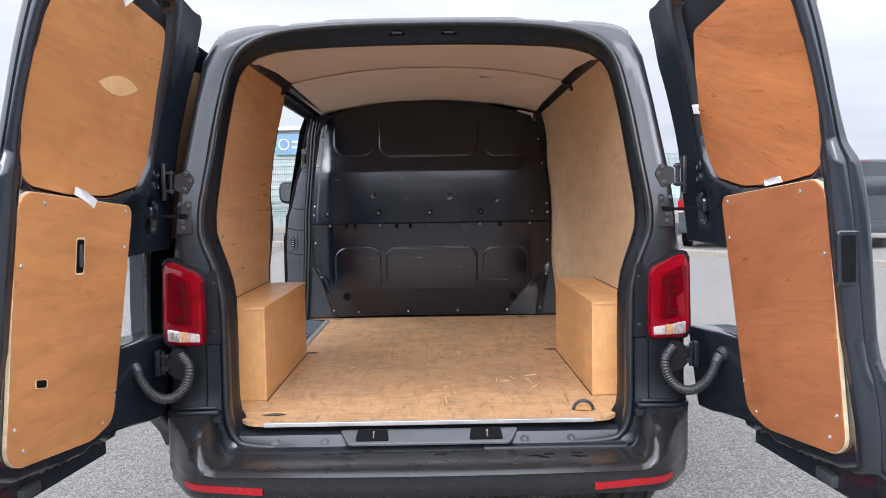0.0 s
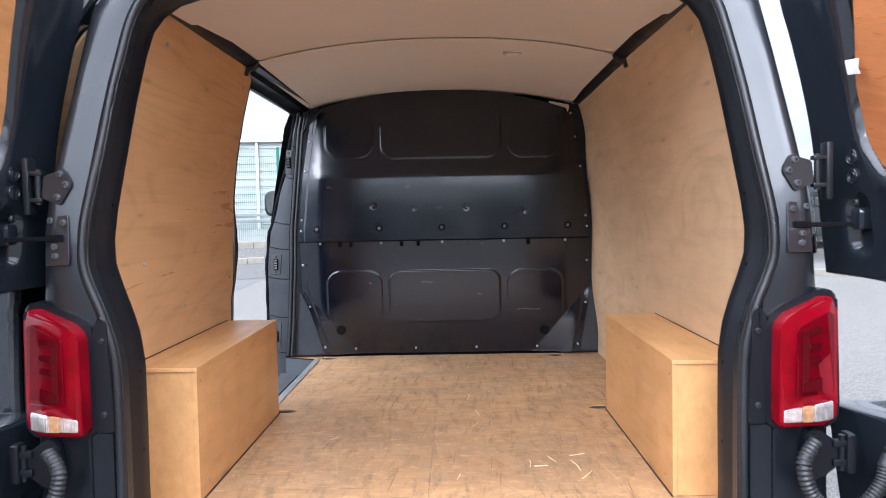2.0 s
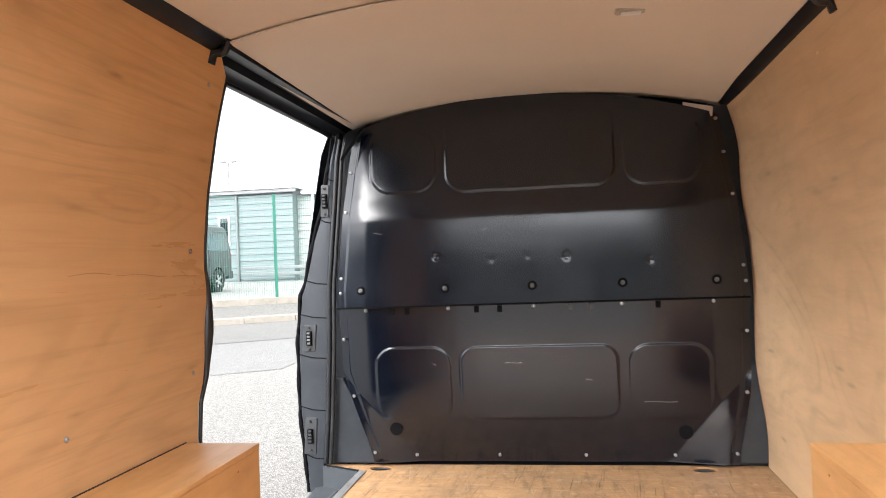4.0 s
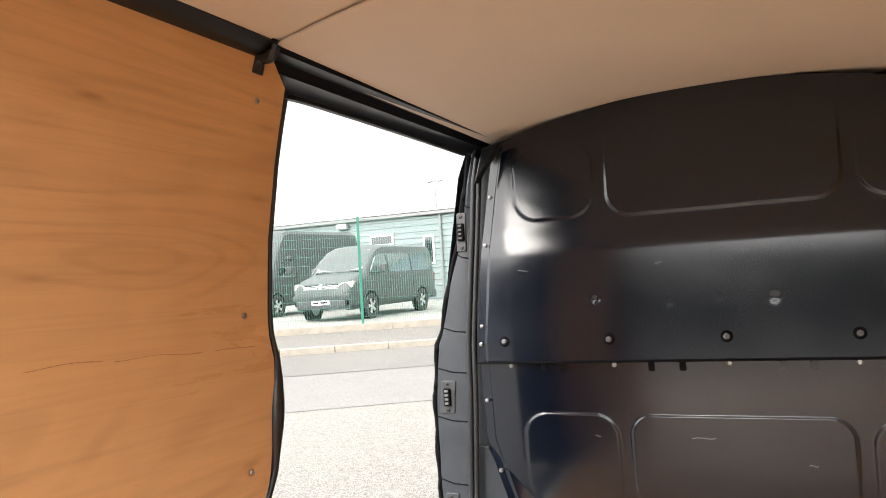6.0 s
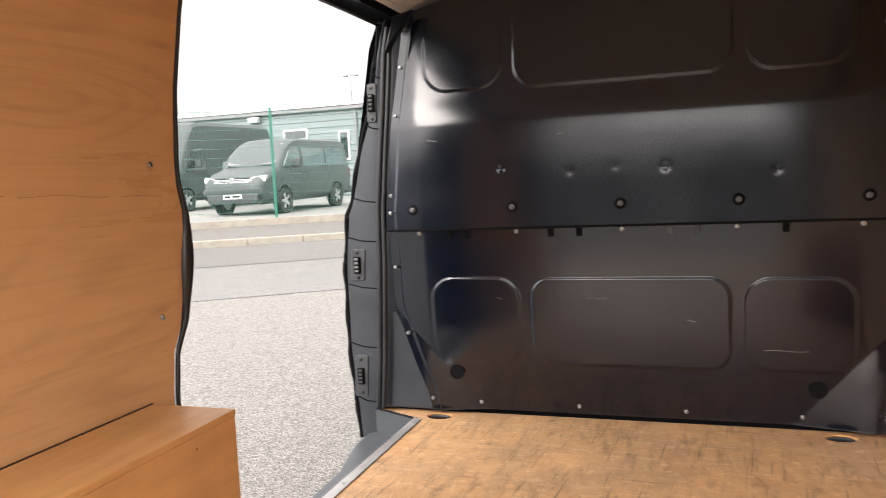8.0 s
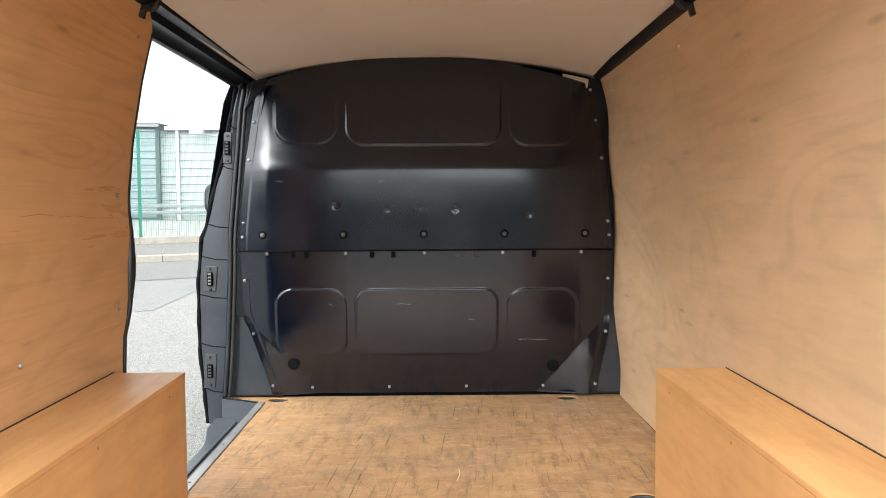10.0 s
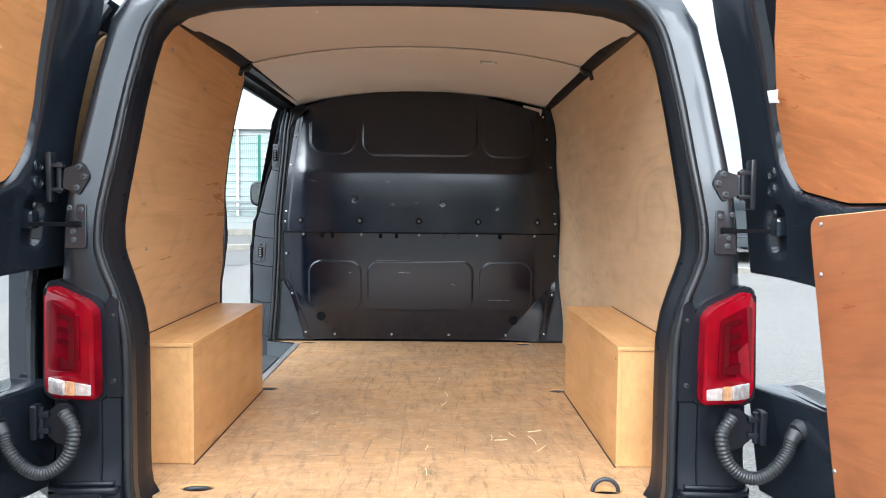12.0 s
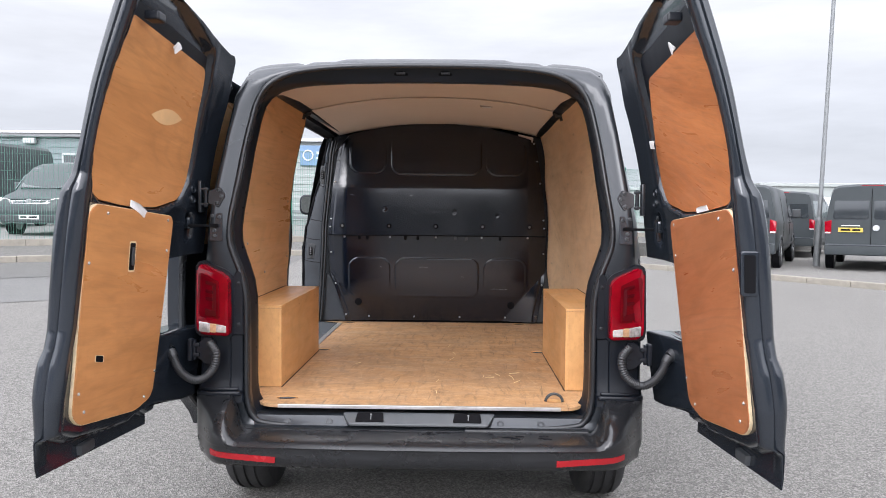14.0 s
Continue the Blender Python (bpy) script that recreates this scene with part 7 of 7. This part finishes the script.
def lamp_post(x, y, z, h, tilt, label, base=True):
    p = thing("lamp_post", label, "lamp post")
    bm = bmesh.new()
    cylinder(bm, (0, 0, 0), (0, 0, h), 0.055, 14, 0.042)
    part("column", bm, GALV, p, "", True)
    if base:
        bm = bmesh.new()
        cylinder(bm, (0, 0, 0), (0, 0, 1.15), 0.082, 14, 0.078)
        cylinder(bm, (0, 0, 1.15), (0, 0, 1.22), 0.078, 14, 0.06)
        part("base_sleeve", bm, GALV, p, "", True)
    bm = bmesh.new()
    box(bm, -0.5, 0.5, -0.03, 0.03, h - 0.05, h + 0.02, 0.01)
    part("cross_arm", bm, GALV, p)
    for s in (-1, 1):
        part("lamp_head", boxed(s * 0.45 - 0.2, s * 0.45 + 0.2, -0.16, 0.16, h - 0.16, h - 0.05, bevel=0.03), GALV, p)
    p.matrix_world = pose(x, y, z, 0, tilt, 0)


lamp_post(9.0, 16.35, 0.105, 9.0, 2.0, "tall grey steel lamp post with a wide base")
lamp_post(-26.6, 58.0, 0.5, 9.6, 0, "far grey lamp post with twin heads", False)
lamp_post(-43.0, 56.0, 0.5, 8.0, 0, "far grey lamp post with twin heads", False)

# hedge, far units and hills
hedge = thing("hedge", "dark green hedge beyond the parked vans", "hedge", kind="stuff")
bm = bmesh.new()
rng = random.Random(7)
for i in range(2600):
    x, y, z = rng.uniform(0, 16), rng.gauss(0, 0.7), abs(rng.gauss(0, 0.9)) + 0.1
    z *= 0.7 + 0.5 * noise.noise(Vector((x * 0.5, 3.1, 0)))
    s = rng.uniform(0.08, 0.2)
    a, b = rng.uniform(0, 6.28), rng.uniform(-1, 1)
    u = Vector((math.cos(a), math.sin(a), b * 0.6)) * s
    w = Vector((-math.sin(a) * 0.6, math.cos(a) * 0.6, rng.uniform(-0.8, 0.8))) * s * 0.6
    c = Vector((x, y, z + 0.6))
    bm.faces.new([bm.verts.new(c + q) for q in (u, w, -u, -w)])
part("foliage", bm, LEAF, hedge)
hedge.matrix_world = pose(21.5, 40.5, 0.0, 0, 0, -18)
for x, y, w, dpt, h in ((38, 95, 26, 14, 5.0), (75, 120, 40, 20, 6.5), (10, 130, 30, 16, 5.5)):
    far = thing("far_unit", "pale industrial unit in the distance", "building", "far units")
    ribbed = part("wall", boxed(x, x + w, y, y + dpt, 0.0, h, bevel=0.05), CLADDING_PALE, far)
    part("roof", boxed(x - 0.3, x + w + 0.3, y - 0.3, y + dpt + 0.3, h, h + 0.5, bevel=0.1), CLADDING_PALE, far)
    for k in range(4):
        part("shutter_door", boxed(x + w * (0.1 + 0.22 * k), x + w * (0.24 + 0.22 * k), y - 0.06, y + 0.02, 0.0, h * 0.6), GALV, far)
# ring of low hills, their haze painted as a pale colour
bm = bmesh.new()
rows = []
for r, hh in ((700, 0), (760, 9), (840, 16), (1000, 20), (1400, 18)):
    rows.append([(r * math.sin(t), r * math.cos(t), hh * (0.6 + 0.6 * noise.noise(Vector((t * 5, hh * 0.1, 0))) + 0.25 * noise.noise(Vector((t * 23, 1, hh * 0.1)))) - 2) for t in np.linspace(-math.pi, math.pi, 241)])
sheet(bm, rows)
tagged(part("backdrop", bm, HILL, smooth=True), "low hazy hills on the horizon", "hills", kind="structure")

# plain unseen wall added behind the walk to darken reflections in bulkhead and paint
tagged(part("unseen_dark_wall", boxed(-45, 45, -20.4, -20.0, -0.1, 3.5, bevel=0.02), UNSEEN_WALL_GREY), "plain dark grey wall added out of view to dim reflections", "wall", kind="structure")
